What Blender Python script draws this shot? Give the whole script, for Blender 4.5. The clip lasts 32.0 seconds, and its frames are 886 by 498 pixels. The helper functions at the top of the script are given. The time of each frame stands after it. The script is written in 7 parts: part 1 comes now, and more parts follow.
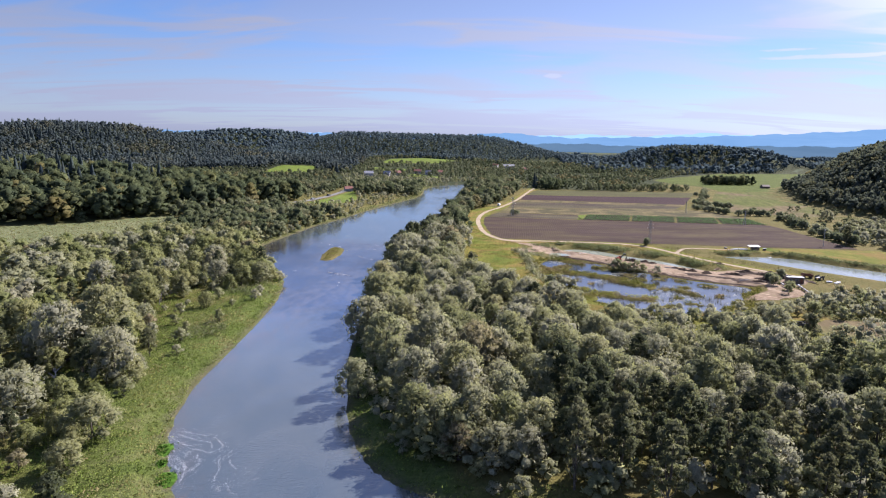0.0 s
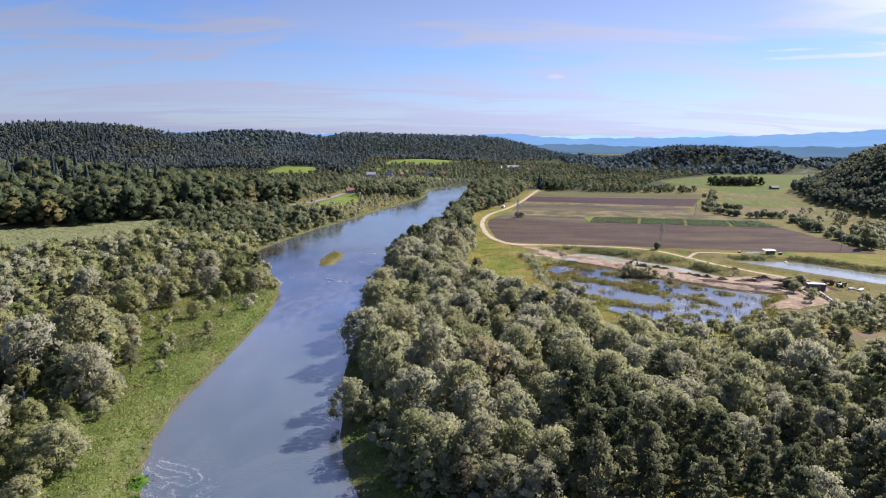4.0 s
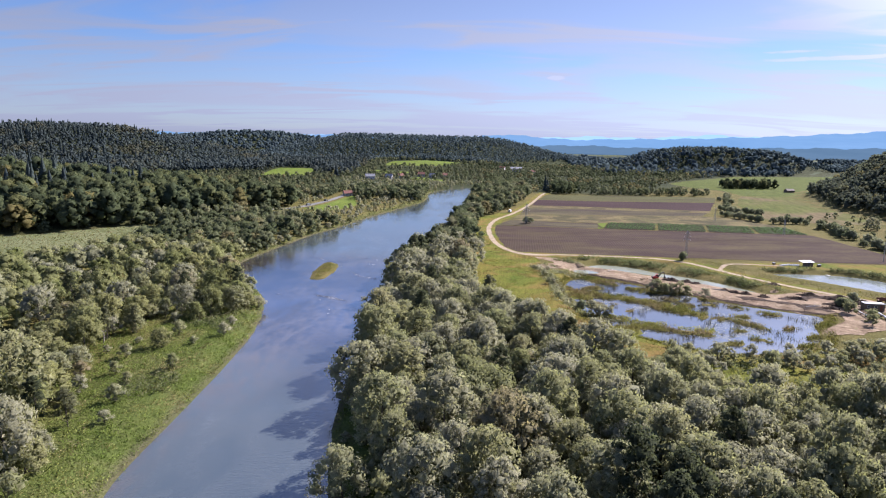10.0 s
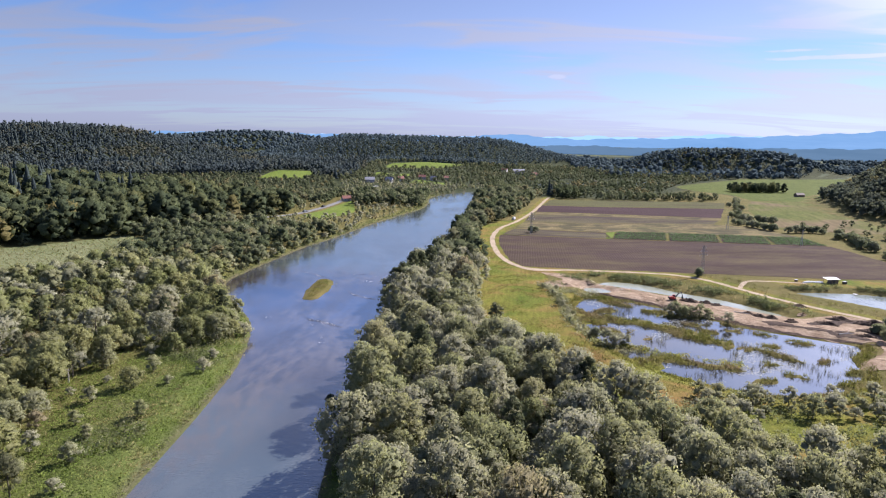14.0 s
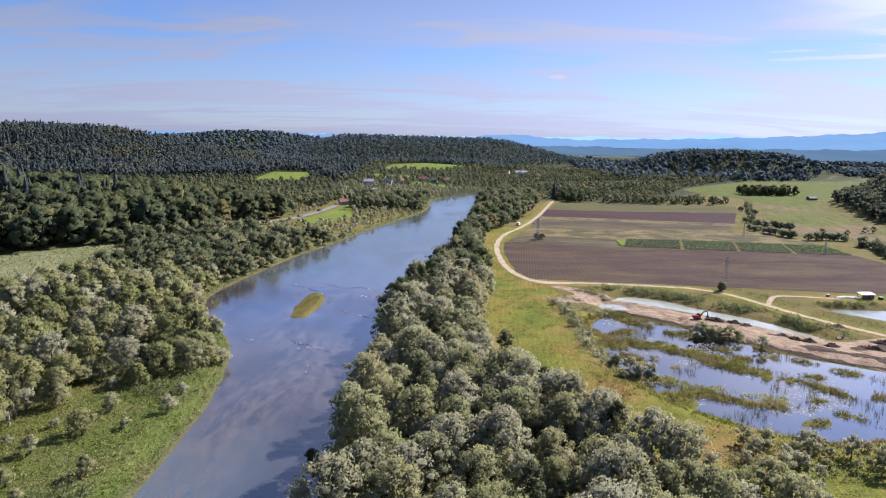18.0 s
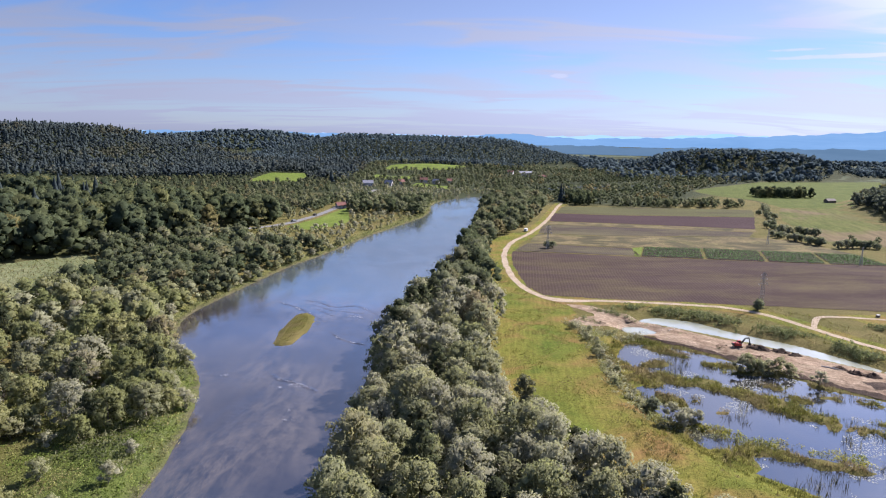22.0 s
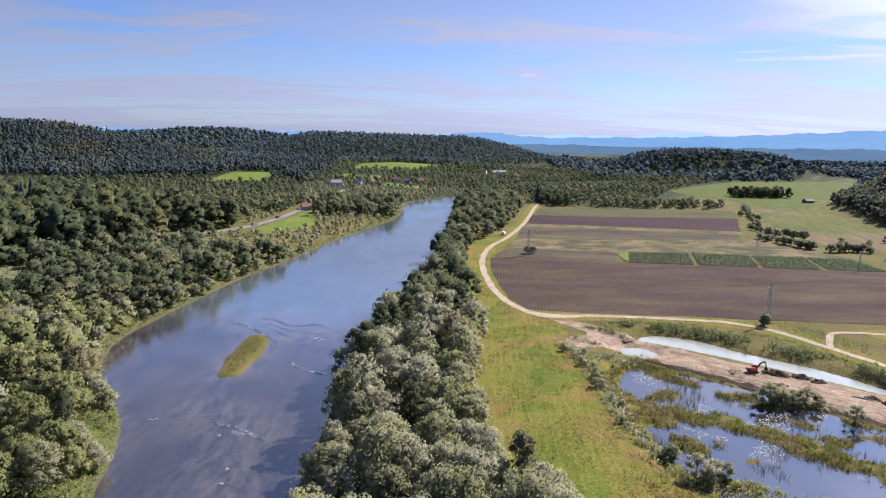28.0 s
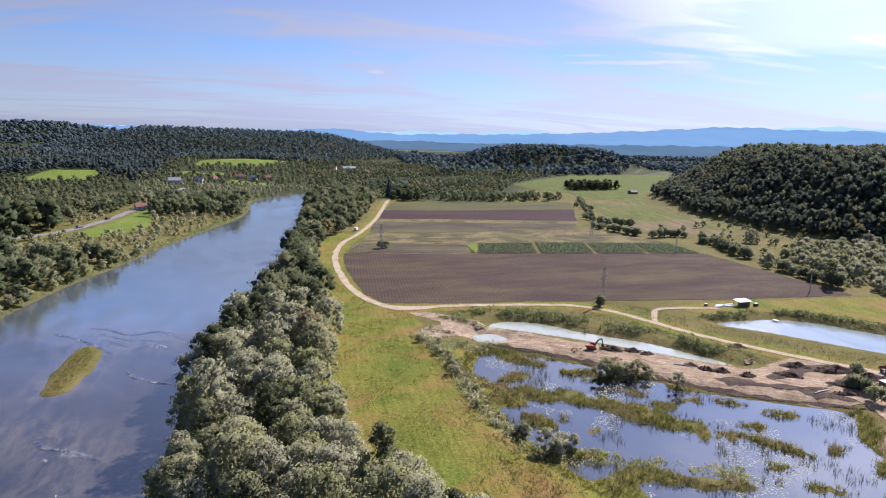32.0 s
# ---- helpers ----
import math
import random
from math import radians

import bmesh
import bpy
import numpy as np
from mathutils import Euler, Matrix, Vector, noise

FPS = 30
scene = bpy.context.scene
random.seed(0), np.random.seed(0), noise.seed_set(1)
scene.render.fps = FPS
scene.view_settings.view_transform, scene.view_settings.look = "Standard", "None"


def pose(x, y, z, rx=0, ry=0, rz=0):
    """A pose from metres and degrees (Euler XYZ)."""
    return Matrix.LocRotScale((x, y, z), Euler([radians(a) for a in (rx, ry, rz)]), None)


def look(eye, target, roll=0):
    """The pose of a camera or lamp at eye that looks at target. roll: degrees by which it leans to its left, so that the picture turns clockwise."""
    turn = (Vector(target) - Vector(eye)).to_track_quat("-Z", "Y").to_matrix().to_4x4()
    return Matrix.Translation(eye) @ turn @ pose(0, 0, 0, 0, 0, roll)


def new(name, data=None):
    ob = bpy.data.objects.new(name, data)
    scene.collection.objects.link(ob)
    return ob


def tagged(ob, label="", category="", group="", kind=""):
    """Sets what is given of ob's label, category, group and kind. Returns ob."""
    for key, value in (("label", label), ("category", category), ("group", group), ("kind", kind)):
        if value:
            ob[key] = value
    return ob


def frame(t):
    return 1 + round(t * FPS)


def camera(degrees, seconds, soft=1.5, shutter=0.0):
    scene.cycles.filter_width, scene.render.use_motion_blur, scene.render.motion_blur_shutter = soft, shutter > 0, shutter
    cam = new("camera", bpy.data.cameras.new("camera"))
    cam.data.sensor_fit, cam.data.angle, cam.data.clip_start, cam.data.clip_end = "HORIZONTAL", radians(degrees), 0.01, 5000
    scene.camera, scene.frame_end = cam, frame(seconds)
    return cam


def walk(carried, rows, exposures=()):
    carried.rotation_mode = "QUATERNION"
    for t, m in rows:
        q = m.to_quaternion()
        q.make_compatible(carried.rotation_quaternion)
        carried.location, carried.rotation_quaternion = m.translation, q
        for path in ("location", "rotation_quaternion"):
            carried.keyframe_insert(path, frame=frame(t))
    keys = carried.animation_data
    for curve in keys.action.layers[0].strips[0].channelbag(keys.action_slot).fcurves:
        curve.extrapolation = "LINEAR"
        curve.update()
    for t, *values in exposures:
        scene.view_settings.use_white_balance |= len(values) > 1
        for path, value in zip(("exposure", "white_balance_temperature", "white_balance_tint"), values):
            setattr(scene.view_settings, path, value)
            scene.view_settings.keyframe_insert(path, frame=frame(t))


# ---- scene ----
cam = camera(69.1, 32.0, 1.12)
PATH = [
    (0, (3.182, 15.841, 56.246), (3.196, 17.81, 55.898), 0.9),
    (3, (3.474, 23.461, 56.157), (3.479, 25.431, 55.811), 0.8),
    (6, (2.5, 36.595, 55.396), (2.503, 38.565, 55.051), 0.8),
    (9, (1.302, 50.983, 54.983), (1.307, 52.954, 54.641), 0.9),
    (11, (0.88, 60.566, 55.915), (0.884, 62.536, 55.572), 0.9),
    (13, (0.791, 69.064, 58.4), (0.793, 71.034, 58.055), 0.9),
    (16.5, (0.327, 85.83, 60.056), (0.328, 87.8, 59.709), 1.0),
    (19, (0.098, 101.539, 60.089), (0.097, 103.509, 59.744), 1.0),
    (21, (-0.47, 115.62, 60.431), (-0.473, 117.59, 60.084), 1.0),
    (23, (-0.898, 127.205, 61.153), (-0.903, 129.174, 60.803), 1.0),
    (24.5, (-0.63, 135.784, 61.174), (-0.639, 137.753, 60.823), 1.1),
    (26.5, (-0.917, 145.455, 60.608), (-0.923, 147.424, 60.256), 1.1),
    (27, (-1.04, 146.922, 60.457), (-1.029, 148.891, 60.105), 1.1),
    (27.5, (-1.254, 147.654, 60.268), (-1.216, 149.623, 59.916), 1.2),
    (28, (-1.461, 147.968, 59.953), (-1.376, 149.935, 59.602), 1.2),
    (29, (-1.5, 148.254, 59.485), (-1.297, 150.213, 59.136), 1.4),
    (30, (-1.247, 148.095, 59.055), (-0.931, 150.039, 58.706), 1.3),
    (31, (-1.542, 148.408, 59.099), (-1.113, 150.33, 58.748), 1.5),
    (32, (-1.38, 148.16, 59.189), (-0.847, 150.055, 58.838), 1.5),
]
walk(cam, [(t, look(eye, target, roll)) for t, eye, target, roll in PATH], ((0, 1.63, 6050, 22), (12, 1.61, 6050, 22), (27, 1.59, 6050, 22), (30, 1.55, 6050, 22), (32, 1.53, 6050, 22)))

# ---------------------------------------------------------------- light
SUN_AZ, SUN_EL = radians(50), radians(37)
world = bpy.data.worlds.new("sky")
scene.world = world
world.use_nodes = True
wn, wl = world.node_tree.nodes, world.node_tree.links
wn.clear()
w_out = wn.new("ShaderNodeOutputWorld")
w_bg = wn.new("ShaderNodeBackground")
w_sky = wn.new("ShaderNodeTexSky")
w_sky.sky_type = "NISHITA"
w_sky.sun_disc = False
w_sky.sun_elevation, w_sky.sun_rotation = SUN_EL, SUN_AZ
w_sky.air_density, w_sky.dust_density, w_sky.ozone_density = 1.0, 0.15, 3.0
w_bg.inputs["Strength"].default_value = 0.036
# thin cirrus, stretched along the horizon, mixed into the sky's own light
w_geo = wn.new("ShaderNodeTexCoord")
w_sep = wn.new("ShaderNodeSeparateXYZ")
wl.new(w_geo.outputs["Generated"], w_sep.inputs[0])


def w_math(op, a, b):
    n = wn.new("ShaderNodeMath")
    n.operation = op
    for k, v in ((0, a), (1, b)):
        if isinstance(v, (int, float)):
            n.inputs[k].default_value = v
        else:
            wl.new(v, n.inputs[k])
    return n.outputs[0]


w_up = w_math("ADD", w_math("MAXIMUM", w_sep.outputs["Z"], 0.0), 0.09)
w_cx = w_math("DIVIDE", w_sep.outputs["X"], w_up)
w_cy = w_math("DIVIDE", w_sep.outputs["Y"], w_up)
w_comb = wn.new("ShaderNodeCombineXYZ")
wl.new(w_cx, w_comb.inputs[0])
wl.new(w_cy, w_comb.inputs[1])


def cloud(scale, detail, distort, lo, hi, stretch, seed):
    mp = wn.new("ShaderNodeMapping")
    mp.inputs["Scale"].default_value = stretch
    mp.inputs["Location"].default_value = (seed, seed * 0.7, 0)
    mp.inputs["Rotation"].default_value = (0, 0, 0.25)
    wl.new(w_comb.outputs[0], mp.inputs[0])
    nz = wn.new("ShaderNodeTexNoise")
    nz.inputs["Scale"].default_value = scale
    nz.inputs["Detail"].default_value = detail
    nz.inputs["Distortion"].default_value = distort
    wl.new(mp.outputs[0], nz.inputs["Vector"])
    rg = wn.new("ShaderNodeMapRange")
    rg.interpolation_type = "SMOOTHSTEP"
    rg.inputs["From Min"].default_value, rg.inputs["From Max"].default_value = lo, hi
    wl.new(nz.outputs["Fac"], rg.inputs["Value"])
    return rg.outputs["Result"]


w_veil = cloud(0.55, 6, 0.8, 0.42, 0.60, (0.50, 1.0, 1), 3.1)
w_streak = cloud(1.3, 8, 1.1, 0.50, 0.66, (0.40, 1.2, 1), 7.7)
w_amt = w_math("ADD", w_math("MULTIPLY", w_veil, 0.48), w_math("MULTIPLY", w_streak, 0.62))
# brighter thin cloud round the sun
w_dot = wn.new("ShaderNodeVectorMath")
w_dot.operation = "DOT_PRODUCT"
wl.new(w_geo.outputs["Generated"], w_dot.inputs[0])
w_dot.inputs[1].default_value = (math.sin(SUN_AZ) * math.cos(SUN_EL), math.cos(SUN_AZ) * math.cos(SUN_EL), math.sin(SUN_EL))
w_aur = wn.new("ShaderNodeMapRange")
w_aur.interpolation_type = "SMOOTHSTEP"
w_aur.inputs["From Min"].default_value, w_aur.inputs["From Max"].default_value = math.cos(radians(44)), math.cos(radians(6))
wl.new(w_dot.outputs["Value"], w_aur.inputs["Value"])
w_aur = w_aur.outputs["Result"]
w_glow = wn.new("ShaderNodeMapRange")
w_glow.interpolation_type = "SMOOTHSTEP"
w_glow.inputs["From Min"].default_value, w_glow.inputs["From Max"].default_value = math.cos(radians(36)), math.cos(radians(9))
wl.new(w_dot.outputs["Value"], w_glow.inputs["Value"])


def small_cloud(az, el, wide, high, ragged, seed):
    """One small low cloud at a bearing and a height in degrees."""
    a = w_math("SUBTRACT", w_math("ARCTAN2", w_sep.outputs["X"], w_sep.outputs["Y"]), radians(az))
    e = w_math("SUBTRACT", w_sep.outputs["Z"], math.sin(radians(el)))
    a, e = w_math("DIVIDE", a, radians(wide)), w_math("DIVIDE", e, radians(high))
    d = w_math("ADD", w_math("MULTIPLY", a, a), w_math("MULTIPLY", e, e))
    nz = wn.new("ShaderNodeTexNoise")
    nz.inputs["Scale"].default_value, nz.inputs["Detail"].default_value = 60, 4
    mp = wn.new("ShaderNodeMapping")
    mp.inputs["Scale"].default_value, mp.inputs["Location"].default_value = (0.5, 0.5, 2.2), (seed, 0, 0)
    wl.new(w_geo.outputs["Generated"], mp.inputs[0])
    wl.new(mp.outputs[0], nz.inputs["Vector"])
    d = w_math("ADD", d, w_math("MULTIPLY", w_math("SUBTRACT", nz.outputs["Fac"], 0.5), ragged))
    r = wn.new("ShaderNodeMapRange")
    r.interpolation_type = "SMOOTHSTEP"
    r.inputs["From Min"].default_value, r.inputs["From Max"].default_value = 1.0, 0.1
    wl.new(d, r.inputs["Value"])
    return r.outputs["Result"]


w_puff = w_math("ADD", w_math("ADD", small_cloud(9.6, 5.1, 0.9, 0.22, 2.6, 1.0), small_cloud(30.5, 6.2, 6.0, 0.19, 2.4, 4.0)), small_cloud(27.5, 6.8, 2.2, 0.13, 2.4, 7.0))
w_amt = w_math("ADD", w_amt, w_math("MULTIPLY", w_aur, 0.16))
w_low = w_math("MAXIMUM", w_math("SUBTRACT", 0.58, w_math("MULTIPLY", w_sep.outputs["Z"], 3.6)), 0.0)
# extra gain for unseen upper sky, added as fill for shadows and water
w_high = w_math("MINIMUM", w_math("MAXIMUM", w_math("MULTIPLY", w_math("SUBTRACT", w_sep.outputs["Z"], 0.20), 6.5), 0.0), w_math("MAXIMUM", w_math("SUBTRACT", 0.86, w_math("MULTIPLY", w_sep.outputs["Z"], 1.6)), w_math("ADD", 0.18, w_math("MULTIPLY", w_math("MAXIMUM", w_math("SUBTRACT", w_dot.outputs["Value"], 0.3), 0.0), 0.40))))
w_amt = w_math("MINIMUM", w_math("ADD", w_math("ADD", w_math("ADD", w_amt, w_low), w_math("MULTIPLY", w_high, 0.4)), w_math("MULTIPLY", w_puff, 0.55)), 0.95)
w_mix = wn.new("ShaderNodeMix")
w_mix.data_type = "RGBA"
wl.new(w_amt, w_mix.inputs["Factor"])
w_air = wn.new("ShaderNodeMix")
w_air.data_type, w_air.blend_type = "RGBA", "MULTIPLY"
w_air.inputs["Factor"].default_value = 1.0
wl.new(w_sky.outputs[0], w_air.inputs["A"])
w_air.inputs["B"].default_value = (0.70, 0.86, 1.14, 1)
w_lift = wn.new("ShaderNodeVectorMath")
w_lift.operation = "SCALE"
wl.new(w_air.outputs["Result"], w_lift.inputs[0])
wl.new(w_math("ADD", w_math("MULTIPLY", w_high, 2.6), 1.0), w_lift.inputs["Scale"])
wl.new(w_lift.outputs[0], w_mix.inputs["A"])
# cloud light: the sky's own brightness, whitened
w_bw = wn.new("ShaderNodeRGBToBW")
wl.new(w_sky.outputs[0], w_bw.inputs[0])
w_cl = wn.new("ShaderNodeMix")
w_cl.data_type = "RGBA"
w_cl.blend_type = "MULTIPLY"
w_cl.inputs["Factor"].default_value = 1.0
wl.new(w_bw.outputs[0], w_cl.inputs["A"])
w_cl.inputs["B"].default_value = (0.855, 0.955, 1.20, 1)
# sky above the view is brightened to lift fill light and water reflections
w_gain = wn.new("ShaderNodeVectorMath")
w_gain.operation = "SCALE"
wl.new(w_cl.outputs["Result"], w_gain.inputs[0])
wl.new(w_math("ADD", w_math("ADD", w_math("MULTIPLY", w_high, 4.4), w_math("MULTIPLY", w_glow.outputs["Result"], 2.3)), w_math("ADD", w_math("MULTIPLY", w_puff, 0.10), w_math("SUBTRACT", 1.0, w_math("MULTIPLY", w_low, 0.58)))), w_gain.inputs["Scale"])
wl.new(w_gain.outputs[0], w_mix.inputs["B"])
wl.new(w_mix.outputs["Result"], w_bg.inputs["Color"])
wl.new(w_bg.outputs[0], w_out.inputs[0])

sun = new("sun", bpy.data.lights.new("sun", "SUN"))
sun.data.energy, sun.data.angle, sun.data.color = 4.1, radians(0.6), (1.0, 0.95, 0.87)
sun_dir = Vector((math.sin(SUN_AZ) * math.cos(SUN_EL), math.cos(SUN_AZ) * math.cos(SUN_EL), math.sin(SUN_EL)))
sun.matrix_world = look(sun_dir * 100, (0, 0, 0))


# ---------------------------------------------------------------- materials
def material(name):
    m = bpy.data.materials.new(name)
    m.use_nodes = True
    nt = m.node_tree
    return m, nt.nodes, nt.links, nt.nodes["Principled BSDF"]


def noise_node(nodes, links, scale, detail=4, vec=None, rough=0.55, distort=0.0):
    n = nodes.new("ShaderNodeTexNoise")
    n.inputs["Scale"].default_value, n.inputs["Detail"].default_value = scale, detail
    n.inputs["Roughness"].default_value, n.inputs["Distortion"].default_value = rough, distort
    if vec is not None:
        links.new(vec, n.inputs["Vector"])
    return n.outputs["Fac"]


def ramp(nodes, links, fac, stops):
    r = nodes.new("ShaderNodeValToRGB")
    e = r.color_ramp.elements
    e[0].position, e[0].color = stops[0][0], (*stops[0][1], 1)
    e[1].position, e[1].color = stops[-1][0], (*stops[-1][1], 1)
    for p, c in stops[1:-1]:
        k = e.new(p)
        k.color = (*c, 1)
    links.new(fac, r.inputs[0])
    return r.outputs[0]


def blend(nodes, links, fac, a, b, mode="MIX"):
    n = nodes.new("ShaderNodeMix")
    n.data_type, n.blend_type = "RGBA", mode
    for k, v in (("Factor", fac), ("A", a), ("B", b)):
        if isinstance(v, (int, float)):
            n.inputs[k].default_value = v
        elif isinstance(v, tuple):
            n.inputs[k].default_value = (*v, 1)
        else:
            links.new(v, n.inputs[k])
    return n.outputs["Result"]


def world_pos(nodes):
    return nodes.new("ShaderNodeNewGeometry").outputs["Position"]


def stretched(nodes, links, vec, scale, turn=0.0):
    m = nodes.new("ShaderNodeMapping")
    m.inputs["Scale"].default_value = scale
    m.inputs["Rotation"].default_value = (0, 0, turn)
    links.new(vec, m.inputs[0])
    return m.outputs[0]


def bump(nodes, links, bsdf, height_out, strength, distance):
    b = nodes.new("ShaderNodeBump")
    b.inputs["Strength"].default_value, b.inputs["Distance"].default_value = strength, distance
    links.new(height_out, b.inputs["Height"])
    links.new(b.outputs[0], bsdf.inputs["Normal"])


def earthy(name, stops, scale, rough=0.9, fine=2.5, relief=0.4, patch=None, spec=0.03, streak=None):
    """A rough outdoor surface: coarse patches over a fine grain, both in world metres."""
    m, n, l, p = material(name)
    pos = world_pos(n)
    a = noise_node(n, l, scale, 5, pos, 0.6, 0.4)
    col = ramp(n, l, a, stops)
    g = noise_node(n, l, fine, 4, pos, 0.7)
    gc = ramp(n, l, g, [(0.25, (0.55, 0.55, 0.55)), (0.75, (1.35, 1.35, 1.3))])
    col = blend(n, l, 1.0, col, gc, "MULTIPLY")
    if patch:
        lo, hi, pc, ps = patch
        f = noise_node(n, l, ps, 4, pos, 0.6, 0.8)
        r = n.new("ShaderNodeMapRange")
        r.inputs["From Min"].default_value, r.inputs["From Max"].default_value = lo, hi
        l.new(f, r.inputs["Value"])
        col = blend(n, l, r.outputs[0], col, pc)
    if streak:
        sx, sy, turn, amount = streak
        s = noise_node(n, l, 1.0, 4, stretched(n, l, stretched(n, l, pos, (1, 1, 1), turn), (sx, sy, 1)), 0.7, 0.15)
        col = blend(n, l, amount, col, ramp(n, l, s, [(0.3, (0.55, 0.58, 0.5)), (0.7, (1.45, 1.42, 1.4))]), "MULTIPLY")
    l.new(col, p.inputs["Base Color"])
    p.inputs["Roughness"].default_value = rough
    p.inputs["Specular IOR Level"].default_value = spec
    bump(n, l, p, g, relief, 0.35)
    return m


def plain(name, color, rough=0.6, metal=0.0, scale=3.0):
    m, n, l, p = material(name)
    tc = n.new("ShaderNodeTexCoord").outputs["Object"]
    f = noise_node(n, l, scale, 4, tc, 0.65)
    lo = tuple(c * 0.75 for c in color)
    hi = tuple(min(1, c * 1.15) for c in color)
    l.new(ramp(n, l, f, [(0.3, lo), (0.7, hi)]), p.inputs["Base Color"])
    p.inputs["Roughness"].default_value, p.inputs["Metallic"].default_value = rough, metal
    return m


def foliage(name, stops, joined=False, through_light=0.52, grain=0.9, sheen=0.02):
    """Leaves: hue by tree, lighter and darker sprays within a crown, some light let through."""
    m, n, l, p = material(name)
    if joined:
        at = n.new("ShaderNodeAttribute")
        at.attribute_name = "tint"
        fac = at.outputs["Fac"]
    else:
        fac = n.new("ShaderNodeObjectInfo").outputs["Random"]
    col = ramp(n, l, fac, stops)
    pos = world_pos(n)
    f = noise_node(n, l, grain, 3, pos, 0.7)
    col = blend(n, l, 1.0, col, ramp(n, l, f, [(0.28, (0.74, 0.74, 0.74)), (0.72, (1.27, 1.27, 1.24))]), "MULTIPLY")
    tiny = noise_node(n, l, grain * 6, 2, pos, 0.7)
    col = blend(n, l, 1.0, col, ramp(n, l, tiny, [(0.3, (0.72, 0.72, 0.70)), (0.7, (1.30, 1.30, 1.28))]), "MULTIPLY")
    isl = n.new("ShaderNodeNewGeometry").outputs["Random Per Island"]
    col = blend(n, l, 1.0, col, ramp(n, l, isl, [(0.0, (0.88, 0.89, 0.89)), (1.0, (1.12, 1.11, 1.10))]), "MULTIPLY")
    l.new(col, p.inputs["Base Color"])
    p.inputs["Roughness"].default_value = 0.7
    p.inputs["Specular IOR Level"].default_value = sheen
    tr = n.new("ShaderNodeBsdfTranslucent")
    l.new(blend(n, l, 1.0, col, (1.08, 1.10, 0.85), "MULTIPLY"), tr.inputs["Color"])
    mx = n.new("ShaderNodeMixShader")
    mx.inputs[0].default_value = through_light
    l.new(p.outputs[0], mx.inputs[1])
    l.new(tr.outputs[0], mx.inputs[2])
    l.new(mx.outputs[0], n["Material Output"].inputs[0])
    return m


WILLOW = [(0.0, (0.200, 0.208, 0.104)), (0.2, (0.236, 0.236, 0.134)), (0.45, (0.276, 0.268, 0.182)), (0.7, (0.292, 0.284, 0.204)), (0.85, (0.232, 0.240, 0.124)), (0.98, (0.262, 0.252, 0.142)), (1.0, (0.232, 0.196, 0.120))]
ALDER = [(0.0, (0.062, 0.073, 0.042)), (0.5, (0.090, 0.100, 0.056)), (1.0, (0.140, 0.140, 0.080))]
SHRUB = [(0.0, (0.108, 0.128, 0.055)), (0.5, (0.153, 0.167, 0.088)), (1.0, (0.194, 0.191, 0.105))]
FOREST = [(0.0, (0.054, 0.070, 0.044)), (0.45, (0.080, 0.096, 0.052)), (0.8, (0.112, 0.124, 0.060)), (0.96, (0.136, 0.138, 0.062)), (1.0, (0.160, 0.136, 0.058))]
m_willow = foliage("willow_leaves", WILLOW)
SALLOW = [(0.0, (0.150, 0.166, 0.064)), (0.3, (0.196, 0.204, 0.092)), (0.55, (0.240, 0.236, 0.110)), (0.75, (0.236, 0.238, 0.140)), (0.93, (0.268, 0.262, 0.186)), (1.0, (0.215, 0.180, 0.096))]
m_sallow = foliage("sallow_leaves", SALLOW)
m_alder = foliage("alder_leaves", ALDER)
m_shrub = foliage("shrub_leaves", WILLOW)
m_willow_far = foliage("willow_wood_leaves", WILLOW, True)
m_forest = foliage("forest_leaves", FOREST, True, 0.5, 0.25, 0.0)
# distance haze is put into these blue-grey leaf colours of ridge, far woods, spruces
m_ridge = foliage("ridge_leaves_hazed", [(0.0, (0.060, 0.077, 0.082)), (0.5, (0.072, 0.088, 0.088)), (0.9, (0.086, 0.099, 0.086)), (1.0, (0.104, 0.104, 0.076))], True, 0.5, 0.12, 0.0)
m_woodland_far = foliage("far_wood_leaves_hazed", [(0.0, (0.068, 0.093, 0.106)), (0.6, (0.090, 0.116, 0.122)), (1.0, (0.116, 0.136, 0.126))], True, 0.45, 0.05, 0.0)
m_conifer = foliage("spruce_needles_hazed", [(0.0, (0.048, 0.062, 0.064)), (1.0, (0.064, 0.080, 0.074))], True, 0.4, 0.3, 0.0)
m_herb = foliage("herb_leaves", [(0.0, (0.100, 0.142, 0.028)), (0.5, (0.145, 0.182, 0.044)), (0.8, (0.195, 0.198, 0.066)), (1.0, (0.220, 0.180, 0.092))], True, 0.3, 0.5)
m_sedge = foliage("sedge_blades", [(0.0, (0.105, 0.113, 0.029)), (0.4, (0.176, 0.168, 0.042)), (0.7, (0.155, 0.134, 0.063)), (1.0, (0.189, 0.147, 0.080))], True, 0.3, 0.4)
m_shrub_far = foliage("rank_leaves", SHRUB, True)
m_crop = foliage("crop_leaves", [(0.0, (0.054, 0.102, 0.039)), (1.0, (0.088, 0.145, 0.055))], True, 0.2, 0.4)
m_bark = earthy("bark", [(0.3, (0.075, 0.062, 0.050)), (0.7, (0.160, 0.140, 0.115))], 1.2, 0.95, 6.0, 0.6)
m_dead = plain("dead_wood", (0.34, 0.31, 0.28), 0.85)

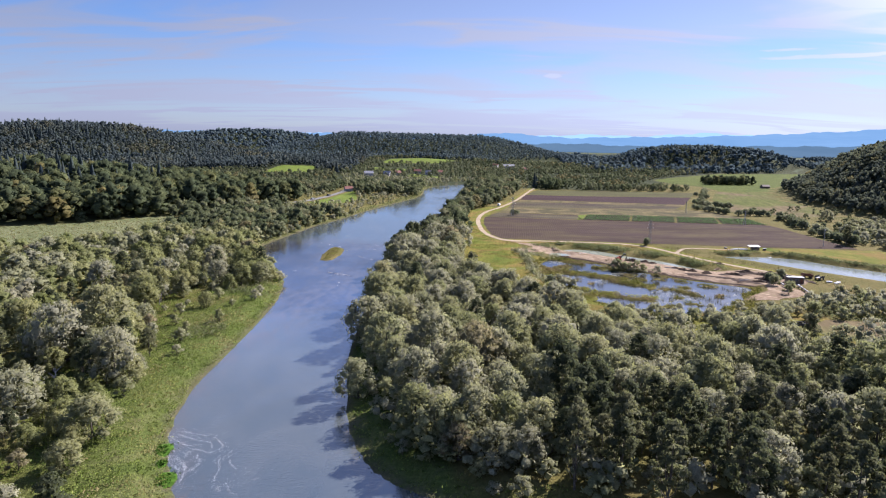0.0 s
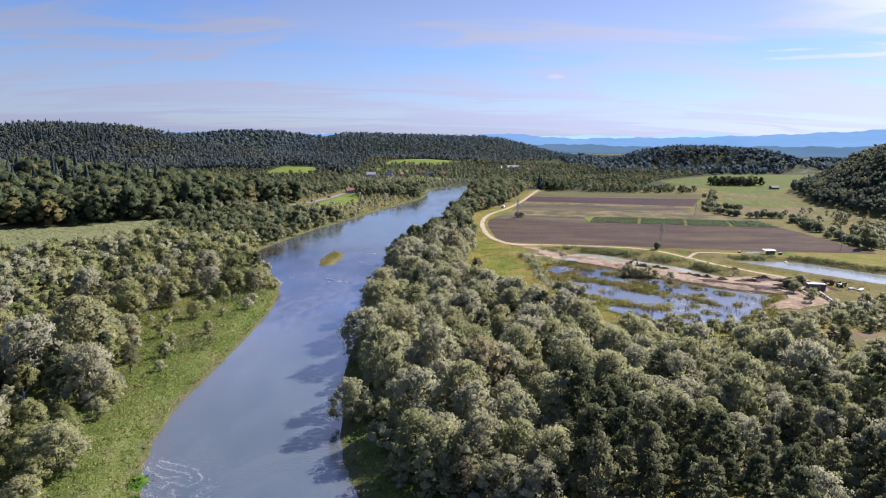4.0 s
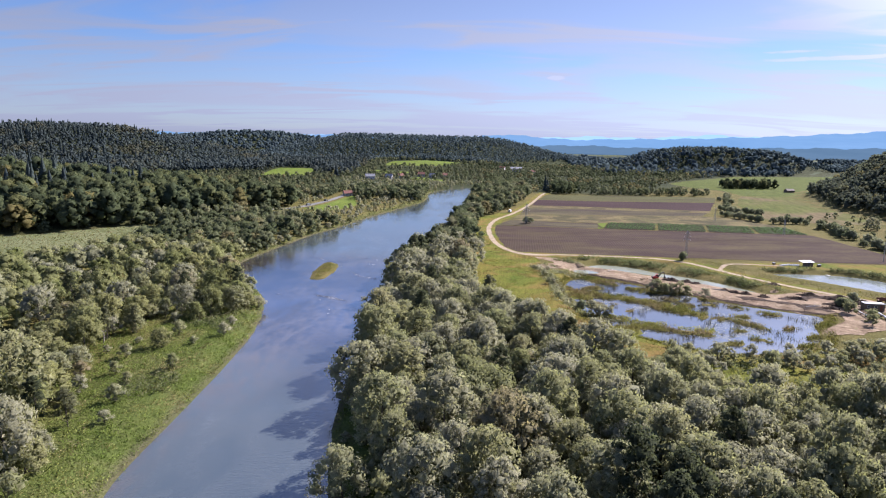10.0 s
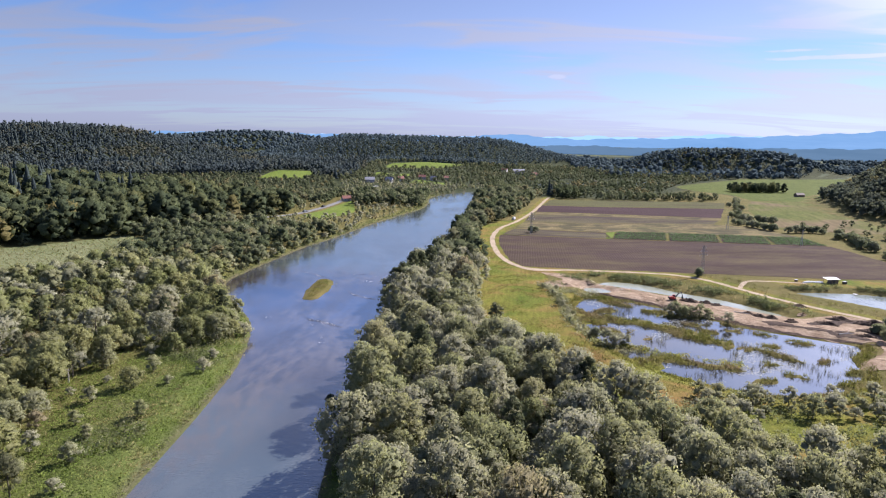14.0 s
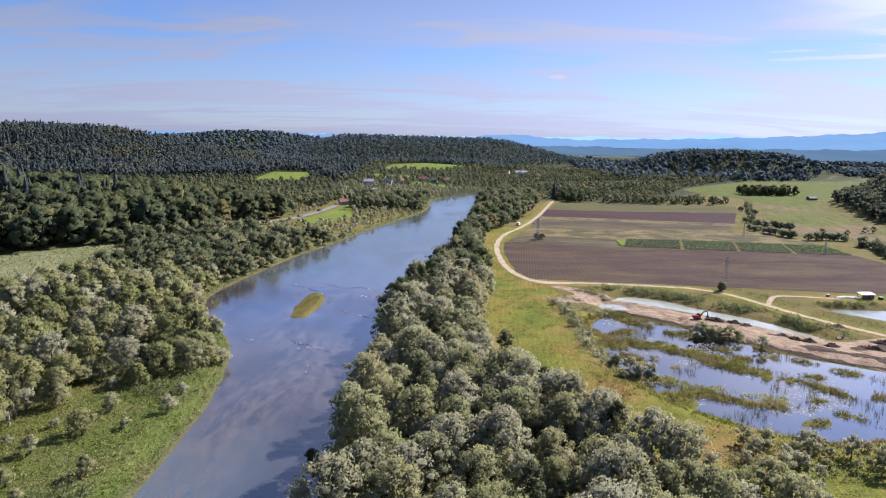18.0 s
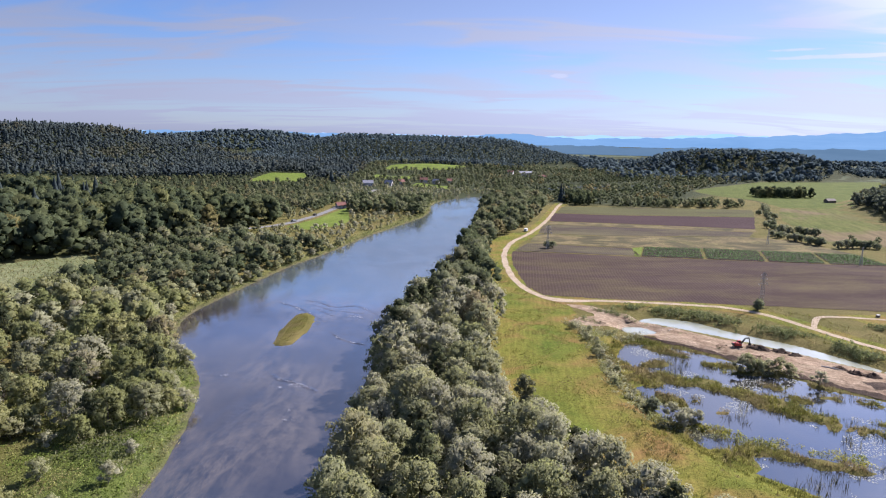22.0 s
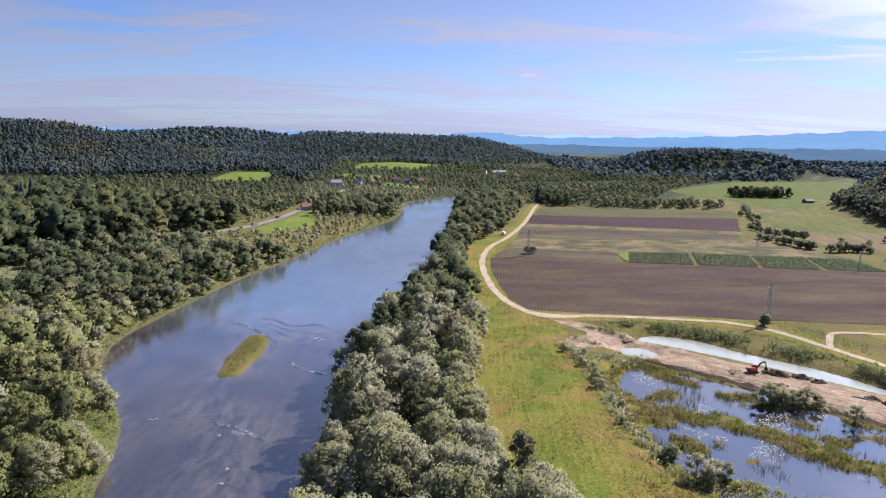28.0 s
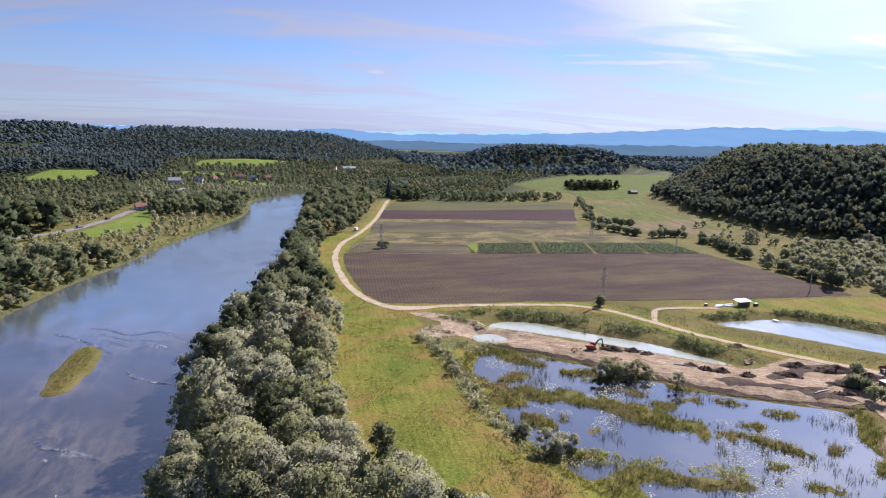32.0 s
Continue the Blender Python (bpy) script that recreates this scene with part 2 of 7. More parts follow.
m_dirt = earthy("track_dirt", [(0.3, (0.25, 0.195, 0.135)), (0.7, (0.37, 0.30, 0.215))], 0.25, 0.95, 1.8, 0.3, (0.60, 0.72, (0.22, 0.21, 0.09), 0.5))
m_sand = earthy("sand", [(0.25, (0.105, 0.072, 0.048)), (0.45, (0.215, 0.155, 0.108)), (0.75, (0.345, 0.268, 0.195))], 0.25, 0.95, 1.4, 0.8, (0.62, 0.72, (0.16, 0.15, 0.07), 0.22), 0.03, (0.06, 1.1, 0.68, 0.8))
m_mud = earthy("wet_earth", [(0.3, (0.032, 0.022, 0.017)), (0.7, (0.080, 0.055, 0.039))], 0.5, 0.8, 2.0, 0.9)
m_levee = earthy("levee_grass", [(0.3, (0.072, 0.100, 0.016)), (0.5, (0.122, 0.122, 0.024)), (0.7, (0.165, 0.130, 0.036))], 0.05, 0.95, 1.6, 0.8, (0.48, 0.68, (0.176, 0.108, 0.040), 0.06), 0.03, (0.9, 0.07, 0.10, 0.5))
m_meadow = earthy("meadow_grass", [(0.25, (0.056, 0.076, 0.016)), (0.75, (0.092, 0.104, 0.026))], 0.05, 0.95, 0.8, 0.4, None, 0.03, (0.4, 0.05, 0.2, 0.4))
m_mown = earthy("mown_grass", [(0.25, (0.086, 0.124, 0.020)), (0.75, (0.126, 0.152, 0.034))], 0.05, 0.95, 0.8, 0.4, None, 0.03, (0.4, 0.05, 0.2, 0.4))
m_pasture = earthy("dry_pasture", [(0.25, (0.056, 0.072, 0.016)), (0.5, (0.084, 0.092, 0.024)), (0.75, (0.108, 0.094, 0.038))], 0.02, 0.95, 0.5, 0.4, (0.46, 0.58, (0.118, 0.090, 0.048), 0.014), 0.03, (0.25, 0.03, 0.3, 0.6))
m_straw = earthy("straw_stubble", [(0.25, (0.070, 0.076, 0.028)), (0.5, (0.150, 0.120, 0.062)), (0.75, (0.090, 0.072, 0.042))], 0.05, 0.95, 0.8, 0.4, (0.46, 0.58, (0.066, 0.058, 0.032), 0.045), 0.03, (0.03, 0.5, 0.14, 0.7))
m_reed = earthy("reed_bed", [(0.25, (0.100, 0.116, 0.050)), (0.75, (0.165, 0.168, 0.086))], 0.08, 0.95, 1.0, 0.8)
m_asphalt = earthy("asphalt", [(0.3, (0.14, 0.137, 0.13)), (0.7, (0.19, 0.184, 0.175))], 0.3, 0.85, 3.0, 0.1)


def ploughed(name, soil_a, soil_b, weed, turn, pitch, weeds):
    """Ploughed soil: furrows at their true spacing, weeds in patches."""
    m, n, l, p = material(name)
    pos = world_pos(n)
    v = stretched(n, l, pos, (1, 1, 1), turn)
    w = n.new("ShaderNodeTexWave")
    w.bands_direction = "X"
    w.inputs["Scale"].default_value = 0.314 / pitch
    w.inputs["Distortion"].default_value = 3.0
    w.inputs["Detail"].default_value = 3
    w.inputs["Detail Scale"].default_value = 0.6
    l.new(v, w.inputs["Vector"])
    big = noise_node(n, l, 0.022, 5, stretched(n, l, pos, (0.6, 2.2, 1), 0.14), 0.6, 0.5)
    soil = ramp(n, l, big, [(0.3, soil_a), (0.7, soil_b)])
    soil = blend(n, l, 0.5, soil, ramp(n, l, w.outputs["Fac"], [(0.15, (0.62, 0.60, 0.60)), (0.85, (1.25, 1.25, 1.22))]), "MULTIPLY")
    fine = noise_node(n, l, 1.3, 5, pos, 0.75)
    soil = blend(n, l, 1.0, soil, ramp(n, l, fine, [(0.25, (0.7, 0.7, 0.7)), (0.75, (1.25, 1.25, 1.25))]), "MULTIPLY")
    wd = noise_node(n, l, 0.055, 6, stretched(n, l, pos, (0.45, 1.5, 1), 0.14), 0.75, 0.3)
    r = n.new("ShaderNodeMapRange")
    r.inputs["From Min"].default_value, r.inputs["From Max"].default_value = weeds
    l.new(wd, r.inputs["Value"])
    mul = n.new("ShaderNodeMath")
    mul.operation = "MULTIPLY"
    l.new(r.outputs[0], mul.inputs[0])
    l.new(fine, mul.inputs[1])
    l.new(blend(n, l, mul.outputs[0], soil, weed), p.inputs["Base Color"])
    p.inputs["Roughness"].default_value = 0.95
    p.inputs["Specular IOR Level"].default_value = 0.03
    bump(n, l, p, fine, 0.5, 0.25)
    return m


m_soil = ploughed("ploughed_soil", (0.042, 0.028, 0.024), (0.060, 0.042, 0.035), (0.115, 0.095, 0.040), 0.12, 1.25, (0.42, 0.72))
m_soil_dark = ploughed("dark_ploughed_soil", (0.042, 0.026, 0.025), (0.056, 0.036, 0.034), (0.130, 0.110, 0.070), 0.12, 1.25, (0.62, 0.9))
m_soil_weedy = ploughed("weedy_soil", (0.046, 0.035, 0.028), (0.066, 0.052, 0.040), (0.150, 0.140, 0.060), 0.12, 1.25, (0.40, 0.7))


m_fallow = ploughed("fallow_ground", (0.046, 0.036, 0.024), (0.066, 0.054, 0.034), (0.098, 0.108, 0.034), 0.12, 1.25, (0.22, 0.55))
m_farfield = earthy("far_field", [(0.25, (0.056, 0.072, 0.040)), (0.75, (0.090, 0.098, 0.056))], 0.01, 0.95, 0.1, 0.2)


def ground_material():
    """Rough grass; lush by the river, darker over woods, hills and far plain, by two masks of the sheet."""
    m, n, l, p = material("valley_ground")
    pos = world_pos(n)
    a = noise_node(n, l, 0.05, 6, pos, 0.65, 0.4)
    dry = ramp(n, l, a, [(0.25, (0.060, 0.064, 0.018)), (0.5, (0.112, 0.096, 0.034)), (0.75, (0.148, 0.112, 0.050))])
    b = noise_node(n, l, 0.16, 6, pos, 0.7, 0.6)
    lush = ramp(n, l, b, [(0.25, (0.050, 0.072, 0.018)), (0.5, (0.082, 0.100, 0.028)), (0.66, (0.112, 0.114, 0.046)), (0.8, (0.135, 0.104, 0.064))])
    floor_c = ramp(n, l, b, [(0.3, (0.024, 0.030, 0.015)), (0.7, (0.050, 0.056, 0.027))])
    k1 = n.new("ShaderNodeAttribute")
    k1.attribute_name = "lush"
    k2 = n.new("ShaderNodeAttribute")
    k2.attribute_name = "darker_ground"
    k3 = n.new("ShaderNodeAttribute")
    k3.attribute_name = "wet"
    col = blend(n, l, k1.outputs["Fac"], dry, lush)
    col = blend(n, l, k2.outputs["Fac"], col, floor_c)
    col = blend(n, l, k3.outputs["Fac"], col, (0.095, 0.080, 0.055))
    fine = noise_node(n, l, 1.4, 5, pos, 0.75)
    col = blend(n, l, 1.0, col, ramp(n, l, fine, [(0.25, (0.55, 0.57, 0.5)), (0.75, (1.4, 1.4, 1.35))]), "MULTIPLY")
    l.new(col, p.inputs["Base Color"])
    p.inputs["Roughness"].default_value = 0.95
    p.inputs["Specular IOR Level"].default_value = 0.03
    bump(n, l, p, fine, 0.8, 0.5)
    return m


m_ground = ground_material()


def water_material(name, deep, shallow, ripple, rough, scale=1.0, ior=1.6, bottom=None):
    """Water over its bed; calm and ruffled sheets, and shallows where the sheet's mask has them."""
    m, n, l, p = material(name)
    pos = world_pos(n)
    bed = noise_node(n, l, 0.07, 5, stretched(n, l, pos, (1.5, 0.7, 1)), 0.6, 0.7)
    col = ramp(n, l, bed, [(0.34, deep), (0.74, shallow)])
    if bottom:
        k = n.new("ShaderNodeAttribute")
        k.attribute_name = "shallows"
        kb = n.new("ShaderNodeAttribute")
        kb.attribute_name = "gravel"
        col = blend(n, l, kb.outputs["Fac"], col, ramp(n, l, bed, [(0.34, (0.016, 0.015, 0.017)), (0.74, (0.042, 0.037, 0.034))]))
        f = noise_node(n, l, 0.30, 6, stretched(n, l, pos, (1.4, 0.5, 1)), 0.7, 0.2)
        r0 = n.new("ShaderNodeMapRange")
        r0.inputs["From Min"].default_value, r0.inputs["From Max"].default_value = 0.40, 0.62
        l.new(f, r0.inputs["Value"])
        mu = n.new("ShaderNodeMath")
        mu.operation = "MULTIPLY"
        l.new(k.outputs["Fac"], mu.inputs[0])
        l.new(r0.outputs[0], mu.inputs[1])
        col = blend(n, l, mu.outputs[0], col, bottom)
    l.new(col, p.inputs["Base Color"])
    p.inputs["IOR"].default_value = ior
    p.inputs["Specular IOR Level"].default_value = 0.5
    calm = noise_node(n, l, 0.035, 5, stretched(n, l, pos, (1.3, 0.6, 1), 0.2), 0.65, 1.2)
    r = n.new("ShaderNodeMapRange")
    r.inputs["From Min"].default_value, r.inputs["From Max"].default_value = 0.40, 0.60
    r.inputs["To Min"].default_value, r.inputs["To Max"].default_value = rough * 0.5, rough * 1.3
    l.new(calm, r.inputs["Value"])
    l.new(r.outputs[0], p.inputs["Roughness"])
    a = noise_node(n, l, 0.9 * scale, 3, stretched(n, l, pos, (0.7, 1.5, 1), 0.3), 0.6, 0.3)
    b = noise_node(n, l, 3.2 * scale, 3, pos, 0.6)
    add = n.new("ShaderNodeMath")
    add.operation = "MULTIPLY_ADD"
    l.new(a, add.inputs[0])
    add.inputs[1].default_value = 1.6
    l.new(b, add.inputs[2])
    r2 = n.new("ShaderNodeMapRange")
    r2.inputs["From Min"].default_value, r2.inputs["From Max"].default_value = 0.40, 0.62
    r2.inputs["To Min"].default_value, r2.inputs["To Max"].default_value = ripple * 0.35, ripple * 1.4
    l.new(calm, r2.inputs["Value"])
    bp = n.new("ShaderNodeBump")
    bp.inputs["Distance"].default_value = 0.2
    l.new(r2.outputs[0], bp.inputs["Strength"])
    l.new(add.outputs[0], bp.inputs["Height"])
    l.new(bp.outputs[0], p.inputs["Normal"])
    return m


m_river = water_material("river_water", (0.048, 0.062, 0.064), (0.074, 0.085, 0.083), 0.12, 0.03, 0.8, 2.0, (0.090, 0.074, 0.056))
m_marshwater = water_material("marsh_water", (0.012, 0.014, 0.016), (0.030, 0.027, 0.022), 0.03, 0.02, ior=1.85)
m_silt = water_material("silty_pond_water", (0.20, 0.21, 0.16), (0.27, 0.28, 0.21), 0.05, 0.06, 1.0, 1.36)
m_pondwater = water_material("pond_water", (0.13, 0.15, 0.14), (0.20, 0.22, 0.19), 0.05, 0.05, 1.0, 1.35)


# ---------------------------------------------------------------- helpers
def mesh_quads(name, verts, quads, mat, smooth=False, tint=None, normals=None):
    """A mesh from arrays of corners and four-cornered faces."""
    me = bpy.data.meshes.new(name)
    nv, nf = len(verts), len(quads)
    me.vertices.add(nv)
    me.vertices.foreach_set("co", np.ascontiguousarray(verts, dtype=np.float32).ravel())
    me.loops.add(nf * 4)
    me.polygons.add(nf)
    me.loops.foreach_set("vertex_index", np.ascontiguousarray(quads, dtype=np.int32).ravel())
    me.polygons.foreach_set("loop_start", np.arange(0, nf * 4, 4, dtype=np.int32))
    if smooth:
        me.polygons.foreach_set("use_smooth", np.ones(nf, dtype=bool))
    if tint is not None:
        a = me.attributes.new("tint", "FLOAT", "POINT")
        a.data.foreach_set("value", np.ascontiguousarray(tint, dtype=np.float32))
    me.update(calc_edges=True)
    if normals is not None:
        me.polygons.foreach_set("use_smooth", np.ones(nf, dtype=bool))
        me.normals_split_custom_set_from_vertices(np.ascontiguousarray(normals, dtype=np.float32))
    me.materials.append(mat)
    return me


def part(name, bm, mat, parent, label=""):
    """Links a bmesh as one mesh object under a thing or a part."""
    me = bpy.data.meshes.new(name)
    bm.to_mesh(me)
    bm.free()
    me.materials.append(mat)
    ob = new(name, me)
    if parent is not None:
        ob.parent = parent
    if label:
        ob["label"] = label
    return ob


def part_mesh(name, me, parent, label=""):
    ob = new(name, me)
    ob.parent = parent
    if label:
        ob["label"] = label
    return ob


def empty(name, m, label, category, group=""):
    e = new(name)
    e.empty_display_size = 0.5
    e.matrix_world = m
    return tagged(e, label, category, group)


def box(bm, cx, cy, cz, sx, sy, sz, rz=0.0, bevel=0.0):
    r = bmesh.ops.create_cube(bm, size=1, matrix=Matrix.Translation((cx, cy, cz)) @ Matrix.Rotation(rz, 4, "Z") @ Matrix.Diagonal((sx, sy, sz, 1)))
    if bevel:
        es = list({e for v in r["verts"] for e in v.link_edges})
        bmesh.ops.bevel(bm, geom=es, offset=bevel, segments=2, affect="EDGES")


def beam(bm, a, b, w, h=None):
    """A square bar from a to b."""
    a, b = Vector(a), Vector(b)
    q = (b - a).to_track_quat("Z", "Y").to_matrix().to_4x4()
    bmesh.ops.create_cube(bm, size=1, matrix=Matrix.Translation((a + b) / 2) @ q @ Matrix.Diagonal((w, h or w, (b - a).length, 1)))


def rod(bm, a, b, r1, r2=None, n=10):
    a, b = Vector(a), Vector(b)
    q = (b - a).to_track_quat("Z", "Y").to_matrix().to_4x4()
    bmesh.ops.create_cone(bm, cap_ends=True, segments=n, radius1=r1, radius2=r1 if r2 is None else r2, depth=(b - a).length,
                          matrix=Matrix.Translation((a + b) / 2) @ q)


def curve_line(pts, step=2.0):
    """A smooth line through plan points."""
    p = np.array(pts, float)
    p = np.vstack([2 * p[0] - p[1], p, 2 * p[-1] - p[-2]])
    out = []
    for i in range(1, len(p) - 2):
        n = max(2, int(np.linalg.norm(p[i + 1] - p[i]) / step))
        t = np.linspace(0, 1, n, endpoint=False)[:, None]
        a, b, c, d = p[i - 1], p[i], p[i + 1], p[i + 2]
        out.append(0.5 * (2 * b + (c - a) * t + (2 * a - 5 * b + 4 * c - d) * t ** 2 + (3 * b - a - 3 * c + d) * t ** 3))
    out.append(p[-2][None])
    return np.vstack(out)


def closed_line(pts, step=2.0):
    p = list(pts)
    q = curve_line([p[-1]] + p + [p[0], p[1]], step)
    lo = np.argmin(np.linalg.norm(q - np.array(p[0], float), axis=1))
    hi = len(q) // 2 + np.argmin(np.linalg.norm(q[len(q) // 2:] - np.array(p[0], float), axis=1))
    return q[lo:hi]


def inside_dist(poly, x, y):
    """Distance to a closed outline, below zero inside."""
    x, y = np.asarray(x, float), np.asarray(y, float)
    best = np.full(x.shape, 1e18)
    sign = np.zeros(x.shape, bool)
    n = len(poly)
    for i in range(n):
        ax, ay = poly[i]
        bx, by = poly[(i + 1) % n]
        ex, ey = bx - ax, by - ay
        ll = ex * ex + ey * ey
        if ll < 1e-9:
            continue
        t = np.clip(((x - ax) * ex + (y - ay) * ey) / ll, 0, 1)
        best = np.minimum(best, (x - ax - t * ex) ** 2 + (y - ay - t * ey) ** 2)
        if ay != by:
            sign ^= ((ay > y) != (by > y)) & (x < ex * (y - ay) / ey + ax)
    d = np.sqrt(best)
    return np.where(sign, -d, d)


def near_dist(poly, x, y, reach=40.0):
    """inside_dist near the outline alone; far points get a large distance."""
    x, y = np.asarray(x, float), np.asarray(y, float)
    lo, hi = poly.min(0) - reach, poly.max(0) + reach
    k = (x > lo[0]) & (x < hi[0]) & (y > lo[1]) & (y < hi[1])
    d = np.full(x.shape, 1e3)
    if k.any():
        d[k] = inside_dist(poly, x[k], y[k])
    return d


def line_dist(line, x, y):
    x, y = np.asarray(x, float), np.asarray(y, float)
    best = np.full(x.shape, 1e18)
    for (ax, ay), (bx, by) in zip(line[:-1], line[1:]):
        ex, ey = bx - ax, by - ay
        ll = ex * ex + ey * ey + 1e-12
        t = np.clip(((x - ax) * ex + (y - ay) * ey) / ll, 0, 1)
        best = np.minimum(best, (x - ax - t * ex) ** 2 + (y - ay - t * ey) ** 2)
    return np.sqrt(best)


def step01(a, b, v):
    t = np.clip((v - a) / (b - a), 0, 1)
    return t * t * (3 - 2 * t)


def wobble(x, y, s, seed=0.0):
    """Smooth uneven values between about -1 and 1, with lumps of about s metres."""
    k = 6.283 / s
    return (np.sin(k * (0.31 * x + 0.17 * y) + seed) + np.sin(k * (0.13 * x - 0.37 * y) + 1.7 * seed + 2.0)
            + np.sin(k * (-0.43 * x + 0.29 * y) + 2.3 * seed + 4.1) + 0.6 * np.sin(k * (0.71 * x + 0.83 * y) + 3.1 * seed)
            + 0.6 * np.sin(k * (0.97 * x - 0.61 * y) + 0.7 * seed)) / 3.2


# ---------------------------------------------------------------- the plan, metres
SHORE_L = [(-14, -60), (-20, 40), (-29, 92), (-38, 108), (-47, 128), (-51, 150), (-51, 175), (-51, 205), (-52, 228), (-55, 250), (-61, 272), (-72, 291), (-81, 306),
           (-86, 325), (-85, 342), (-80, 371), (-72, 412), (-63, 441), (-49, 497), (-33, 550), (-18, 599), (-13, 640), (-10, 705), (22, 765), (52, 797), (84, 865), (150, 930), (300, 990)]
SHORE_R = [(120, -60), (90, 70), (55, 93), (28, 101), (12, 105), (1, 110), (-7, 117), (-13, 132), (-16, 150), (-19, 175), (-20, 205), (-20, 240), (-19, 280), (-15, 320),
           (-8, 360), (0, 400), (6, 440), (13, 500), (22, 600), (30, 680), (46, 760), (75, 815), (120, 870), (190, 905), (310, 950)]
L_LINE, R_LINE = curve_line(SHORE_L, 4), curve_line(SHORE_R, 4)
RIVER = np.vstack([L_LINE, R_LINE[::-1]])
ISLAND = closed_line([(-47.8, 302), (-46.4, 305), (-45.4, 313), (-45.0, 321), (-46.0, 328), (-47.8, 332.5), (-48.6, 329), (-48.9, 321), (-48.6, 309)])
POND_LONG = closed_line([(64, 329), (71, 333), (82, 329), (92, 317), (105, 305), (114, 291), (118, 283), (111, 288), (96, 303.5), (84, 314), (70, 325)])
POND_SMALL = closed_line([(57, 322), (63, 322), (67, 315.5), (60, 313.5), (56, 317)])
POND_EAST = closed_line([(139, 318), (154, 319.5), (170, 315), (183, 299), (198, 282), (212, 262), (196, 255), (178, 272), (164, 288), (150, 306)])
MARSH = closed_line([(53, 304), (47, 292), (46, 275), (46, 258), (51, 240), (62, 224), (78, 215), (100, 219), (109, 229), (113, 240), (121, 249), (119, 255), (97, 270), (87, 282), (73, 296.5), (61, 304)])
SEDGE = [((75.5, 262), 18, 4.3, -0.93), ((66.5, 271), 7, 3.2, -0.7), ((58, 277), 6.5, 3.6, -0.9), ((57, 287), 6, 2.6, 0.3), ((52.5, 264), 5, 3.0, -1.2), ((50, 279), 4, 8, 0.2), ((52, 248.5), 7, 2.0, -0.22),
         ((75, 287), 6.5, 1.8, -0.35), ((83.5, 281.5), 9, 2.4, -0.08), ((92.5, 272.5), 3.5, 1.6, -0.6), ((91.5, 266.2), 3, 1.2, -0.3), ((95.5, 251.5), 3.2, 1.5, -0.5), ((99, 263), 5, 1.2, -0.6), ((94, 243.5), 6.5, 1.8, -1.0), ((83.5, 265), 3.5, 1.8, -0.9),
         ((63, 238.5), 9, 2.6, -0.42), ((58.1, 263.5), 1.4, 0.9, 0), ((62.2, 256.6), 1.4, 1.0, 0.4), ((56, 236), 5, 3, -0.8), ((74, 233), 7, 2.0, -0.3), ((80, 224), 4, 1.8, 0.2), ((90, 228), 3.2, 1.4, -0.4), ((101, 222), 5, 2.2, 0.1), ((107, 231), 3, 1.6, 0.6),
         ((106, 255), 4, 1.1, -0.5), ((88, 236), 3.5, 1.2, -0.3), ((104, 239), 3, 1.5, 0.5), ((64, 297), 6, 1.8, -0.7), ((81, 272), 4, 1.2, -0.6)]
TRACK = curve_line([(104, 700), (95, 668), (81, 612), (68, 564), (52, 515), (37, 478), (29.5, 440), (28, 403), (30, 374), (36, 356), (44, 350), (57, 350.5), (74, 349), (98, 344.5), (110, 335),
                    (117, 320), (125, 302), (138, 283), (150, 268)], 2.0)
SIDE_TRACK = curve_line([(117, 319), (122, 327), (127, 333), (136, 334), (150, 331)], 1.5)
ROAD_L = curve_line([(-150, 470), (-112, 520), (-97, 560), (-90, 610), (-88, 640), (-86, 700), (-74, 800)], 4)
HILLS = [  # centre, half-widths, turn, height, steepness
    ((-330, 440), (130, 95), 0.45, 21, 1.0), ((-690, 1180), (255, 150), -0.10, 52, 1.0), ((-610, 1120), (110, 90), 0.0, 7, 1.0), ((-480, 1230), (120, 80), 0.0, 9, 1.0), ((-60, 1480), (245, 160), -0.05, 47, 2.0),
    ((505, 1250), (135, 85), -0.15, 32, 2.0), ((540, 535), (158, 215), -0.15, 48, 4.0), ((-210, 900), (120, 90), 0.2, 9, 1.0), ((-30, 1120), (150, 90), 0.1, 14, 1.0),
    ((900, 300), (260, 260), 0.0, 45, 2.0), ((-600, 2050), (400, 170), 0.0, 53, 1.0)]


def hill_height(x, y):
    z = np.zeros(np.shape(x))
    for (cx, cy), (sx, sy), a, h, k in HILLS:
        u = ((x - cx) * math.cos(a) + (y - cy) * math.sin(a)) / sx
        v = (-(x - cx) * math.sin(a) + (y - cy) * math.cos(a)) / sy
        r2 = (u * u + v * v) * 0.7
        z = z + h * np.exp(-r2 ** k)
    return z


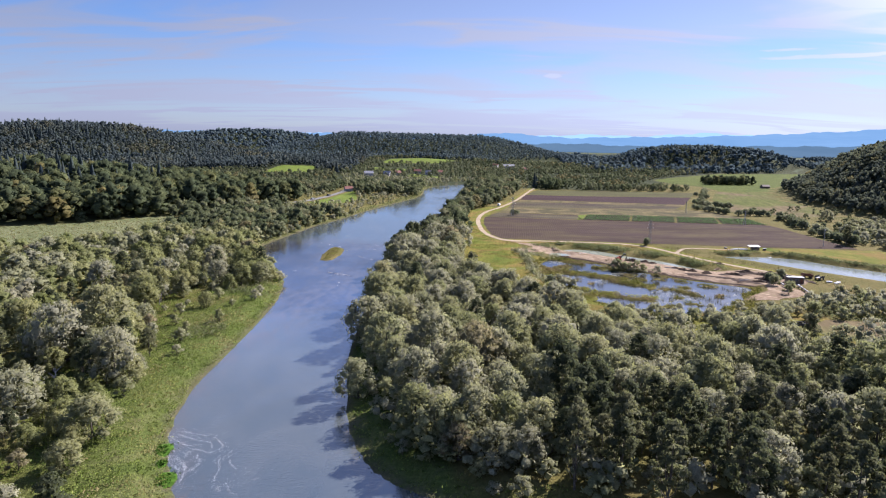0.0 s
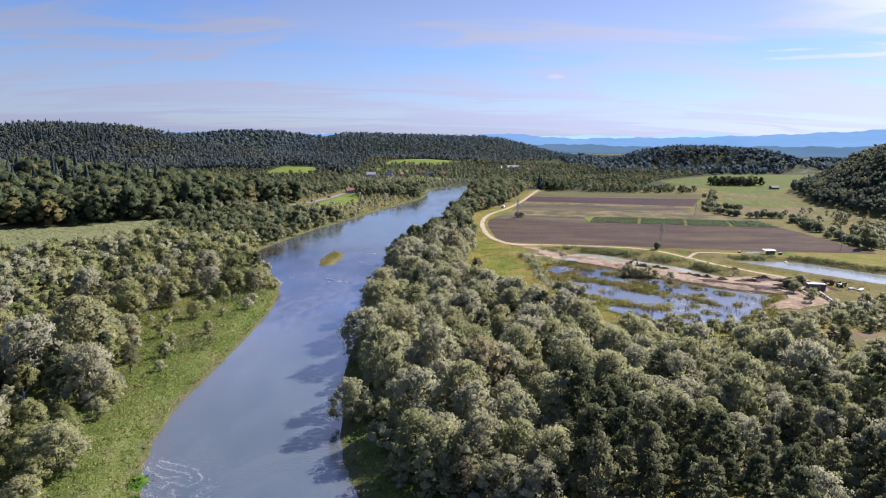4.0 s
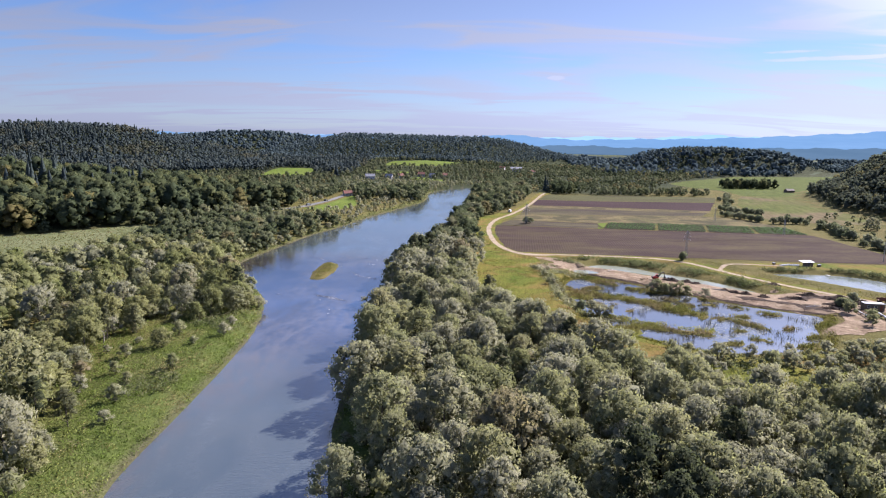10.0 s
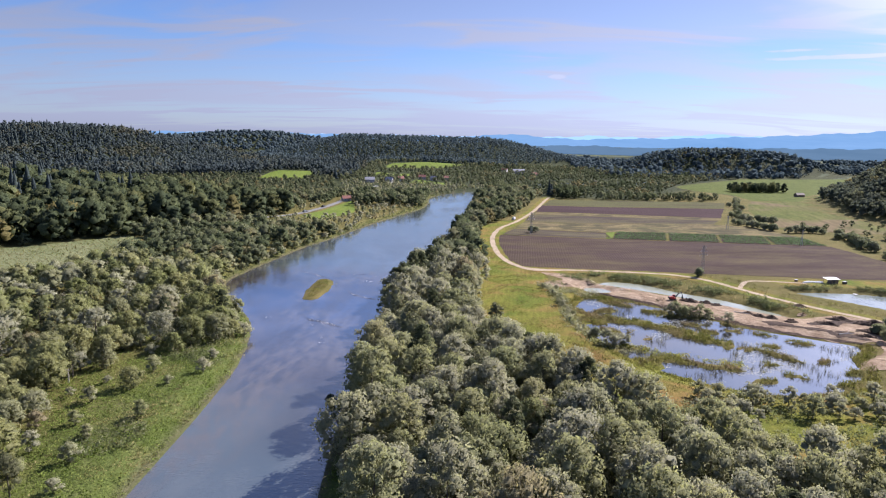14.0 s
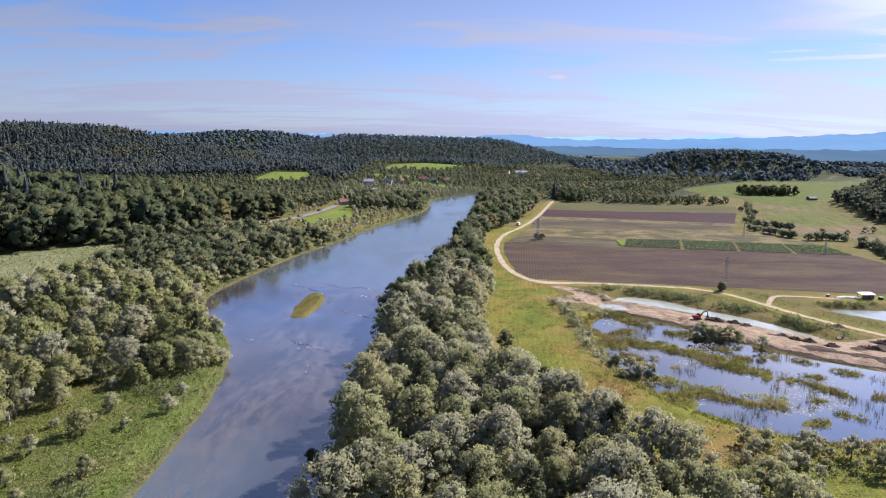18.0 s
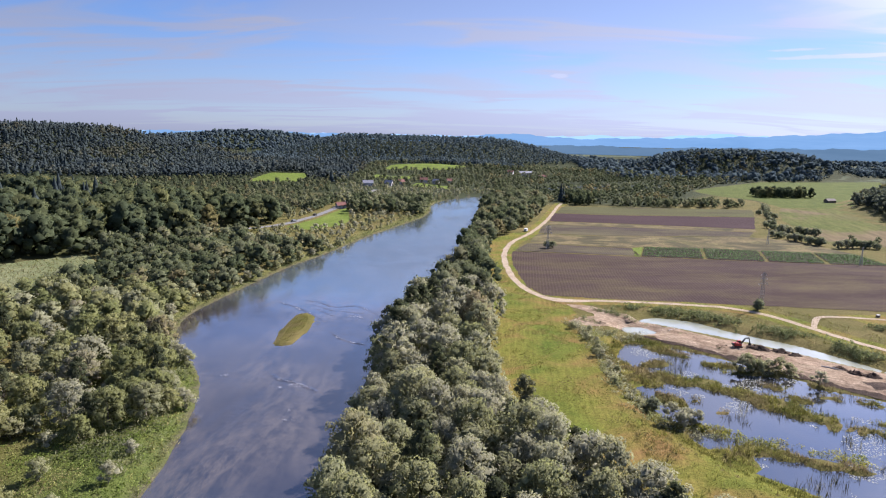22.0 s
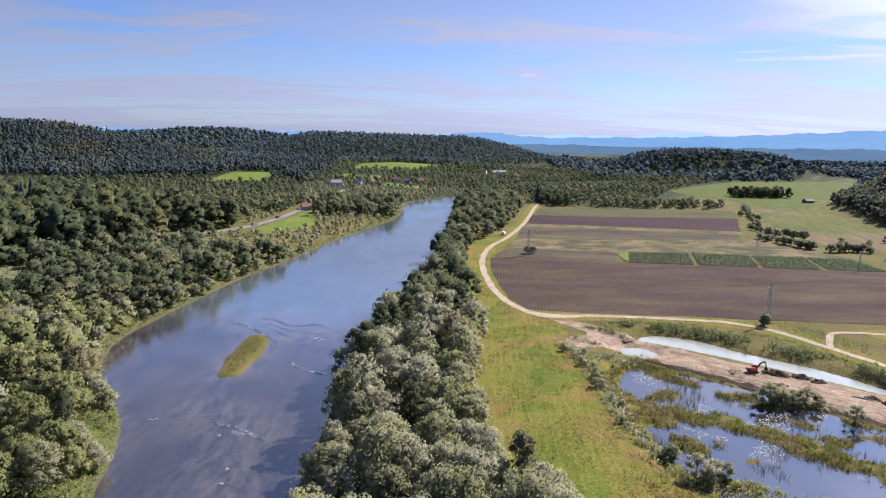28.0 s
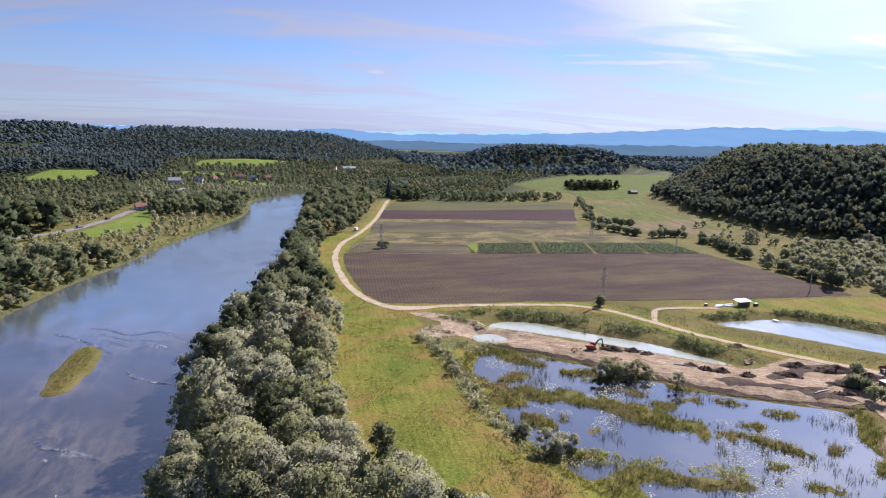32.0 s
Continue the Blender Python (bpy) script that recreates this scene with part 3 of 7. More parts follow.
def land(x, y):
    """The height of the ground, and its distances to the river and the marsh."""
    x, y = np.asarray(x, float), np.asarray(y, float)
    dr = near_dist(RIVER, x, y, 60)
    hh = hill_height(x, y)
    far = step01(40, 120, dr)
    z = 2.0 + hh * far * (1 + 0.10 * wobble(x, y, 160, 1.0)) + 0.18 * wobble(x, y, 23, 2.0) * (x < 15)
    z = np.where(dr > 0, 0.12 + (z - 0.12) * step01(0, 7, dr), 0.12 - 1.9 * step01(-0.5, 7, -dr))
    di = near_dist(ISLAND, x, y, 10)
    z = np.where(di < 4, np.maximum(z, 0.75 - 0.9 * step01(-3.0, 4, di) + 0.1 * wobble(x, y, 5, 5.0)), z)
    for p in (POND_LONG, POND_SMALL, POND_EAST):
        d = near_dist(p, x, y, 10)
        z = np.where(d < 5, np.where(d > 0, 0.95 + (z - 0.95) * step01(0, 4.5, d), 0.95 - 0.9 * step01(0, 3, -d)), z)
    dm = near_dist(MARSH, x, y, 12)
    isl = np.full(x.shape, -1.0)
    for (cx, cy), a, b, r in SEDGE:
        u = ((x - cx) * math.cos(r) + (y - cy) * math.sin(r)) / a
        v = (-(x - cx) * math.sin(r) + (y - cy) * math.cos(r)) / b
        isl = np.maximum(isl, 1 - np.sqrt(u * u + v * v))
    isl = isl * 0.9 + 0.24 * wobble(x, y, 8, 3.0) + 0.24 * wobble(x, y, 3.2, 8.0) + 0.30 * step01(290, 304, y - 0.35 * (x - 70)) + 0.02
    bed = 0.55 + 0.75 * step01(-0.12, 0.3, isl)
    z = np.where(dm < 6, np.where(dm > 0, np.maximum(bed, 1.0 + (z - 1.0) * step01(0, 6, dm)), bed + (0.4 * step01(-3.0, 0, dm + 0.8 * wobble(x, y, 6, 9.0)))), z)
    return z, dr, dm


def axis(marks):
    out = []
    for a, b, s in marks:
        n = max(1, int(round((b - a) / s)))
        out.append(np.linspace(a, b, n, endpoint=False))
    return np.concatenate(out + [[marks[-1][1]]])


def grow(a, b, s, f):
    out, v = [], a
    while v < b:
        out.append(v)
        s *= f
        v += s
    return np.array(out + [b])


gx = np.concatenate([-grow(140, 4900, 5, 1.10)[::-1][:-1], axis([(-140, -100, 4), (-100, 25, 2.0), (25, 135, 1.5), (135, 215, 2.5)]), grow(215, 4900, 4, 1.10)[1:]])
gy = np.concatenate([axis([(-700, -100, 60), (-100, 80, 12), (80, 100, 4), (100, 340, 1.6), (340, 450, 3)]), grow(450, 4990, 4, 1.05)[1:]])
GX, GY = np.meshgrid(gx, gy)
gz, g_dr = land(GX.ravel(), GY.ravel())[:2]
nx, ny = len(gx), len(gy)
idx = np.arange(nx * ny).reshape(ny, nx)
quads = np.stack([idx[:-1, :-1], idx[:-1, 1:], idx[1:, 1:], idx[1:, :-1]], -1).reshape(-1, 4)
me = mesh_quads("ground", np.stack([GX.ravel(), GY.ravel(), gz], -1), quads, m_ground, True)
X, Y = GX.ravel(), GY.ravel()
lush = step01(40, 8, g_dr) * (X < 5) * step01(300, 230, Y) + 0.55 * step01(9, 1, g_dr) * (X < 25)
lush = lush * (g_dr > -1.5)
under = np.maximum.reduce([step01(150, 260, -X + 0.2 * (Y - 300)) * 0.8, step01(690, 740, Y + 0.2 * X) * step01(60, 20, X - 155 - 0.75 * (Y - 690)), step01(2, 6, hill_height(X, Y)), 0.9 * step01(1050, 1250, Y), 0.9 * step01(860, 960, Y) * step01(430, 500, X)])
wet = step01(1.6, 0.2, np.abs(g_dr)) * 0.8
for key, val in (("lush", np.clip(lush, 0, 1)), ("darker_ground", np.clip(under, 0, 1)), ("wet", np.clip(wet, 0, 1))):
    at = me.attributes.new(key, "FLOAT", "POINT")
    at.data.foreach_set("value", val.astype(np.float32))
ground = tagged(new("ground", me), "grassy river valley floor rising into wooded hills", "ground", kind="structure")


def drape(name, poly, mat, off, step, label, category="field", kind="", group="", ragged=0.5, flat=None):
    """A sheet that follows the ground inside an outline, with a slightly ragged edge."""
    lo, hi = poly.min(0) - 2 * step, poly.max(0) + 2 * step
    xs, ys = np.arange(lo[0], hi[0] + step, step), np.arange(lo[1], hi[1] + step, step)
    ax, ay = np.meshgrid(xs, ys)
    ax, ay = ax.ravel().copy(), ay.ravel().copy()
    rag = (lambda u, v: ragged * (wobble(u, v, 9, 4.0) + 0.6 * wobble(u, v, 3.1, 1.0))) if ragged else (lambda u, v: 0)
    d = inside_dist(poly, ax, ay) + rag(ax, ay)
    e = 0.05
    ddx = (inside_dist(poly, ax + e, ay) + rag(ax + e, ay) - d) / e
    ddy = (inside_dist(poly, ax, ay + e) + rag(ax, ay + e) - d) / e
    move = (d > 0) & (d < step * 1.05)
    nn = np.maximum(np.hypot(ddx, ddy), 0.3)
    ax[move] -= (ddx / nn * d)[move]
    ay[move] -= (ddy / nn * d)[move]
    ok = d < step * 1.05
    w, h = len(xs), len(ys)
    ii = np.arange(w * h).reshape(h, w)
    q = np.stack([ii[:-1, :-1], ii[:-1, 1:], ii[1:, 1:], ii[1:, :-1]], -1).reshape(-1, 4)
    q = q[ok[q].all(1) & (d[q] < 0).any(1)]
    used = np.unique(q)
    back = np.full(w * h, -1)
    back[used] = np.arange(len(used))
    vx, vy = ax[used], ay[used]
    vz = land(vx, vy)[0] if flat is None else np.full(len(vx), flat)
    ob = new(name, mesh_quads(name, np.stack([vx, vy, vz + off], -1), back[q], mat, True))
    return tagged(ob, label, category, group, kind)


def ribbon(name, line, width, mat, off, label, category, widths=None, cols=4):
    """A track of a width along a line, on the ground."""
    t = np.gradient(line, axis=0)
    t /= np.linalg.norm(t, axis=1)[:, None]
    nrm = np.stack([-t[:, 1], t[:, 0]], -1)
    wd = np.full(len(line), width) if widths is None else widths
    u = np.linspace(-0.5, 0.5, cols + 1)
    p = line[:, None, :] + nrm[:, None, :] * (u[None, :, None] * wd[:, None, None])
    edge = (np.abs(u) > 0.49)[None, :]
    p = p + nrm[:, None, :] * (edge * (0.35 * wobble(p[..., 0], p[..., 1], 4, 6.0)))[..., None]
    z = land(p[..., 0].ravel(), p[..., 1].ravel())[0] + off
    v = np.concatenate([p.reshape(-1, 2), z[:, None]], 1)
    n, c = len(line), cols + 1
    ii = np.arange(n * c).reshape(n, c)
    q = np.stack([ii[:-1, :-1], ii[:-1, 1:], ii[1:, 1:], ii[1:, :-1]], -1).reshape(-1, 4)
    return tagged(new(name, mesh_quads(name, v, q, mat, True)), label, category, kind="structure")


# water sheets
river = drape("river", np.vstack([L_LINE + [-3, 0], (R_LINE + [3, 0])[::-1]]), m_river, 0, 4.0, "calm grey-blue river reflecting the sky", "river", "structure", ragged=0, flat=0.0)
rc = np.empty(len(river.data.vertices) * 3, np.float32)
river.data.vertices.foreach_get("co", rc)
rx, ry = rc[0::3].astype(float), rc[1::3].astype(float)
shoal = np.maximum.reduce([step01(16, 0, line_dist(np.array(q, float), rx, ry)) for q in ([(-62, 350), (-41, 334), (-24, 336)], [(-50, 352), (-26, 340)], [(-48, 282), (-31, 268)], [(-46, 190), (-44, 222), (-42, 240)], [(-36, 258), (-30, 240)])])
shoal = np.maximum(shoal * 0.8, np.maximum(step01(9, 1, near_dist(ISLAND, rx, ry, 12)), 0.9 * step01(-4.5, 0, near_dist(RIVER, rx, ry, 8))))
river.data.attributes.new("gravel", "FLOAT", "POINT").data.foreach_set("value", (step01(185, 225, ry + 0.4 * (rx + 40) + 12 * wobble(rx, ry, 30, 1.0)) * step01(370, 330, ry + 10 * wobble(rx, ry, 24, 2.0))).astype(np.float32))
river.data.attributes.new("shallows", "FLOAT", "POINT").data.foreach_set("value", np.clip(shoal, 0, 1).astype(np.float32))


def riffle(line, width, height, seed):
    """A low standing wave where the river runs over stones."""
    c = curve_line(line, 0.35)
    t = np.gradient(c, axis=0)
    t /= np.linalg.norm(t, axis=1)[:, None]
    nrm = np.stack([-t[:, 1], t[:, 0]], -1)
    c = c + nrm * (0.35 * wobble(c[:, 0], c[:, 1], 1.6, seed))[:, None]
    u = np.linspace(-1, 1, 9)
    p = c[:, None] + nrm[:, None] * (u[None, :, None] * width / 2)
    fade = np.sin(np.linspace(0, math.pi, len(c))) ** 0.4
    z = 0.004 + height * fade[:, None] * np.exp(-(u[None] / 0.4) ** 2) * np.clip(0.45 + 0.9 * wobble(p[..., 0], p[..., 1], 0.7, seed) + 0.5 * wobble(p[..., 0], p[..., 1], 3.0, seed), 0, 1.2)
    ii = np.arange(len(c) * 9).reshape(len(c), 9)
    q = np.stack([ii[:-1, :-1], ii[:-1, 1:], ii[1:, 1:], ii[1:, :-1]], -1).reshape(-1, 4)
    me = mesh_quads("riffle", np.concatenate([p.reshape(-1, 2), z.reshape(-1, 1)], 1), q, m_river, True)
    for key, val in (("gravel", 1.0), ("shallows", 0.5)):
        me.attributes.new(key, "FLOAT", "POINT").data.foreach_set("value", np.full(len(me.vertices), val, np.float32))
    tagged(new("riffle", me), "low standing wave over river stones", "water", kind="structure")


RIFFLES = [[(-61, 349), (-59, 347), (-53, 342), (-45, 333), (-40, 326)], [(-52, 352), (-46, 349), (-39, 343), (-32, 345), (-28, 341), (-22, 333)], [(-48, 346), (-40, 339), (-34, 337), (-26, 335)],
           [(-45, 340), (-38, 332), (-32, 331)], [(-36, 315), (-32, 308), (-27, 304), (-23, 302)], [(-45, 278.5), (-41, 274), (-38, 273), (-34, 270), (-30.5, 266.5)]]
for i, line in enumerate(RIFFLES):
    riffle(line, (1.5, 1.5, 1.2, 1.2, 1.6, 1.8)[i], (0.12, 0.10, 0.07, 0.07, 0.18, 0.22)[i], i + 0.5)
drape("marsh_water", closed_line([(46, 306), (40, 275), (40, 255), (46, 234), (62, 216), (80, 208), (106, 212), (127, 227), (134, 248), (124, 262), (101, 277), (92, 290), (77, 303), (62, 312)]),
      m_marshwater, 0, 4.0, "shallow flooded marsh with dark clear water", "pond", "structure", ragged=0, flat=0.9)
for nm, pl, mt, lb in (("pond", POND_LONG, m_silt, "long pale green silty gravel pond"), ("pond", POND_SMALL, m_silt, "small shallow silty puddle in sand"),
                       ("pond", POND_EAST, m_pondwater, "grey gravel pit pond reflecting the sky")):
    c = pl.mean(0)
    drape(nm, c + (pl - c) * 1.04, mt, 0, 2.0, lb, "pond", "structure", ragged=0, flat=0.9)

# fields and tracks
P = lambda *a: np.array(a, float)
drape("levee_meadow", closed_line([(44, 343), (44, 322), (53, 306), (50, 292), (49, 272), (50, 254), (56, 238), (66, 222), (88, 214), (120, 216), (122, 178), (72, 174), (52, 188), (28, 216), (14, 250), (8, 280), (8, 312), (14, 345), (14, 403), (17, 445), (26, 484), (40, 512), (49, 512), (35, 478), (27.5, 440), (26, 403), (28, 374), (35, 354)]), m_levee, 0.05, 2.0,
      "yellow-green rough grass strip along the levee", "meadow", "structure", ragged=1.0)
FIELDS = [
    ("ploughed_field", P((37, 358), (60, 353.5), (112, 348), (162, 341.5), (217, 338), (217, 426), (99, 441), (34.5, 451), (31.5, 420), (31.5, 392), (33, 370)), m_soil, "brown ploughed field with furrows and thin weeds"),
    ("field_strip", P((36, 453), (99, 443), (101, 466), (46, 478)), m_soil_weedy, "weedy brown strip of ploughed field"),
    ("field_strip", P((108, 471.5), (218, 456), (210, 500), (188, 514), (96, 508.5), (57, 514), (47, 480), (101, 468)), m_straw, "pale straw-coloured stubble strip"),
    ("field_strip", P((57, 516), (96, 510.5), (188, 516), (200, 536), (108, 551), (67, 557)), m_soil_weedy, "dull brown weedy strip of field"),
    ("field_strip", P((68, 559), (108, 553), (203, 538), (207, 549), (112, 567.5), (72, 572)), m_straw, "narrow dry grass strip between fields"),
    ("field_strip", P((73, 574), (112, 570), (208, 551), (240, 619), (124, 617), (85, 624)), m_soil_dark, "dark purple-brown ploughed strip"),
    ("field_strip", P((87, 627), (124, 620), (241, 622), (263, 672), (160, 676), (100, 672)), m_fallow, "green and brown fallow strip beyond the fields"),
    ("meadow", P((98, 441.5), (95.5, 443), (102, 467.5), (108.5, 470.5)), m_mown, "bright green grass patch beside the crop plots"),
    ("pasture", P((225, 500), (252, 600), (283, 668), (298, 692), (340, 688), (366, 690), (312, 560), (296, 480), (260, 478)), m_pasture, "yellow-green pasture below the wooded hill"),
    ("meadow", P((300, 696), (308, 750), (288, 806), (284, 867), (330, 925), (447, 1045), (560, 1070), (655, 1098), (600, 1010), (480, 860), (430, 760), (372, 697), (340, 692)), m_meadow, "green meadow at the valley bend"),
    ("meadow", P((-101, 525), (-90, 560), (-84, 610), (-79, 640), (-66, 560), (-68, 535), (-84, 512)), m_mown, "bright mown meadow beside the road"),
    ("reed_meadow", P((-215, 300), (-170, 295), (-145, 335), (-138, 378), (-160, 402), (-195, 360), (-240, 330)), m_reed, "pale green reed meadow behind the willows"),
    ("meadow", P((-218, 826), (-166, 834), (-160, 925), (-212, 905)), m_mown, "green hillside meadow among trees"),
    ("meadow", P((-95, 925), (-50, 930), (-38, 985), (-92, 975)), m_mown, "green hillside meadow above the village"),
    ("meadow", P((-40, 852), (8, 836), (14, 862), (-34, 892)), m_mown, "green meadow beside the houses"),
    ("meadow", P((560, 1080), (700, 1100), (760, 1180), (620, 1150)), m_farfield, "pale green field across the plain"),
    ("meadow", P((330, 1480), (470, 1500), (480, 1640), (340, 1600)), m_farfield, "dull green field far across the plain"),
    ("meadow", P((780, 1500), (1050, 1480), (1150, 1640), (820, 1680)), m_farfield, "green field far across the plain"),
    ("meadow", P((700, 1900), (1300, 1850), (1400, 2050), (760, 2080)), m_farfield, "pale field near the foot of the hills"),
    ("meadow", P((330, 2150), (620, 2180), (640, 2500), (340, 2450)), m_farfield, "pale strip of field on the far plain"),
    ("meadow", P((-90, 1035), (0, 1050), (42, 1105), (-20, 1125), (-80, 1090)), m_mown, "pale green upper meadow above the village"),
]
for nm, pl, mt, lb in FIELDS:
    big = max(np.ptp(pl[:, 0]), np.ptp(pl[:, 1]))
    drape(nm, pl, mt, 0.10, 2.5 if big < 260 else 6.0, lb, "field" if "field" in nm else "meadow", "structure", ragged=0.5)
SAND = closed_line([(43, 345), (54, 341), (61, 333), (69, 322), (82, 309), (94, 299), (109, 284), (118, 278), (133, 282), (144, 272), (147, 260), (136, 250), (128, 254), (118, 257), (98, 271.5), (88, 283),
                    (75, 298), (64, 307), (55, 319), (46, 318), (41, 325), (50, 332), (46, 340)])
drape("sand_bank", SAND, m_sand, 0.07, 1.5, "bare pale sand bank with wheel tracks", "sand", "structure", ragged=1.0)
drape("mud_bank", closed_line([(97, 276.5), (108, 269), (120, 260.5), (128, 255), (137, 251.5), (142, 257), (140, 264), (136, 258.5), (129, 259.5), (121, 263), (109, 272)]), m_mud, 0.11, 1.2,
            "dark dug earth bank at the edge of the sand", "earth", "structure", ragged=2.4)
for line, wide, off, lb in (([(58, 311), (64, 306.5), (75, 297.5), (88, 283), (98, 271.5), (110, 262.5), (119, 257), (126, 252)], 2.6, 0.12, "dark wet earth edge between sand and marsh"),
                            ([(106, 272), (112, 268.5), (119, 265), (127, 263)], 3.0, 0.17, "dark dug earth streak on the sand"), ([(128, 264), (134, 266), (141, 268), (148, 264), (149, 257)], 4.0, 0.19, "dark dug earth mass beside the works")):
    c = curve_line(line, 0.8)
    ribbon("wet_edge", c, wide, m_mud, off, lb, "earth", wide * (np.sin(np.linspace(0.12, math.pi - 0.12, len(c))) ** 0.7) * (0.75 + 0.6 * wobble(c[:, 0], c[:, 1], 3.0, 2.0)), 6)
SAND_LOOP = closed_line([(127, 262), (133, 268), (146, 272), (150, 268), (138, 262), (133.5, 254), (138, 243), (130, 236), (118, 231), (110, 233), (114, 239), (123, 245), (128, 254)])
drape("sand_loop", SAND_LOOP, m_sand, 0.12, 1.2,
      "bare sandy turning place beside the site hut", "sand", "structure", ragged=1.2)
drape("mud_bank", closed_line([(117, 271.6), (122, 274), (127, 275.6), (134, 277), (141, 276), (142, 272), (137, 270.5), (132, 272.2), (127, 271.5), (121, 270)]), m_mud, 0.16, 1.2, "dark dug earth slope above the sand", "earth", "structure", ragged=1.2)
CLEARING = np.array([(111, 195), (116, 203), (124, 206), (140, 205), (152, 200), (142, 188), (124, 185), (114, 189)], float)
drape("meadow", CLEARING, m_pasture, 0.09, 2.0, "olive brown clearing with dry grass", "meadow", "structure", ragged=1.0)
ribbon("verge", TRACK, 11.0, m_levee, 0.06, "yellow-green grass verge of the farm track", "verge")
drape("meadow", P((140, 323), (160, 325), (176, 321), (196, 303), (215, 280), (240, 300), (225, 334), (162, 339), (135, 337)), m_levee, 0.07, 2.5, "green grass round the field shed", "meadow", "structure", ragged=1.0)
tw = 2.7 + 2.6 * np.exp(-(line_dist(P((43, 350), (43.1, 350)), TRACK[:, 0], TRACK[:, 1]) / 6) ** 2)
ribbon("track", TRACK, 3.3, m_dirt, 0.14, "pale dirt farm track along field and levee", "track", tw)
ribbon("track", curve_line([(447, 1048), (380, 976), (328, 922), (287, 868), (288, 806), (305, 752), (272, 668), (240, 592), (214, 534)], 6), 2.6, m_fallow, 0.16, "grassy track between pasture and fields", "track")
ribbon("track", SIDE_TRACK, 1.9, m_dirt, 0.15, "pale dirt turning loop beside the track", "track")
ribbon("road", ROAD_L, 5.0, m_asphalt, 0.14, "grey country road among trees", "road")


# ---------------------------------------------------------------- plants
def cube_ball(n):
    """A ball of quads."""
    t = np.linspace(-1, 1, n + 1)
    u, v = np.meshgrid(t, t)
    vs, fs = [], []
    ii = np.arange((n + 1) ** 2).reshape(n + 1, n + 1)
    q = np.stack([ii[:-1, :-1], ii[:-1, 1:], ii[1:, 1:], ii[1:, :-1]], -1).reshape(-1, 4)
    for a in range(3):
        for s in (1, -1):
            p = np.zeros(((n + 1) ** 2, 3))
            p[:, a], p[:, (a + 1) % 3], p[:, (a + 2) % 3] = s, u.ravel() * s, v.ravel()
            fs.append(q + len(vs) * (n + 1) ** 2)
            vs.append(p / np.linalg.norm(p, axis=1)[:, None])
    return np.vstack(vs), np.vstack(fs)


BALL1 = cube_ball(1)


def welded(ball):
    """The same ball with one corner where its patches meet."""
    v, f = ball
    _, first, back = np.unique(np.round(v, 4), axis=0, return_index=True, return_inverse=True)
    return v[first], back.ravel()[f]


BALL3 = welded(cube_ball(3))


def cards(rng, c, nrm, size, aspect=0.6, tilt=0.9, rise=0.0):
    """Small leaf sprays: one quad each, facing roughly along nrm; with rise they point up the crown."""
    n = nrm + rng.normal(0, tilt, nrm.shape)
    n /= np.linalg.norm(n, axis=1)[:, None]
    t = rng.normal(0, 1, n.shape) + [0, 0, rise]
    t -= n * (t * n).sum(1)[:, None]
    t /= np.linalg.norm(t, axis=1)[:, None]
    b = np.cross(n, t) * aspect
    s = size[:, None]
    v = np.stack([c - t * s, c - b * s * 0.9, c + t * s, c + b * s * 0.9], 1).reshape(-1, 3)
    return v, np.arange(len(c) * 4).reshape(-1, 4)


def join(pieces):
    """Pieces of corners and faces, and of shading directions where they have them, as one."""
    out, fs, k = [[] for _ in pieces[0]], [], 0
    for p in pieces:
        out[0].append(p[0])
        out[1].append(p[1] + k)
        for i in range(2, len(p)):
            out[i].append(p[i])
        k += len(p[0])
    return tuple(np.vstack(o) for o in out)


def tube(pts, radii, sides=6):
    pts = np.array(pts, float)
    d = np.gradient(pts, axis=0)
    d /= np.linalg.norm(d, axis=1)[:, None]
    ref = np.array([0.3, 1.0, 0.1])
    a = np.cross(d, ref)
    a /= np.linalg.norm(a, axis=1)[:, None]
    b = np.cross(d, a)
    th = np.linspace(0, 2 * math.pi, sides, endpoint=False)
    ring = np.cos(th)[None, :, None] * a[:, None] + np.sin(th)[None, :, None] * b[:, None]
    v = (pts[:, None] + ring * np.array(radii, float)[:, None, None]).reshape(-1, 3)
    k = len(pts)
    ii = np.arange(k * sides).reshape(k, sides)
    nxt = np.roll(ii, -1, 1)
    return v, np.stack([ii[:-1], nxt[:-1], nxt[1:], ii[1:]], -1).reshape(-1, 4)


def round_dirs(p, c, mid, up=0.35):
    """Shading directions that follow the puff and the crown, not the single leaf."""
    a, b = p - c, p - mid
    a = a / (np.linalg.norm(a, axis=1)[:, None] + 1e-6)
    b = b / (np.linalg.norm(b, axis=1)[:, None] + 1e-6)
    d = a * 0.48 + b * 0.52 + [0, 0, up]
    return d / (np.linalg.norm(d, axis=1)[:, None] + 1e-6)


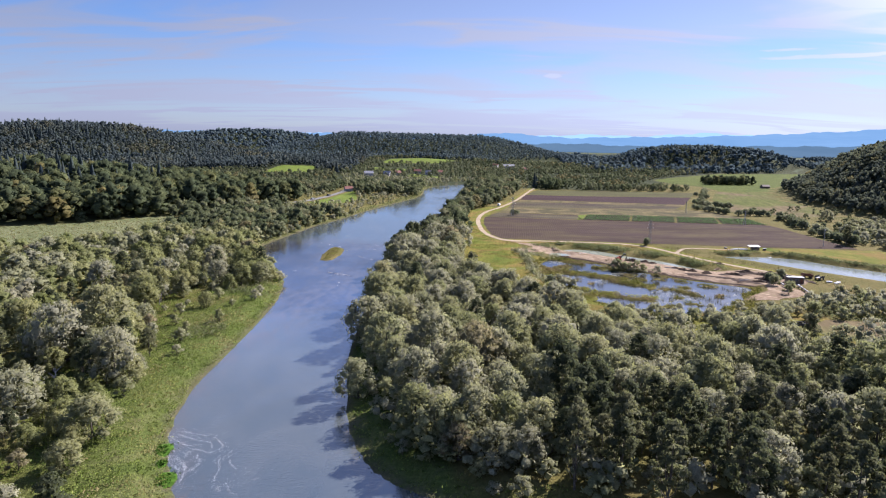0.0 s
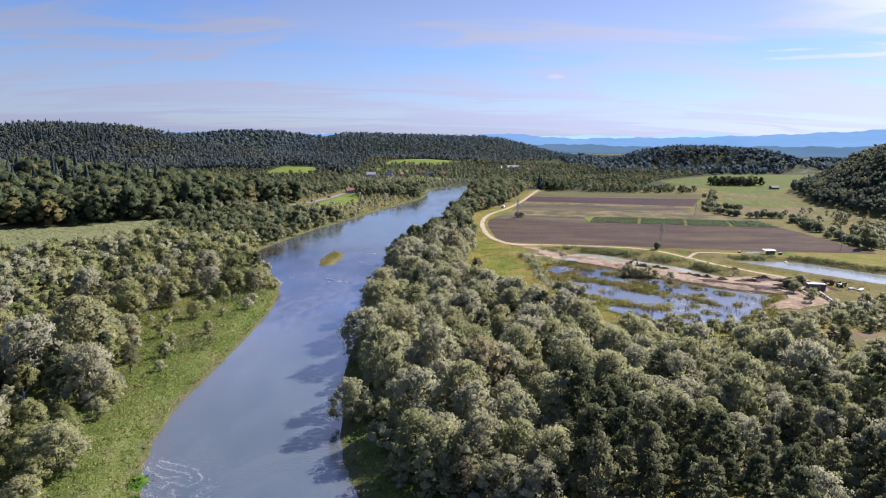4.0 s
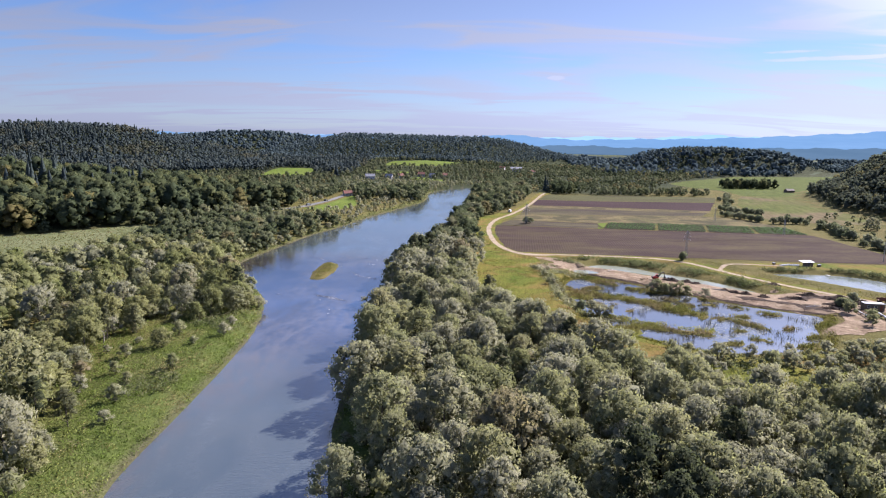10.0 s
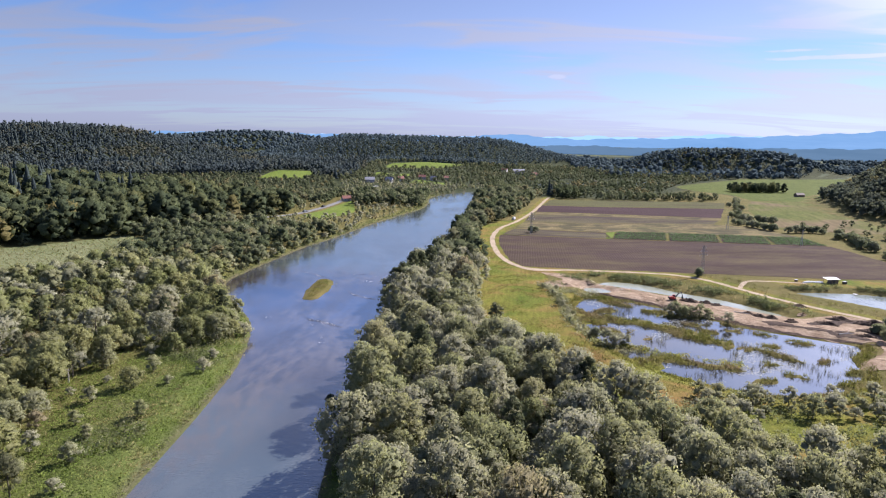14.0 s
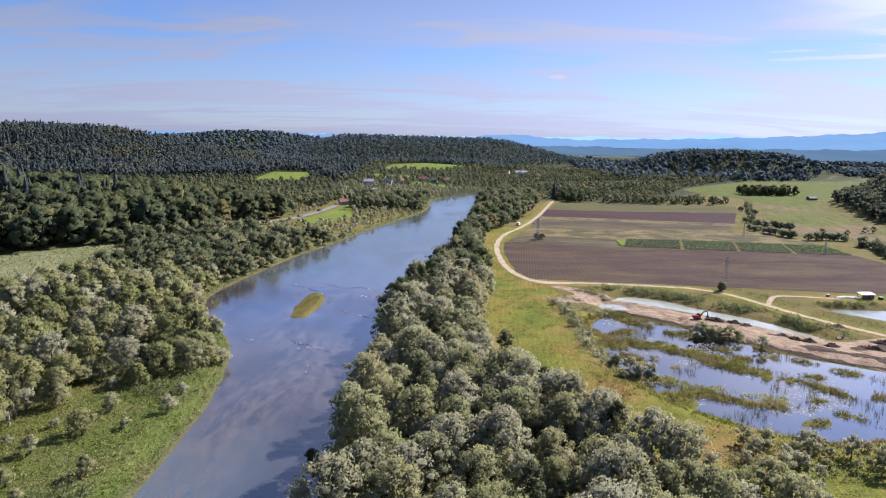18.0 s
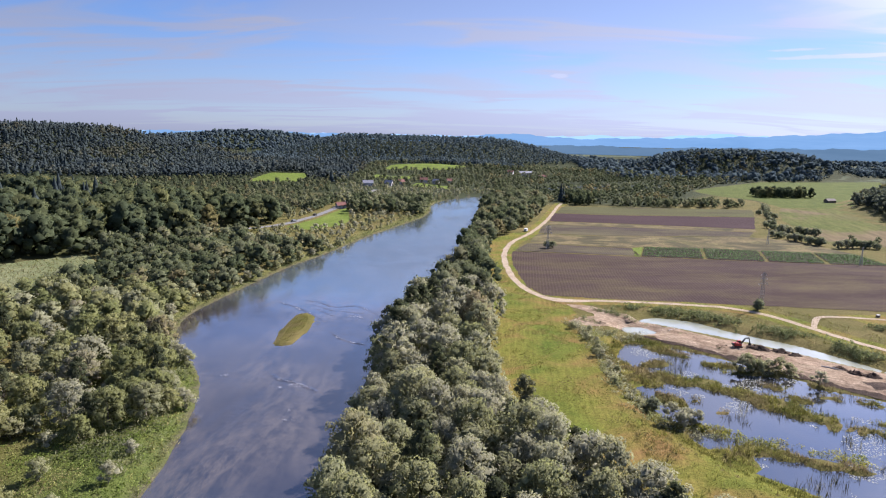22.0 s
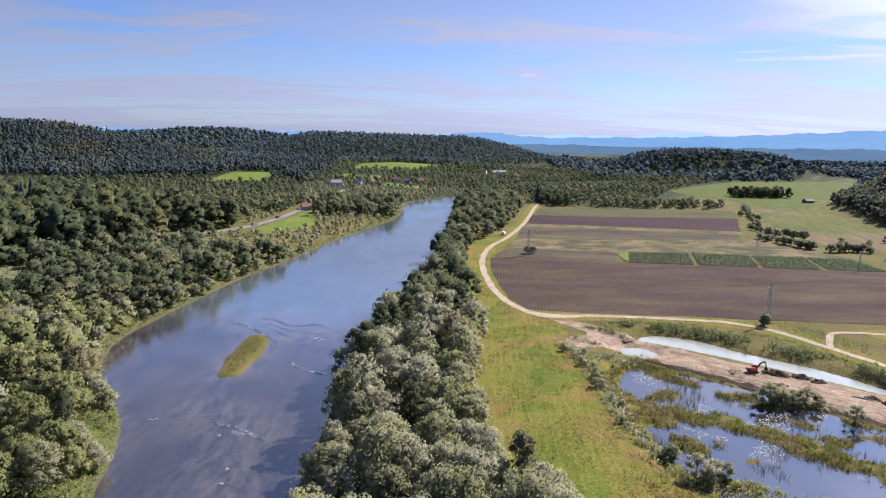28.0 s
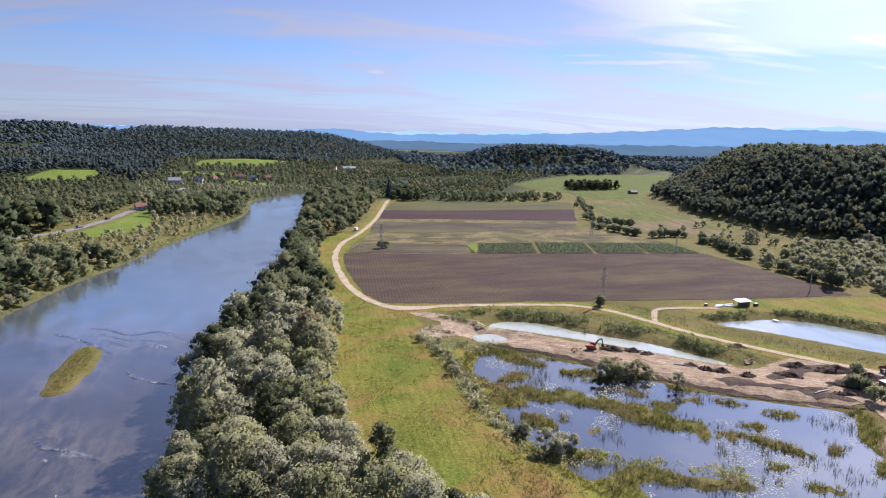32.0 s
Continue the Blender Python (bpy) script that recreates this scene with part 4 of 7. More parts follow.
def crown(rng, R, z0, H, puffs, per, size, ball, fill=0.8, cone=0.0, droop=0.0, span=(0.27, 0.42), up=0.35, aspect=0.55, rise=0.0, wide=0.66, even=0.7):
    """A crown of leafy puffs on a dome R wide from z0 to H. Returns the arrays and the puffs' middles."""
    hh = (H - z0)
    pieces, mids = [], []
    for i in range(puffs):
        h = ((i + 0.5) / puffs) ** even
        a = i * 2.39996 + rng.uniform(-0.5, 0.5)
        prof = math.sqrt(max(0.04, 1 - (2 * h - 0.7) ** 2 / 1.7)) * (1 - cone * h)
        rr = R * (wide * prof) * rng.uniform(0.7, 1.12) * (1 if i % 4 else 0.45)
        pr = R * rng.uniform(*span) * (1 - 0.35 * cone * h)
        c = np.array([rr * math.cos(a), rr * math.sin(a), z0 + pr * 0.5 + (hh - pr * 1.4) * h])
        sq = np.array([rng.uniform(0.9, 1.2), rng.uniform(0.9, 1.2), rng.uniform(0.75, 1.0)])
        mids.append(c)
        bv, bf = ball
        spin = np.linalg.qr(rng.normal(0, 1, (3, 3)))[0]
        bv = bv @ (spin * np.sign(np.linalg.det(spin)))
        lump = 1 + 0.12 * np.sin(bv @ rng.normal(0, 3, 3) + i)
        mid = np.array([0, 0, z0 + 0.4 * hh])
        ball_v = bv * lump[:, None] * pr * fill * sq
        pieces.append((c + ball_v, bf, round_dirs(c + ball_v, c, mid, up)))
        n = rng.normal(0, 1, (per, 3))
        n[:, 2] = np.abs(n[:, 2]) * 1.0 - 0.35 * (rng.random(per) < 0.45)
        n /= np.linalg.norm(n, axis=1)[:, None]
        pos = c + n * sq * pr * rng.uniform(0.82, 1.12, (per, 1))
        pos[:, 2] -= droop * rng.random(per) * pr * (n[:, 2] < 0.2)
        if not per:
            continue
        cv, cf = cards(rng, pos, n, size * rng.uniform(0.55, 1.25, per), aspect, 0.6, rise)
        pieces.append((cv, cf, round_dirs(np.repeat(pos, 4, 0), c, mid, up) + np.repeat(rng.normal(0, 0.17, (per, 3)), 4, 0)))
    return (*join(pieces), mids)


def trunk(rng, mids, z0, H, r):
    lean = rng.normal(0, 0.25, 2)
    top = np.array([lean[0], lean[1], z0 + 0.35 * (H - z0)])
    pieces = [tube([(0, 0, -0.4), (0.05, 0, 0.3), (lean[0] * 0.4, lean[1] * 0.4, z0 * 0.6), top, top + [0.1, 0.1, 0.25 * H]], [r * 1.35, r, r * 0.8, r * 0.6, r * 0.25])]
    for m in mids[::2][:7]:
        a = np.array([lean[0] * 0.4, lean[1] * 0.4, z0 * rng.uniform(0.45, 0.95)])
        mid = a * 0.5 + m * 0.5 + [0, 0, -0.08 * H]
        pieces.append(tube([a, mid, m], [r * 0.5, r * 0.32, r * 0.12], 5))
    return join(pieces)


def tree_kind(name, seeds, mat, spec, label, category, bark=None):
    """Some grown examples of one kind, standing far off the stage until copied: (crown mesh, trunk mesh) pairs."""
    out = []
    for sd in seeds:
        rng = np.random.default_rng(sd)
        R, H = rng.uniform(*spec["R"]), rng.uniform(*spec["H"])
        z0 = H * spec["base"]
        v, f, nn, mids = crown(rng, R, z0, H, spec["puffs"], spec["per"], spec["size"], spec.get("ball", BALL1), spec.get("fill", 0.70), spec.get("cone", 0), spec.get("droop", 0), spec.get("span", (0.22, 0.36)), spec.get("up", 0.5), spec.get("aspect", 0.55), spec.get("rise", 0.0), spec.get("wide", 0.66), spec.get("even", 0.7))
        tv, tf = trunk(rng, mids, z0, H, spec["trunk"])
        out.append((mesh_quads(name + "_crown", v, f, mat, normals=nn), mesh_quads(name + "_trunk", tv, tf, bark or m_bark, True), R, H))
    return out


def plant(name, grown, x, y, scale, turn, label, category, group, lean=(0, 0), z=None):
    cm, tm, R, H = grown
    zz = float(land(np.array([x]), np.array([y]))[0][0]) if z is None else z
    e = empty(name, Matrix.LocRotScale((x, y, zz - 0.05), Euler((lean[0], lean[1], turn)), (scale, scale, scale * random.uniform(0.92, 1.1))), label, category, group)
    part_mesh("trunk", tm, e)
    part_mesh("crown", cm, e)
    return e


WILLOW_SHAPE = dict(R=(4.6, 6.6), H=(9.0, 12.5), base=0.05, wide=0.74, even=0.82, puffs=50, per=56, size=0.26, trunk=0.26, droop=0.6, span=(0.13, 0.25), up=0.50, ball=BALL1, fill=0.60, aspect=0.5, rise=1.3)
SALLOW_SHAPE = dict(R=(4.2, 6.2), H=(7.5, 10.5), base=0.04, wide=0.74, even=0.82, puffs=48, per=56, size=0.26, trunk=0.24, droop=0.6, span=(0.13, 0.25), up=0.50, ball=BALL1, fill=0.60, aspect=0.5, rise=1.2)
PLAINER = dict(puffs=40, per=30, size=0.33, ball=BALL1, fill=0.68)
WILLOWS = tree_kind("willow", range(11, 20), m_willow, WILLOW_SHAPE, "", "")
WILLOWS_BACK = tree_kind("willow", range(11, 16), m_willow, {**WILLOW_SHAPE, **PLAINER}, "", "")
SALLOWS = tree_kind("sallow", range(21, 28), m_sallow, SALLOW_SHAPE, "", "")
SALLOWS_BACK = tree_kind("sallow", range(21, 25), m_sallow, {**SALLOW_SHAPE, **PLAINER}, "", "")
ALDERS = tree_kind("alder", range(31, 36), m_alder, dict(R=(3.4, 4.2), H=(11.5, 13.5), base=0.16, puffs=26, per=64, size=0.29, trunk=0.2, cone=0.18, up=0.4, span=(0.16, 0.30), ball=BALL1, fill=0.62, aspect=0.5, rise=0.6), "", "")
SHRUBS = tree_kind("shrub", range(51, 56), m_shrub, dict(R=(1.7, 2.4), H=(2.8, 4.0), base=0.05, puffs=11, per=46, size=0.20, trunk=0.08, up=0.7, aspect=0.45, rise=1.0), "", "")


def scatter(rng, lo, hi, step, keep):
    xs, ys = np.arange(lo[0], hi[0], step), np.arange(lo[1], hi[1], step)
    x, y = np.meshgrid(xs, ys)
    x = x + (np.arange(x.shape[0])[:, None] % 2) * step * 0.5
    x = x.ravel() + rng.uniform(-0.38, 0.38, x.size) * step
    y = y.ravel() + rng.uniform(-0.38, 0.38, y.size) * step
    k = keep(x, y)
    return np.stack([x[k], y[k]], -1)


def along(line, step, spread, seed):
    r = np.random.default_rng(seed)
    c = curve_line(line, step)
    return c + r.normal(0, spread, c.shape)


WOOD_R = np.array([(14, 111), (2, 116), (-5, 125), (-9, 143), (-14, 165), (-18, 195), (-18.5, 240), (-17.5, 280), (-13.5, 320), (-6.5, 360), (2, 400), (8, 440), (15, 500), (24, 600), (32, 680), (49, 755),
                   (84, 800), (88, 690), (78, 640), (62, 572), (45, 521), (28, 484), (20, 445), (18, 403), (19, 365), (18, 345), (14, 312), (12.5, 280), (14, 250), (24, 222), (38, 201), (50, 192),
                   (63, 177), (120, 170), (150, 166), (215, 168), (215, 118), (120, 104), (60, 99), (30, 105)], float)
GRASS_L = closed_line([(-34, 96), (-44, 128), (-48, 150), (-48, 205), (-50, 240), (-58, 268), (-61, 262), (-62, 250), (-66, 240), (-76, 226), (-83, 212), (-79, 196), (-67, 174), (-60, 150), (-56, 125), (-53, 100)])
CLEAR = [pl for nm, pl, mt, lb in FIELDS if "meadow" in nm or nm == "pasture"]
FOREST_EDGE = np.array([(-215, 300), (-196, 341), (-172, 385), (-133, 458), (-112, 515), (-108, 560), (-104, 640), (-108, 760), (-130, 850), (-600, 850), (-1400, 700), (-1400, 300), (-500, 250)], float)


def left_land(x, y):
    """Wooded land west of the river, outside its clearings."""
    k = near_dist(RIVER, x, y, 25) > np.where(y > 285, 1.6, 3.6)
    sx = np.interp(y, L_LINE[:, 1], L_LINE[:, 0])
    k &= x < sx
    k &= near_dist(GRASS_L, x, y, 5) > 1.0
    for c in CLEAR:
        k &= near_dist(c, x, y, 10) > 1.5
    k &= line_dist(ROAD_L, x, y) > 6
    return k


rng = np.random.default_rng(5)
pts = scatter(rng, (-20, 98), (215, 345), 5.9, lambda x, y: (inside_dist(WOOD_R, x, y) < -0.6) & (x < 0.72 * (y - 5) + 12))
pts = pts[np.argsort(np.abs(pts[:, 0] - 8))]
n_w = n_a = 0
rest = []
for x, y in pts:
    # dark alders crowd the south edge: darker trees, with shade put into colour
    dark = rng.random() < (0.95 if y < 131 and x > 22 else 0.35 if y < 142 and x > 25 else 0.08)
    s, turn = rng.choice([rng.uniform(0.55, 0.8), rng.uniform(0.75, 1.05), rng.uniform(1.0, 1.28)], p=[0.3, 0.5, 0.2]), rng.uniform(0, 6.28)
    if dark and n_a < 180:
        plant("alder_tree", ALDERS[rng.integers(len(ALDERS))], x, y, s * 0.95, turn, "dark green alder among grey willows on the river bank", "tree", "trees of the east bank")
        n_a += 1
    elif n_w < 300:
        kin = WILLOWS if y < 255 else WILLOWS_BACK
        plant("willow_tree", kin[rng.integers(len(kin))], x, y, s, turn, "grey-green rounded willow in dense riverside wood", "tree", "trees of the east bank")
        n_w += 1
    else:
        rest.append((x, y))
print("east trees", n_w, n_a, len(rest))


# ---- woods joined into one mesh each
def far_tree(seed, R, H, z0, puffs, per, size, ball, cone=0.0, fill=0.85, up=0.35):
    r = np.random.default_rng(seed)
    return crown(r, R, z0, H, puffs, per, size, ball, fill, cone, 0.0, (0.27, 0.42), up)[:3]


def spruce(seed, R, H):
    r = np.random.default_rng(seed)
    pieces = []
    tiers = 5
    for i in range(tiers):
        a, b = H * (0.08 + 0.17 * i), H * (0.08 + 0.17 * i + 0.30)
        rad = R * (1 - i / (tiers + 0.4))
        n = 7
        th = np.linspace(0, 2 * math.pi, n, endpoint=False) + r.uniform(0, 1)
        lo = np.stack([np.cos(th) * rad * r.uniform(0.7, 1.15, n), np.sin(th) * rad * r.uniform(0.7, 1.15, n), np.full(n, a) + r.uniform(-0.5, 0.5, n)], -1)
        hi = np.stack([np.cos(th) * 0.05, np.sin(th) * 0.05, np.full(n, b)], -1)
        v = np.vstack([lo, hi])
        k = np.arange(n)
        q = np.stack([k, (k + 1) % n, (k + 1) % n + n, k + n], -1)
        pieces.append((v, q))
    return join(pieces)


def wood(name, pts, kinds, mat, label, lo=0.75, hi=1.2, seed=0, tints=(0, 1), sink=0.3, category="woodland", patch=0.0):
    """Many trees as one sheet of leaves."""
    if len(pts) == 0:
        return None
    r = np.random.default_rng(seed)
    z = land(pts[:, 0], pts[:, 1])[0] - sink
    which = r.integers(0, len(kinds), len(pts))
    vs, fs, ts, ns, k = [], [], [], [], 0
    for i, (v, f, *nn) in enumerate(kinds):
        p = np.nonzero(which == i)[0]
        m = len(p)
        if not m:
            continue
        a, s = r.uniform(0, 6.283, m), r.uniform(lo, hi, m)
        ca, sa = np.cos(a) * s, np.sin(a) * s
        w = np.empty((m, len(v), 3), np.float32)
        w[..., 0] = ca[:, None] * v[:, 0] - sa[:, None] * v[:, 1] + pts[p, 0][:, None]
        w[..., 1] = sa[:, None] * v[:, 0] + ca[:, None] * v[:, 1] + pts[p, 1][:, None]
        w[..., 2] = (s * r.uniform(0.85, 1.15, m))[:, None] * v[:, 2] + z[p][:, None]
        vs.append(w.reshape(-1, 3))
        fs.append((f[None] + (np.arange(m) * len(v))[:, None, None]).reshape(-1, 4) + k)
        tv = r.uniform(0, 1, m)
        if patch:
            tv = np.clip(0.5 + 0.75 * wobble(pts[p, 0], pts[p, 1], patch, 3.7) + 0.35 * (tv - 0.5), 0, 1)
        ts.append(np.repeat(tints[0] + (tints[1] - tints[0]) * tv, len(v)))
        if nn:
            d, c1, s1 = nn[0], np.cos(a)[:, None], np.sin(a)[:, None]
            ns.append(np.stack([c1 * d[:, 0] - s1 * d[:, 1], s1 * d[:, 0] + c1 * d[:, 1], np.broadcast_to(d[:, 2], (m, len(d)))], -1).reshape(-1, 3))
        k += m * len(v)
    me = mesh_quads(name, np.vstack(vs), np.vstack(fs), mat, False, np.concatenate(ts), np.vstack(ns) if ns else None)
    return tagged(new(name, me), label, category, kind="stuff")


m_mixed = foliage("mixed_wood_leaves", [(0.0, (0.072, 0.088, 0.048)), (0.5, (0.118, 0.130, 0.072)), (0.85, (0.165, 0.172, 0.104)), (1.0, (0.190, 0.165, 0.085))], True, 0.5, 0.4, 0.0)
MID = [far_tree(s, 5.4, 10.5, 0.4, 13, 18, 0.46, BALL1, 0.0, 0.76, 0.5) for s in range(70, 75)]
LOW = [far_tree(s, 5.2, 9.5, 0.2, 8, 12, 0.68, BALL1, 0.0, 0.82, 0.5) for s in range(80, 85)]
BROAD = [far_tree(s, 7.0, 16.0, 0.5, 16, 13, 0.56, BALL1, 0.0, 0.84, 0.35) for s in range(90, 95)]
# shading directions turned well upward, so the shaded east hill reads brighter
HILL_TREES = [far_tree(s, 6.2, 13.5, 0.5, 7, 7, 0.95, BALL1, 0.1, 0.92, 1.1) for s in range(140, 145)]
# shaded hillside lifted and hazed by a lighter, bluer leaf colour
m_hill_lifted = foliage("hill_leaves_lifted", [(0.0, (0.094, 0.110, 0.092)), (0.5, (0.118, 0.132, 0.102)), (0.9, (0.146, 0.152, 0.100)), (1.0, (0.175, 0.150, 0.070))], True, 0.6, 0.25, 0.0)
FAR = [far_tree(s, 5.2, 11.5, 0.0, 4, 3, 1.1, BALL1, 0.1, 0.95, 0.25) for s in range(100, 105)]
DOT = [far_tree(s, 9.0, 11.0, 0.0, 3, 1, 2.6, BALL1, 0.0, 1.2, 0.5) for s in range(130, 134)]
SPRUCE = [spruce(s, 4.4, 15.0) for s in range(110, 113)]
SCRUB = [far_tree(s, 3.2, 5.5, 0.0, 7, 18, 0.36, BALL1, 0.0, 0.78) for s in range(120, 124)]
FULL = [crown(np.random.default_rng(s), 5.4, 0.5, 10.8, 34, 28, 0.32, BALL1, 0.68, 0.0, 0.5, (0.13, 0.25), 0.5, 0.5, 1.3, 0.74, 0.82)[:3] for s in range(150, 154)]
wood("willow_wood", np.array(rest), FULL, m_willow_far, "dense grey-green willow wood on the east bank", 0.6, 1.15, 1) if rest else None
p_u = scatter(rng, (-20, 98), (140, 262), 4.4, lambda x, y: (inside_dist(WOOD_R, x, y) < 0.6) & (x < 0.72 * (y - 5) + 12) & (wobble(x, y, 13, 2.2) > -0.7))
wood("undergrowth", p_u, SCRUB, m_willow_far, "grey-green undergrowth beneath the riverside trees", 0.5, 1.15, 19, (0.0, 0.7))
p_r = scatter(rng, (-10, 345), (92, 800), 6.6, lambda x, y: inside_dist(WOOD_R, x, y) < -1.0)
wood("riverside_wood", p_r, MID, m_mixed, "strip of willows and alders between river and levee", seed=2)

# west bank: single trees nearest the water, the rest as woods
p_l = scatter(rng, (-190, 92), (-40, 345), 6.2, lambda x, y: left_land(x, y) & (inside_dist(FOREST_EDGE, x, y) > 0) & (x > -0.74 * (y - 5) - 14))
near_l = p_l[:, 0] > -102 - 0.12 * (p_l[:, 1] - 100)
cnt = 0
for x, y in p_l[near_l & (p_l[:, 1] < 300)]:
    r = rng.random()
    if r < 0.16:
        plant("alder_tree", ALDERS[rng.integers(5)], x, y, rng.uniform(0.55, 0.9), rng.uniform(0, 6.28), "dark green alder in scrub on the west bank", "tree", "trees of the west bank")
    elif r < 0.75:
        kin = SALLOWS if y < 240 and x > -100 else SALLOWS_BACK
        plant("sallow_tree", kin[rng.integers(len(kin))], x, y, rng.choice([rng.uniform(0.45, 0.75), rng.uniform(0.7, 1.2)]), rng.uniform(0, 6.28), "grey-green bushy willow on the west bank", "tree", "trees of the west bank")
    else:
        plant("shrub", SHRUBS[rng.integers(5)], x, y, rng.uniform(0.9, 1.6), rng.uniform(0, 6.28), "olive green shrub among riverside willows", "shrub", "shrubs of the west bank")
    cnt += 1
print("west trees", cnt)
m_sallow_far = foliage("sallow_wood_leaves", SALLOW, True)
wood("willow_scrub", p_l[~(near_l & (p_l[:, 1] < 300))], MID, m_sallow_far, "grey-green willow scrub on the west bank", 0.6, 0.95, 3)
p_l2 = scatter(rng, (-170, 345), (60, 840), 7.0, lambda x, y: left_land(x, y) & (inside_dist(FOREST_EDGE, x, y) > 0))
low = (p_l2[:, 1] > 455) & (p_l2[:, 1] < 600) & (p_l2[:, 0] > -112) | (p_l2[:, 1] > 690)
wood("riverside_wood", p_l2[~low], LOW, m_mixed, "mixed green trees along the west shore", 0.7, 1.15, 4)
wood("riverside_bushes", p_l2[low], LOW, m_willow_far, "low willow bushes between meadow and river", 0.22, 0.5, 17)

p_l3 = scatter(rng, (-135, 836), (70, 1150), 10.5, lambda x, y: (near_dist(RIVER, x, y, 25) > 4) & (x < np.interp(y, L_LINE[:, 1], L_LINE[:, 0])) & np.logical_and.reduce([near_dist(c, x, y, 10) > 2 for c in CLEAR]) & (line_dist(ROAD_L, x, y) > 6))
wood("village_trees", p_l3, LOW, m_mixed, "trees among the village houses and meadows", 0.45, 0.8, 14, (0.2, 0.95))
p_b = scatter(rng, (-1300, 1650), (500, 2150), 18.0, lambda x, y: (hill_height(x, y) > 12) & (x > -0.75 * y + 100))
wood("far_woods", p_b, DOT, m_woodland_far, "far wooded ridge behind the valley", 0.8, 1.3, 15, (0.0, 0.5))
# dark broadleaf forest on the near western rise
p_f = scatter(rng, (-520, 290), (-100, 860), 8.6, lambda x, y: left_land(x, y) & (inside_dist(FOREST_EDGE, x, y) < 0) & (x > -0.78 * y + 20))
near_f = p_f[:, 1] + 0.25 * p_f[:, 0] < 520
p_g = p_f[~near_f]
p_f = p_f[near_f]
p_g = p_g[wobble(p_g[:, 0], p_g[:, 1], 60, 2.0) > -0.6]
wood("mixed_wood", p_g[p_g[:, 1] < 660], LOW, m_mixed, "mixed green trees on the low ground before the ridge", 0.5, 0.95, 16, (0.0, 1.0))
wood("mixed_wood", p_g[p_g[:, 1] >= 660], LOW, m_mixed, "low grey-green trees at the foot of the ridge", 0.35, 0.7, 20, (0.0, 1.0))
spr = (hill_height(p_f[:, 0], p_f[:, 1]) > 9.5) & (wobble(p_f[:, 0], p_f[:, 1], 70, 3.0) > 0.05) & (np.random.default_rng(18).random(len(p_f)) < 0.4)
wood("forest", p_f[~spr], BROAD, m_forest, "dark green broadleaf forest on the western rise", 0.75, 1.25, 5, (0.1, 1.0))
wood("spruce_forest", p_f[spr], SPRUCE, m_conifer, "dark spruces on top of the western rise", 0.95, 1.35, 28)
EDGE_W = [(-225, 305), (-200, 338), (-176, 383), (-150, 420), (-136, 455), (-116, 512)]
p_k = np.vstack([along(EDGE_W, 2.6, 3.2, 81), along(EDGE_W, 4.0, 6.0, 82)])
wood("forest_edge", p_k[left_land(p_k[:, 0], p_k[:, 1])], LOW + SCRUB, m_mixed, "bushes and young trees along the forest edge", 0.35, 0.75, 83, (0.1, 0.9))
# western ridge, spruce on its crest
p_h = scatter(rng, (-1150, 850), (-120, 1330), 7.8, lambda x, y: left_land(x, y) & (x > -0.80 * y + 20) & (hill_height(x, y) > 3) & (y < 1250 - 0.1 * (x + 700)))
hz = hill_height(p_h[:, 0], p_h[:, 1])
con = (np.random.default_rng(8).random(len(hz)) < np.where(hz > 30, 0.26, 0.12) * (wobble(p_h[:, 0], p_h[:, 1], 150, 2.4) > -0.2))
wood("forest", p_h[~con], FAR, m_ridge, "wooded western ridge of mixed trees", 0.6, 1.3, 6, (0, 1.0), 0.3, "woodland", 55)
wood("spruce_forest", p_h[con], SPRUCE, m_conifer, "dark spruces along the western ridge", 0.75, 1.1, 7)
# ridge at the head of the valley
p_n = scatter(rng, (-560, 1130), (400, 1760), 9.5, lambda x, y: (hill_height(x, y) > 7) & (near_dist(RIVER, x, y, 10) > 8) & (x > -0.30 * y + 40) & (near_dist(CLEAR[-1], x, y, 20) > 4) & (y < 1540))
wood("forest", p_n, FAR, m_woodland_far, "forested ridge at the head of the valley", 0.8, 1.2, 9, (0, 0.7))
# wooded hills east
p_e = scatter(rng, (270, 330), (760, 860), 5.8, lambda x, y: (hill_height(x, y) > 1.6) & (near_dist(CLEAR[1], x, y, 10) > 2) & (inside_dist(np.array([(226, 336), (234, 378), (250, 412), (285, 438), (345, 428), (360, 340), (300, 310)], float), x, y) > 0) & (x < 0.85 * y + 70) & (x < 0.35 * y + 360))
wood("forest", p_e, HILL_TREES, m_hill_lifted, "dark wooded hillside above the pasture", 0.6, 0.92, 10)
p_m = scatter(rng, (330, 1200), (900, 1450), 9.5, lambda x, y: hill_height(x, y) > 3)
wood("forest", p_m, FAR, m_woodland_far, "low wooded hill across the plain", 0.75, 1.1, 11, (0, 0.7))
# scrub plain between river and meadows
p_s = scatter(rng, (60, 690), (560, 1250), 9.6, lambda x, y: (near_dist(RIVER, x, y, 15) > 6) & (near_dist(CLEAR[2], x, y, 10) > 2) & (near_dist(CLEAR[1], x, y, 10) > 2)
              & (x < np.maximum(155 + 0.75 * (y - 690), 190 + 0.55 * (y - 690))) & (near_dist(CLEAR[-1], x, y, 10) > 2) & (near_dist(CLEAR[-6], x, y, 10) > 2) & (x > 40) & (line_dist(TRACK, x, y) > 6))
wood("scrub_plain", p_s, FAR, m_mixed, "flat plain of grey-green scrub and trees", 0.5, 0.9, 12, (0.0, 1.0), 0.3, "woodland", 40)
print("woods", len(p_f), len(p_h), len(p_n), len(p_e), len(p_m), len(p_s), len(p_r), len(p_l2))
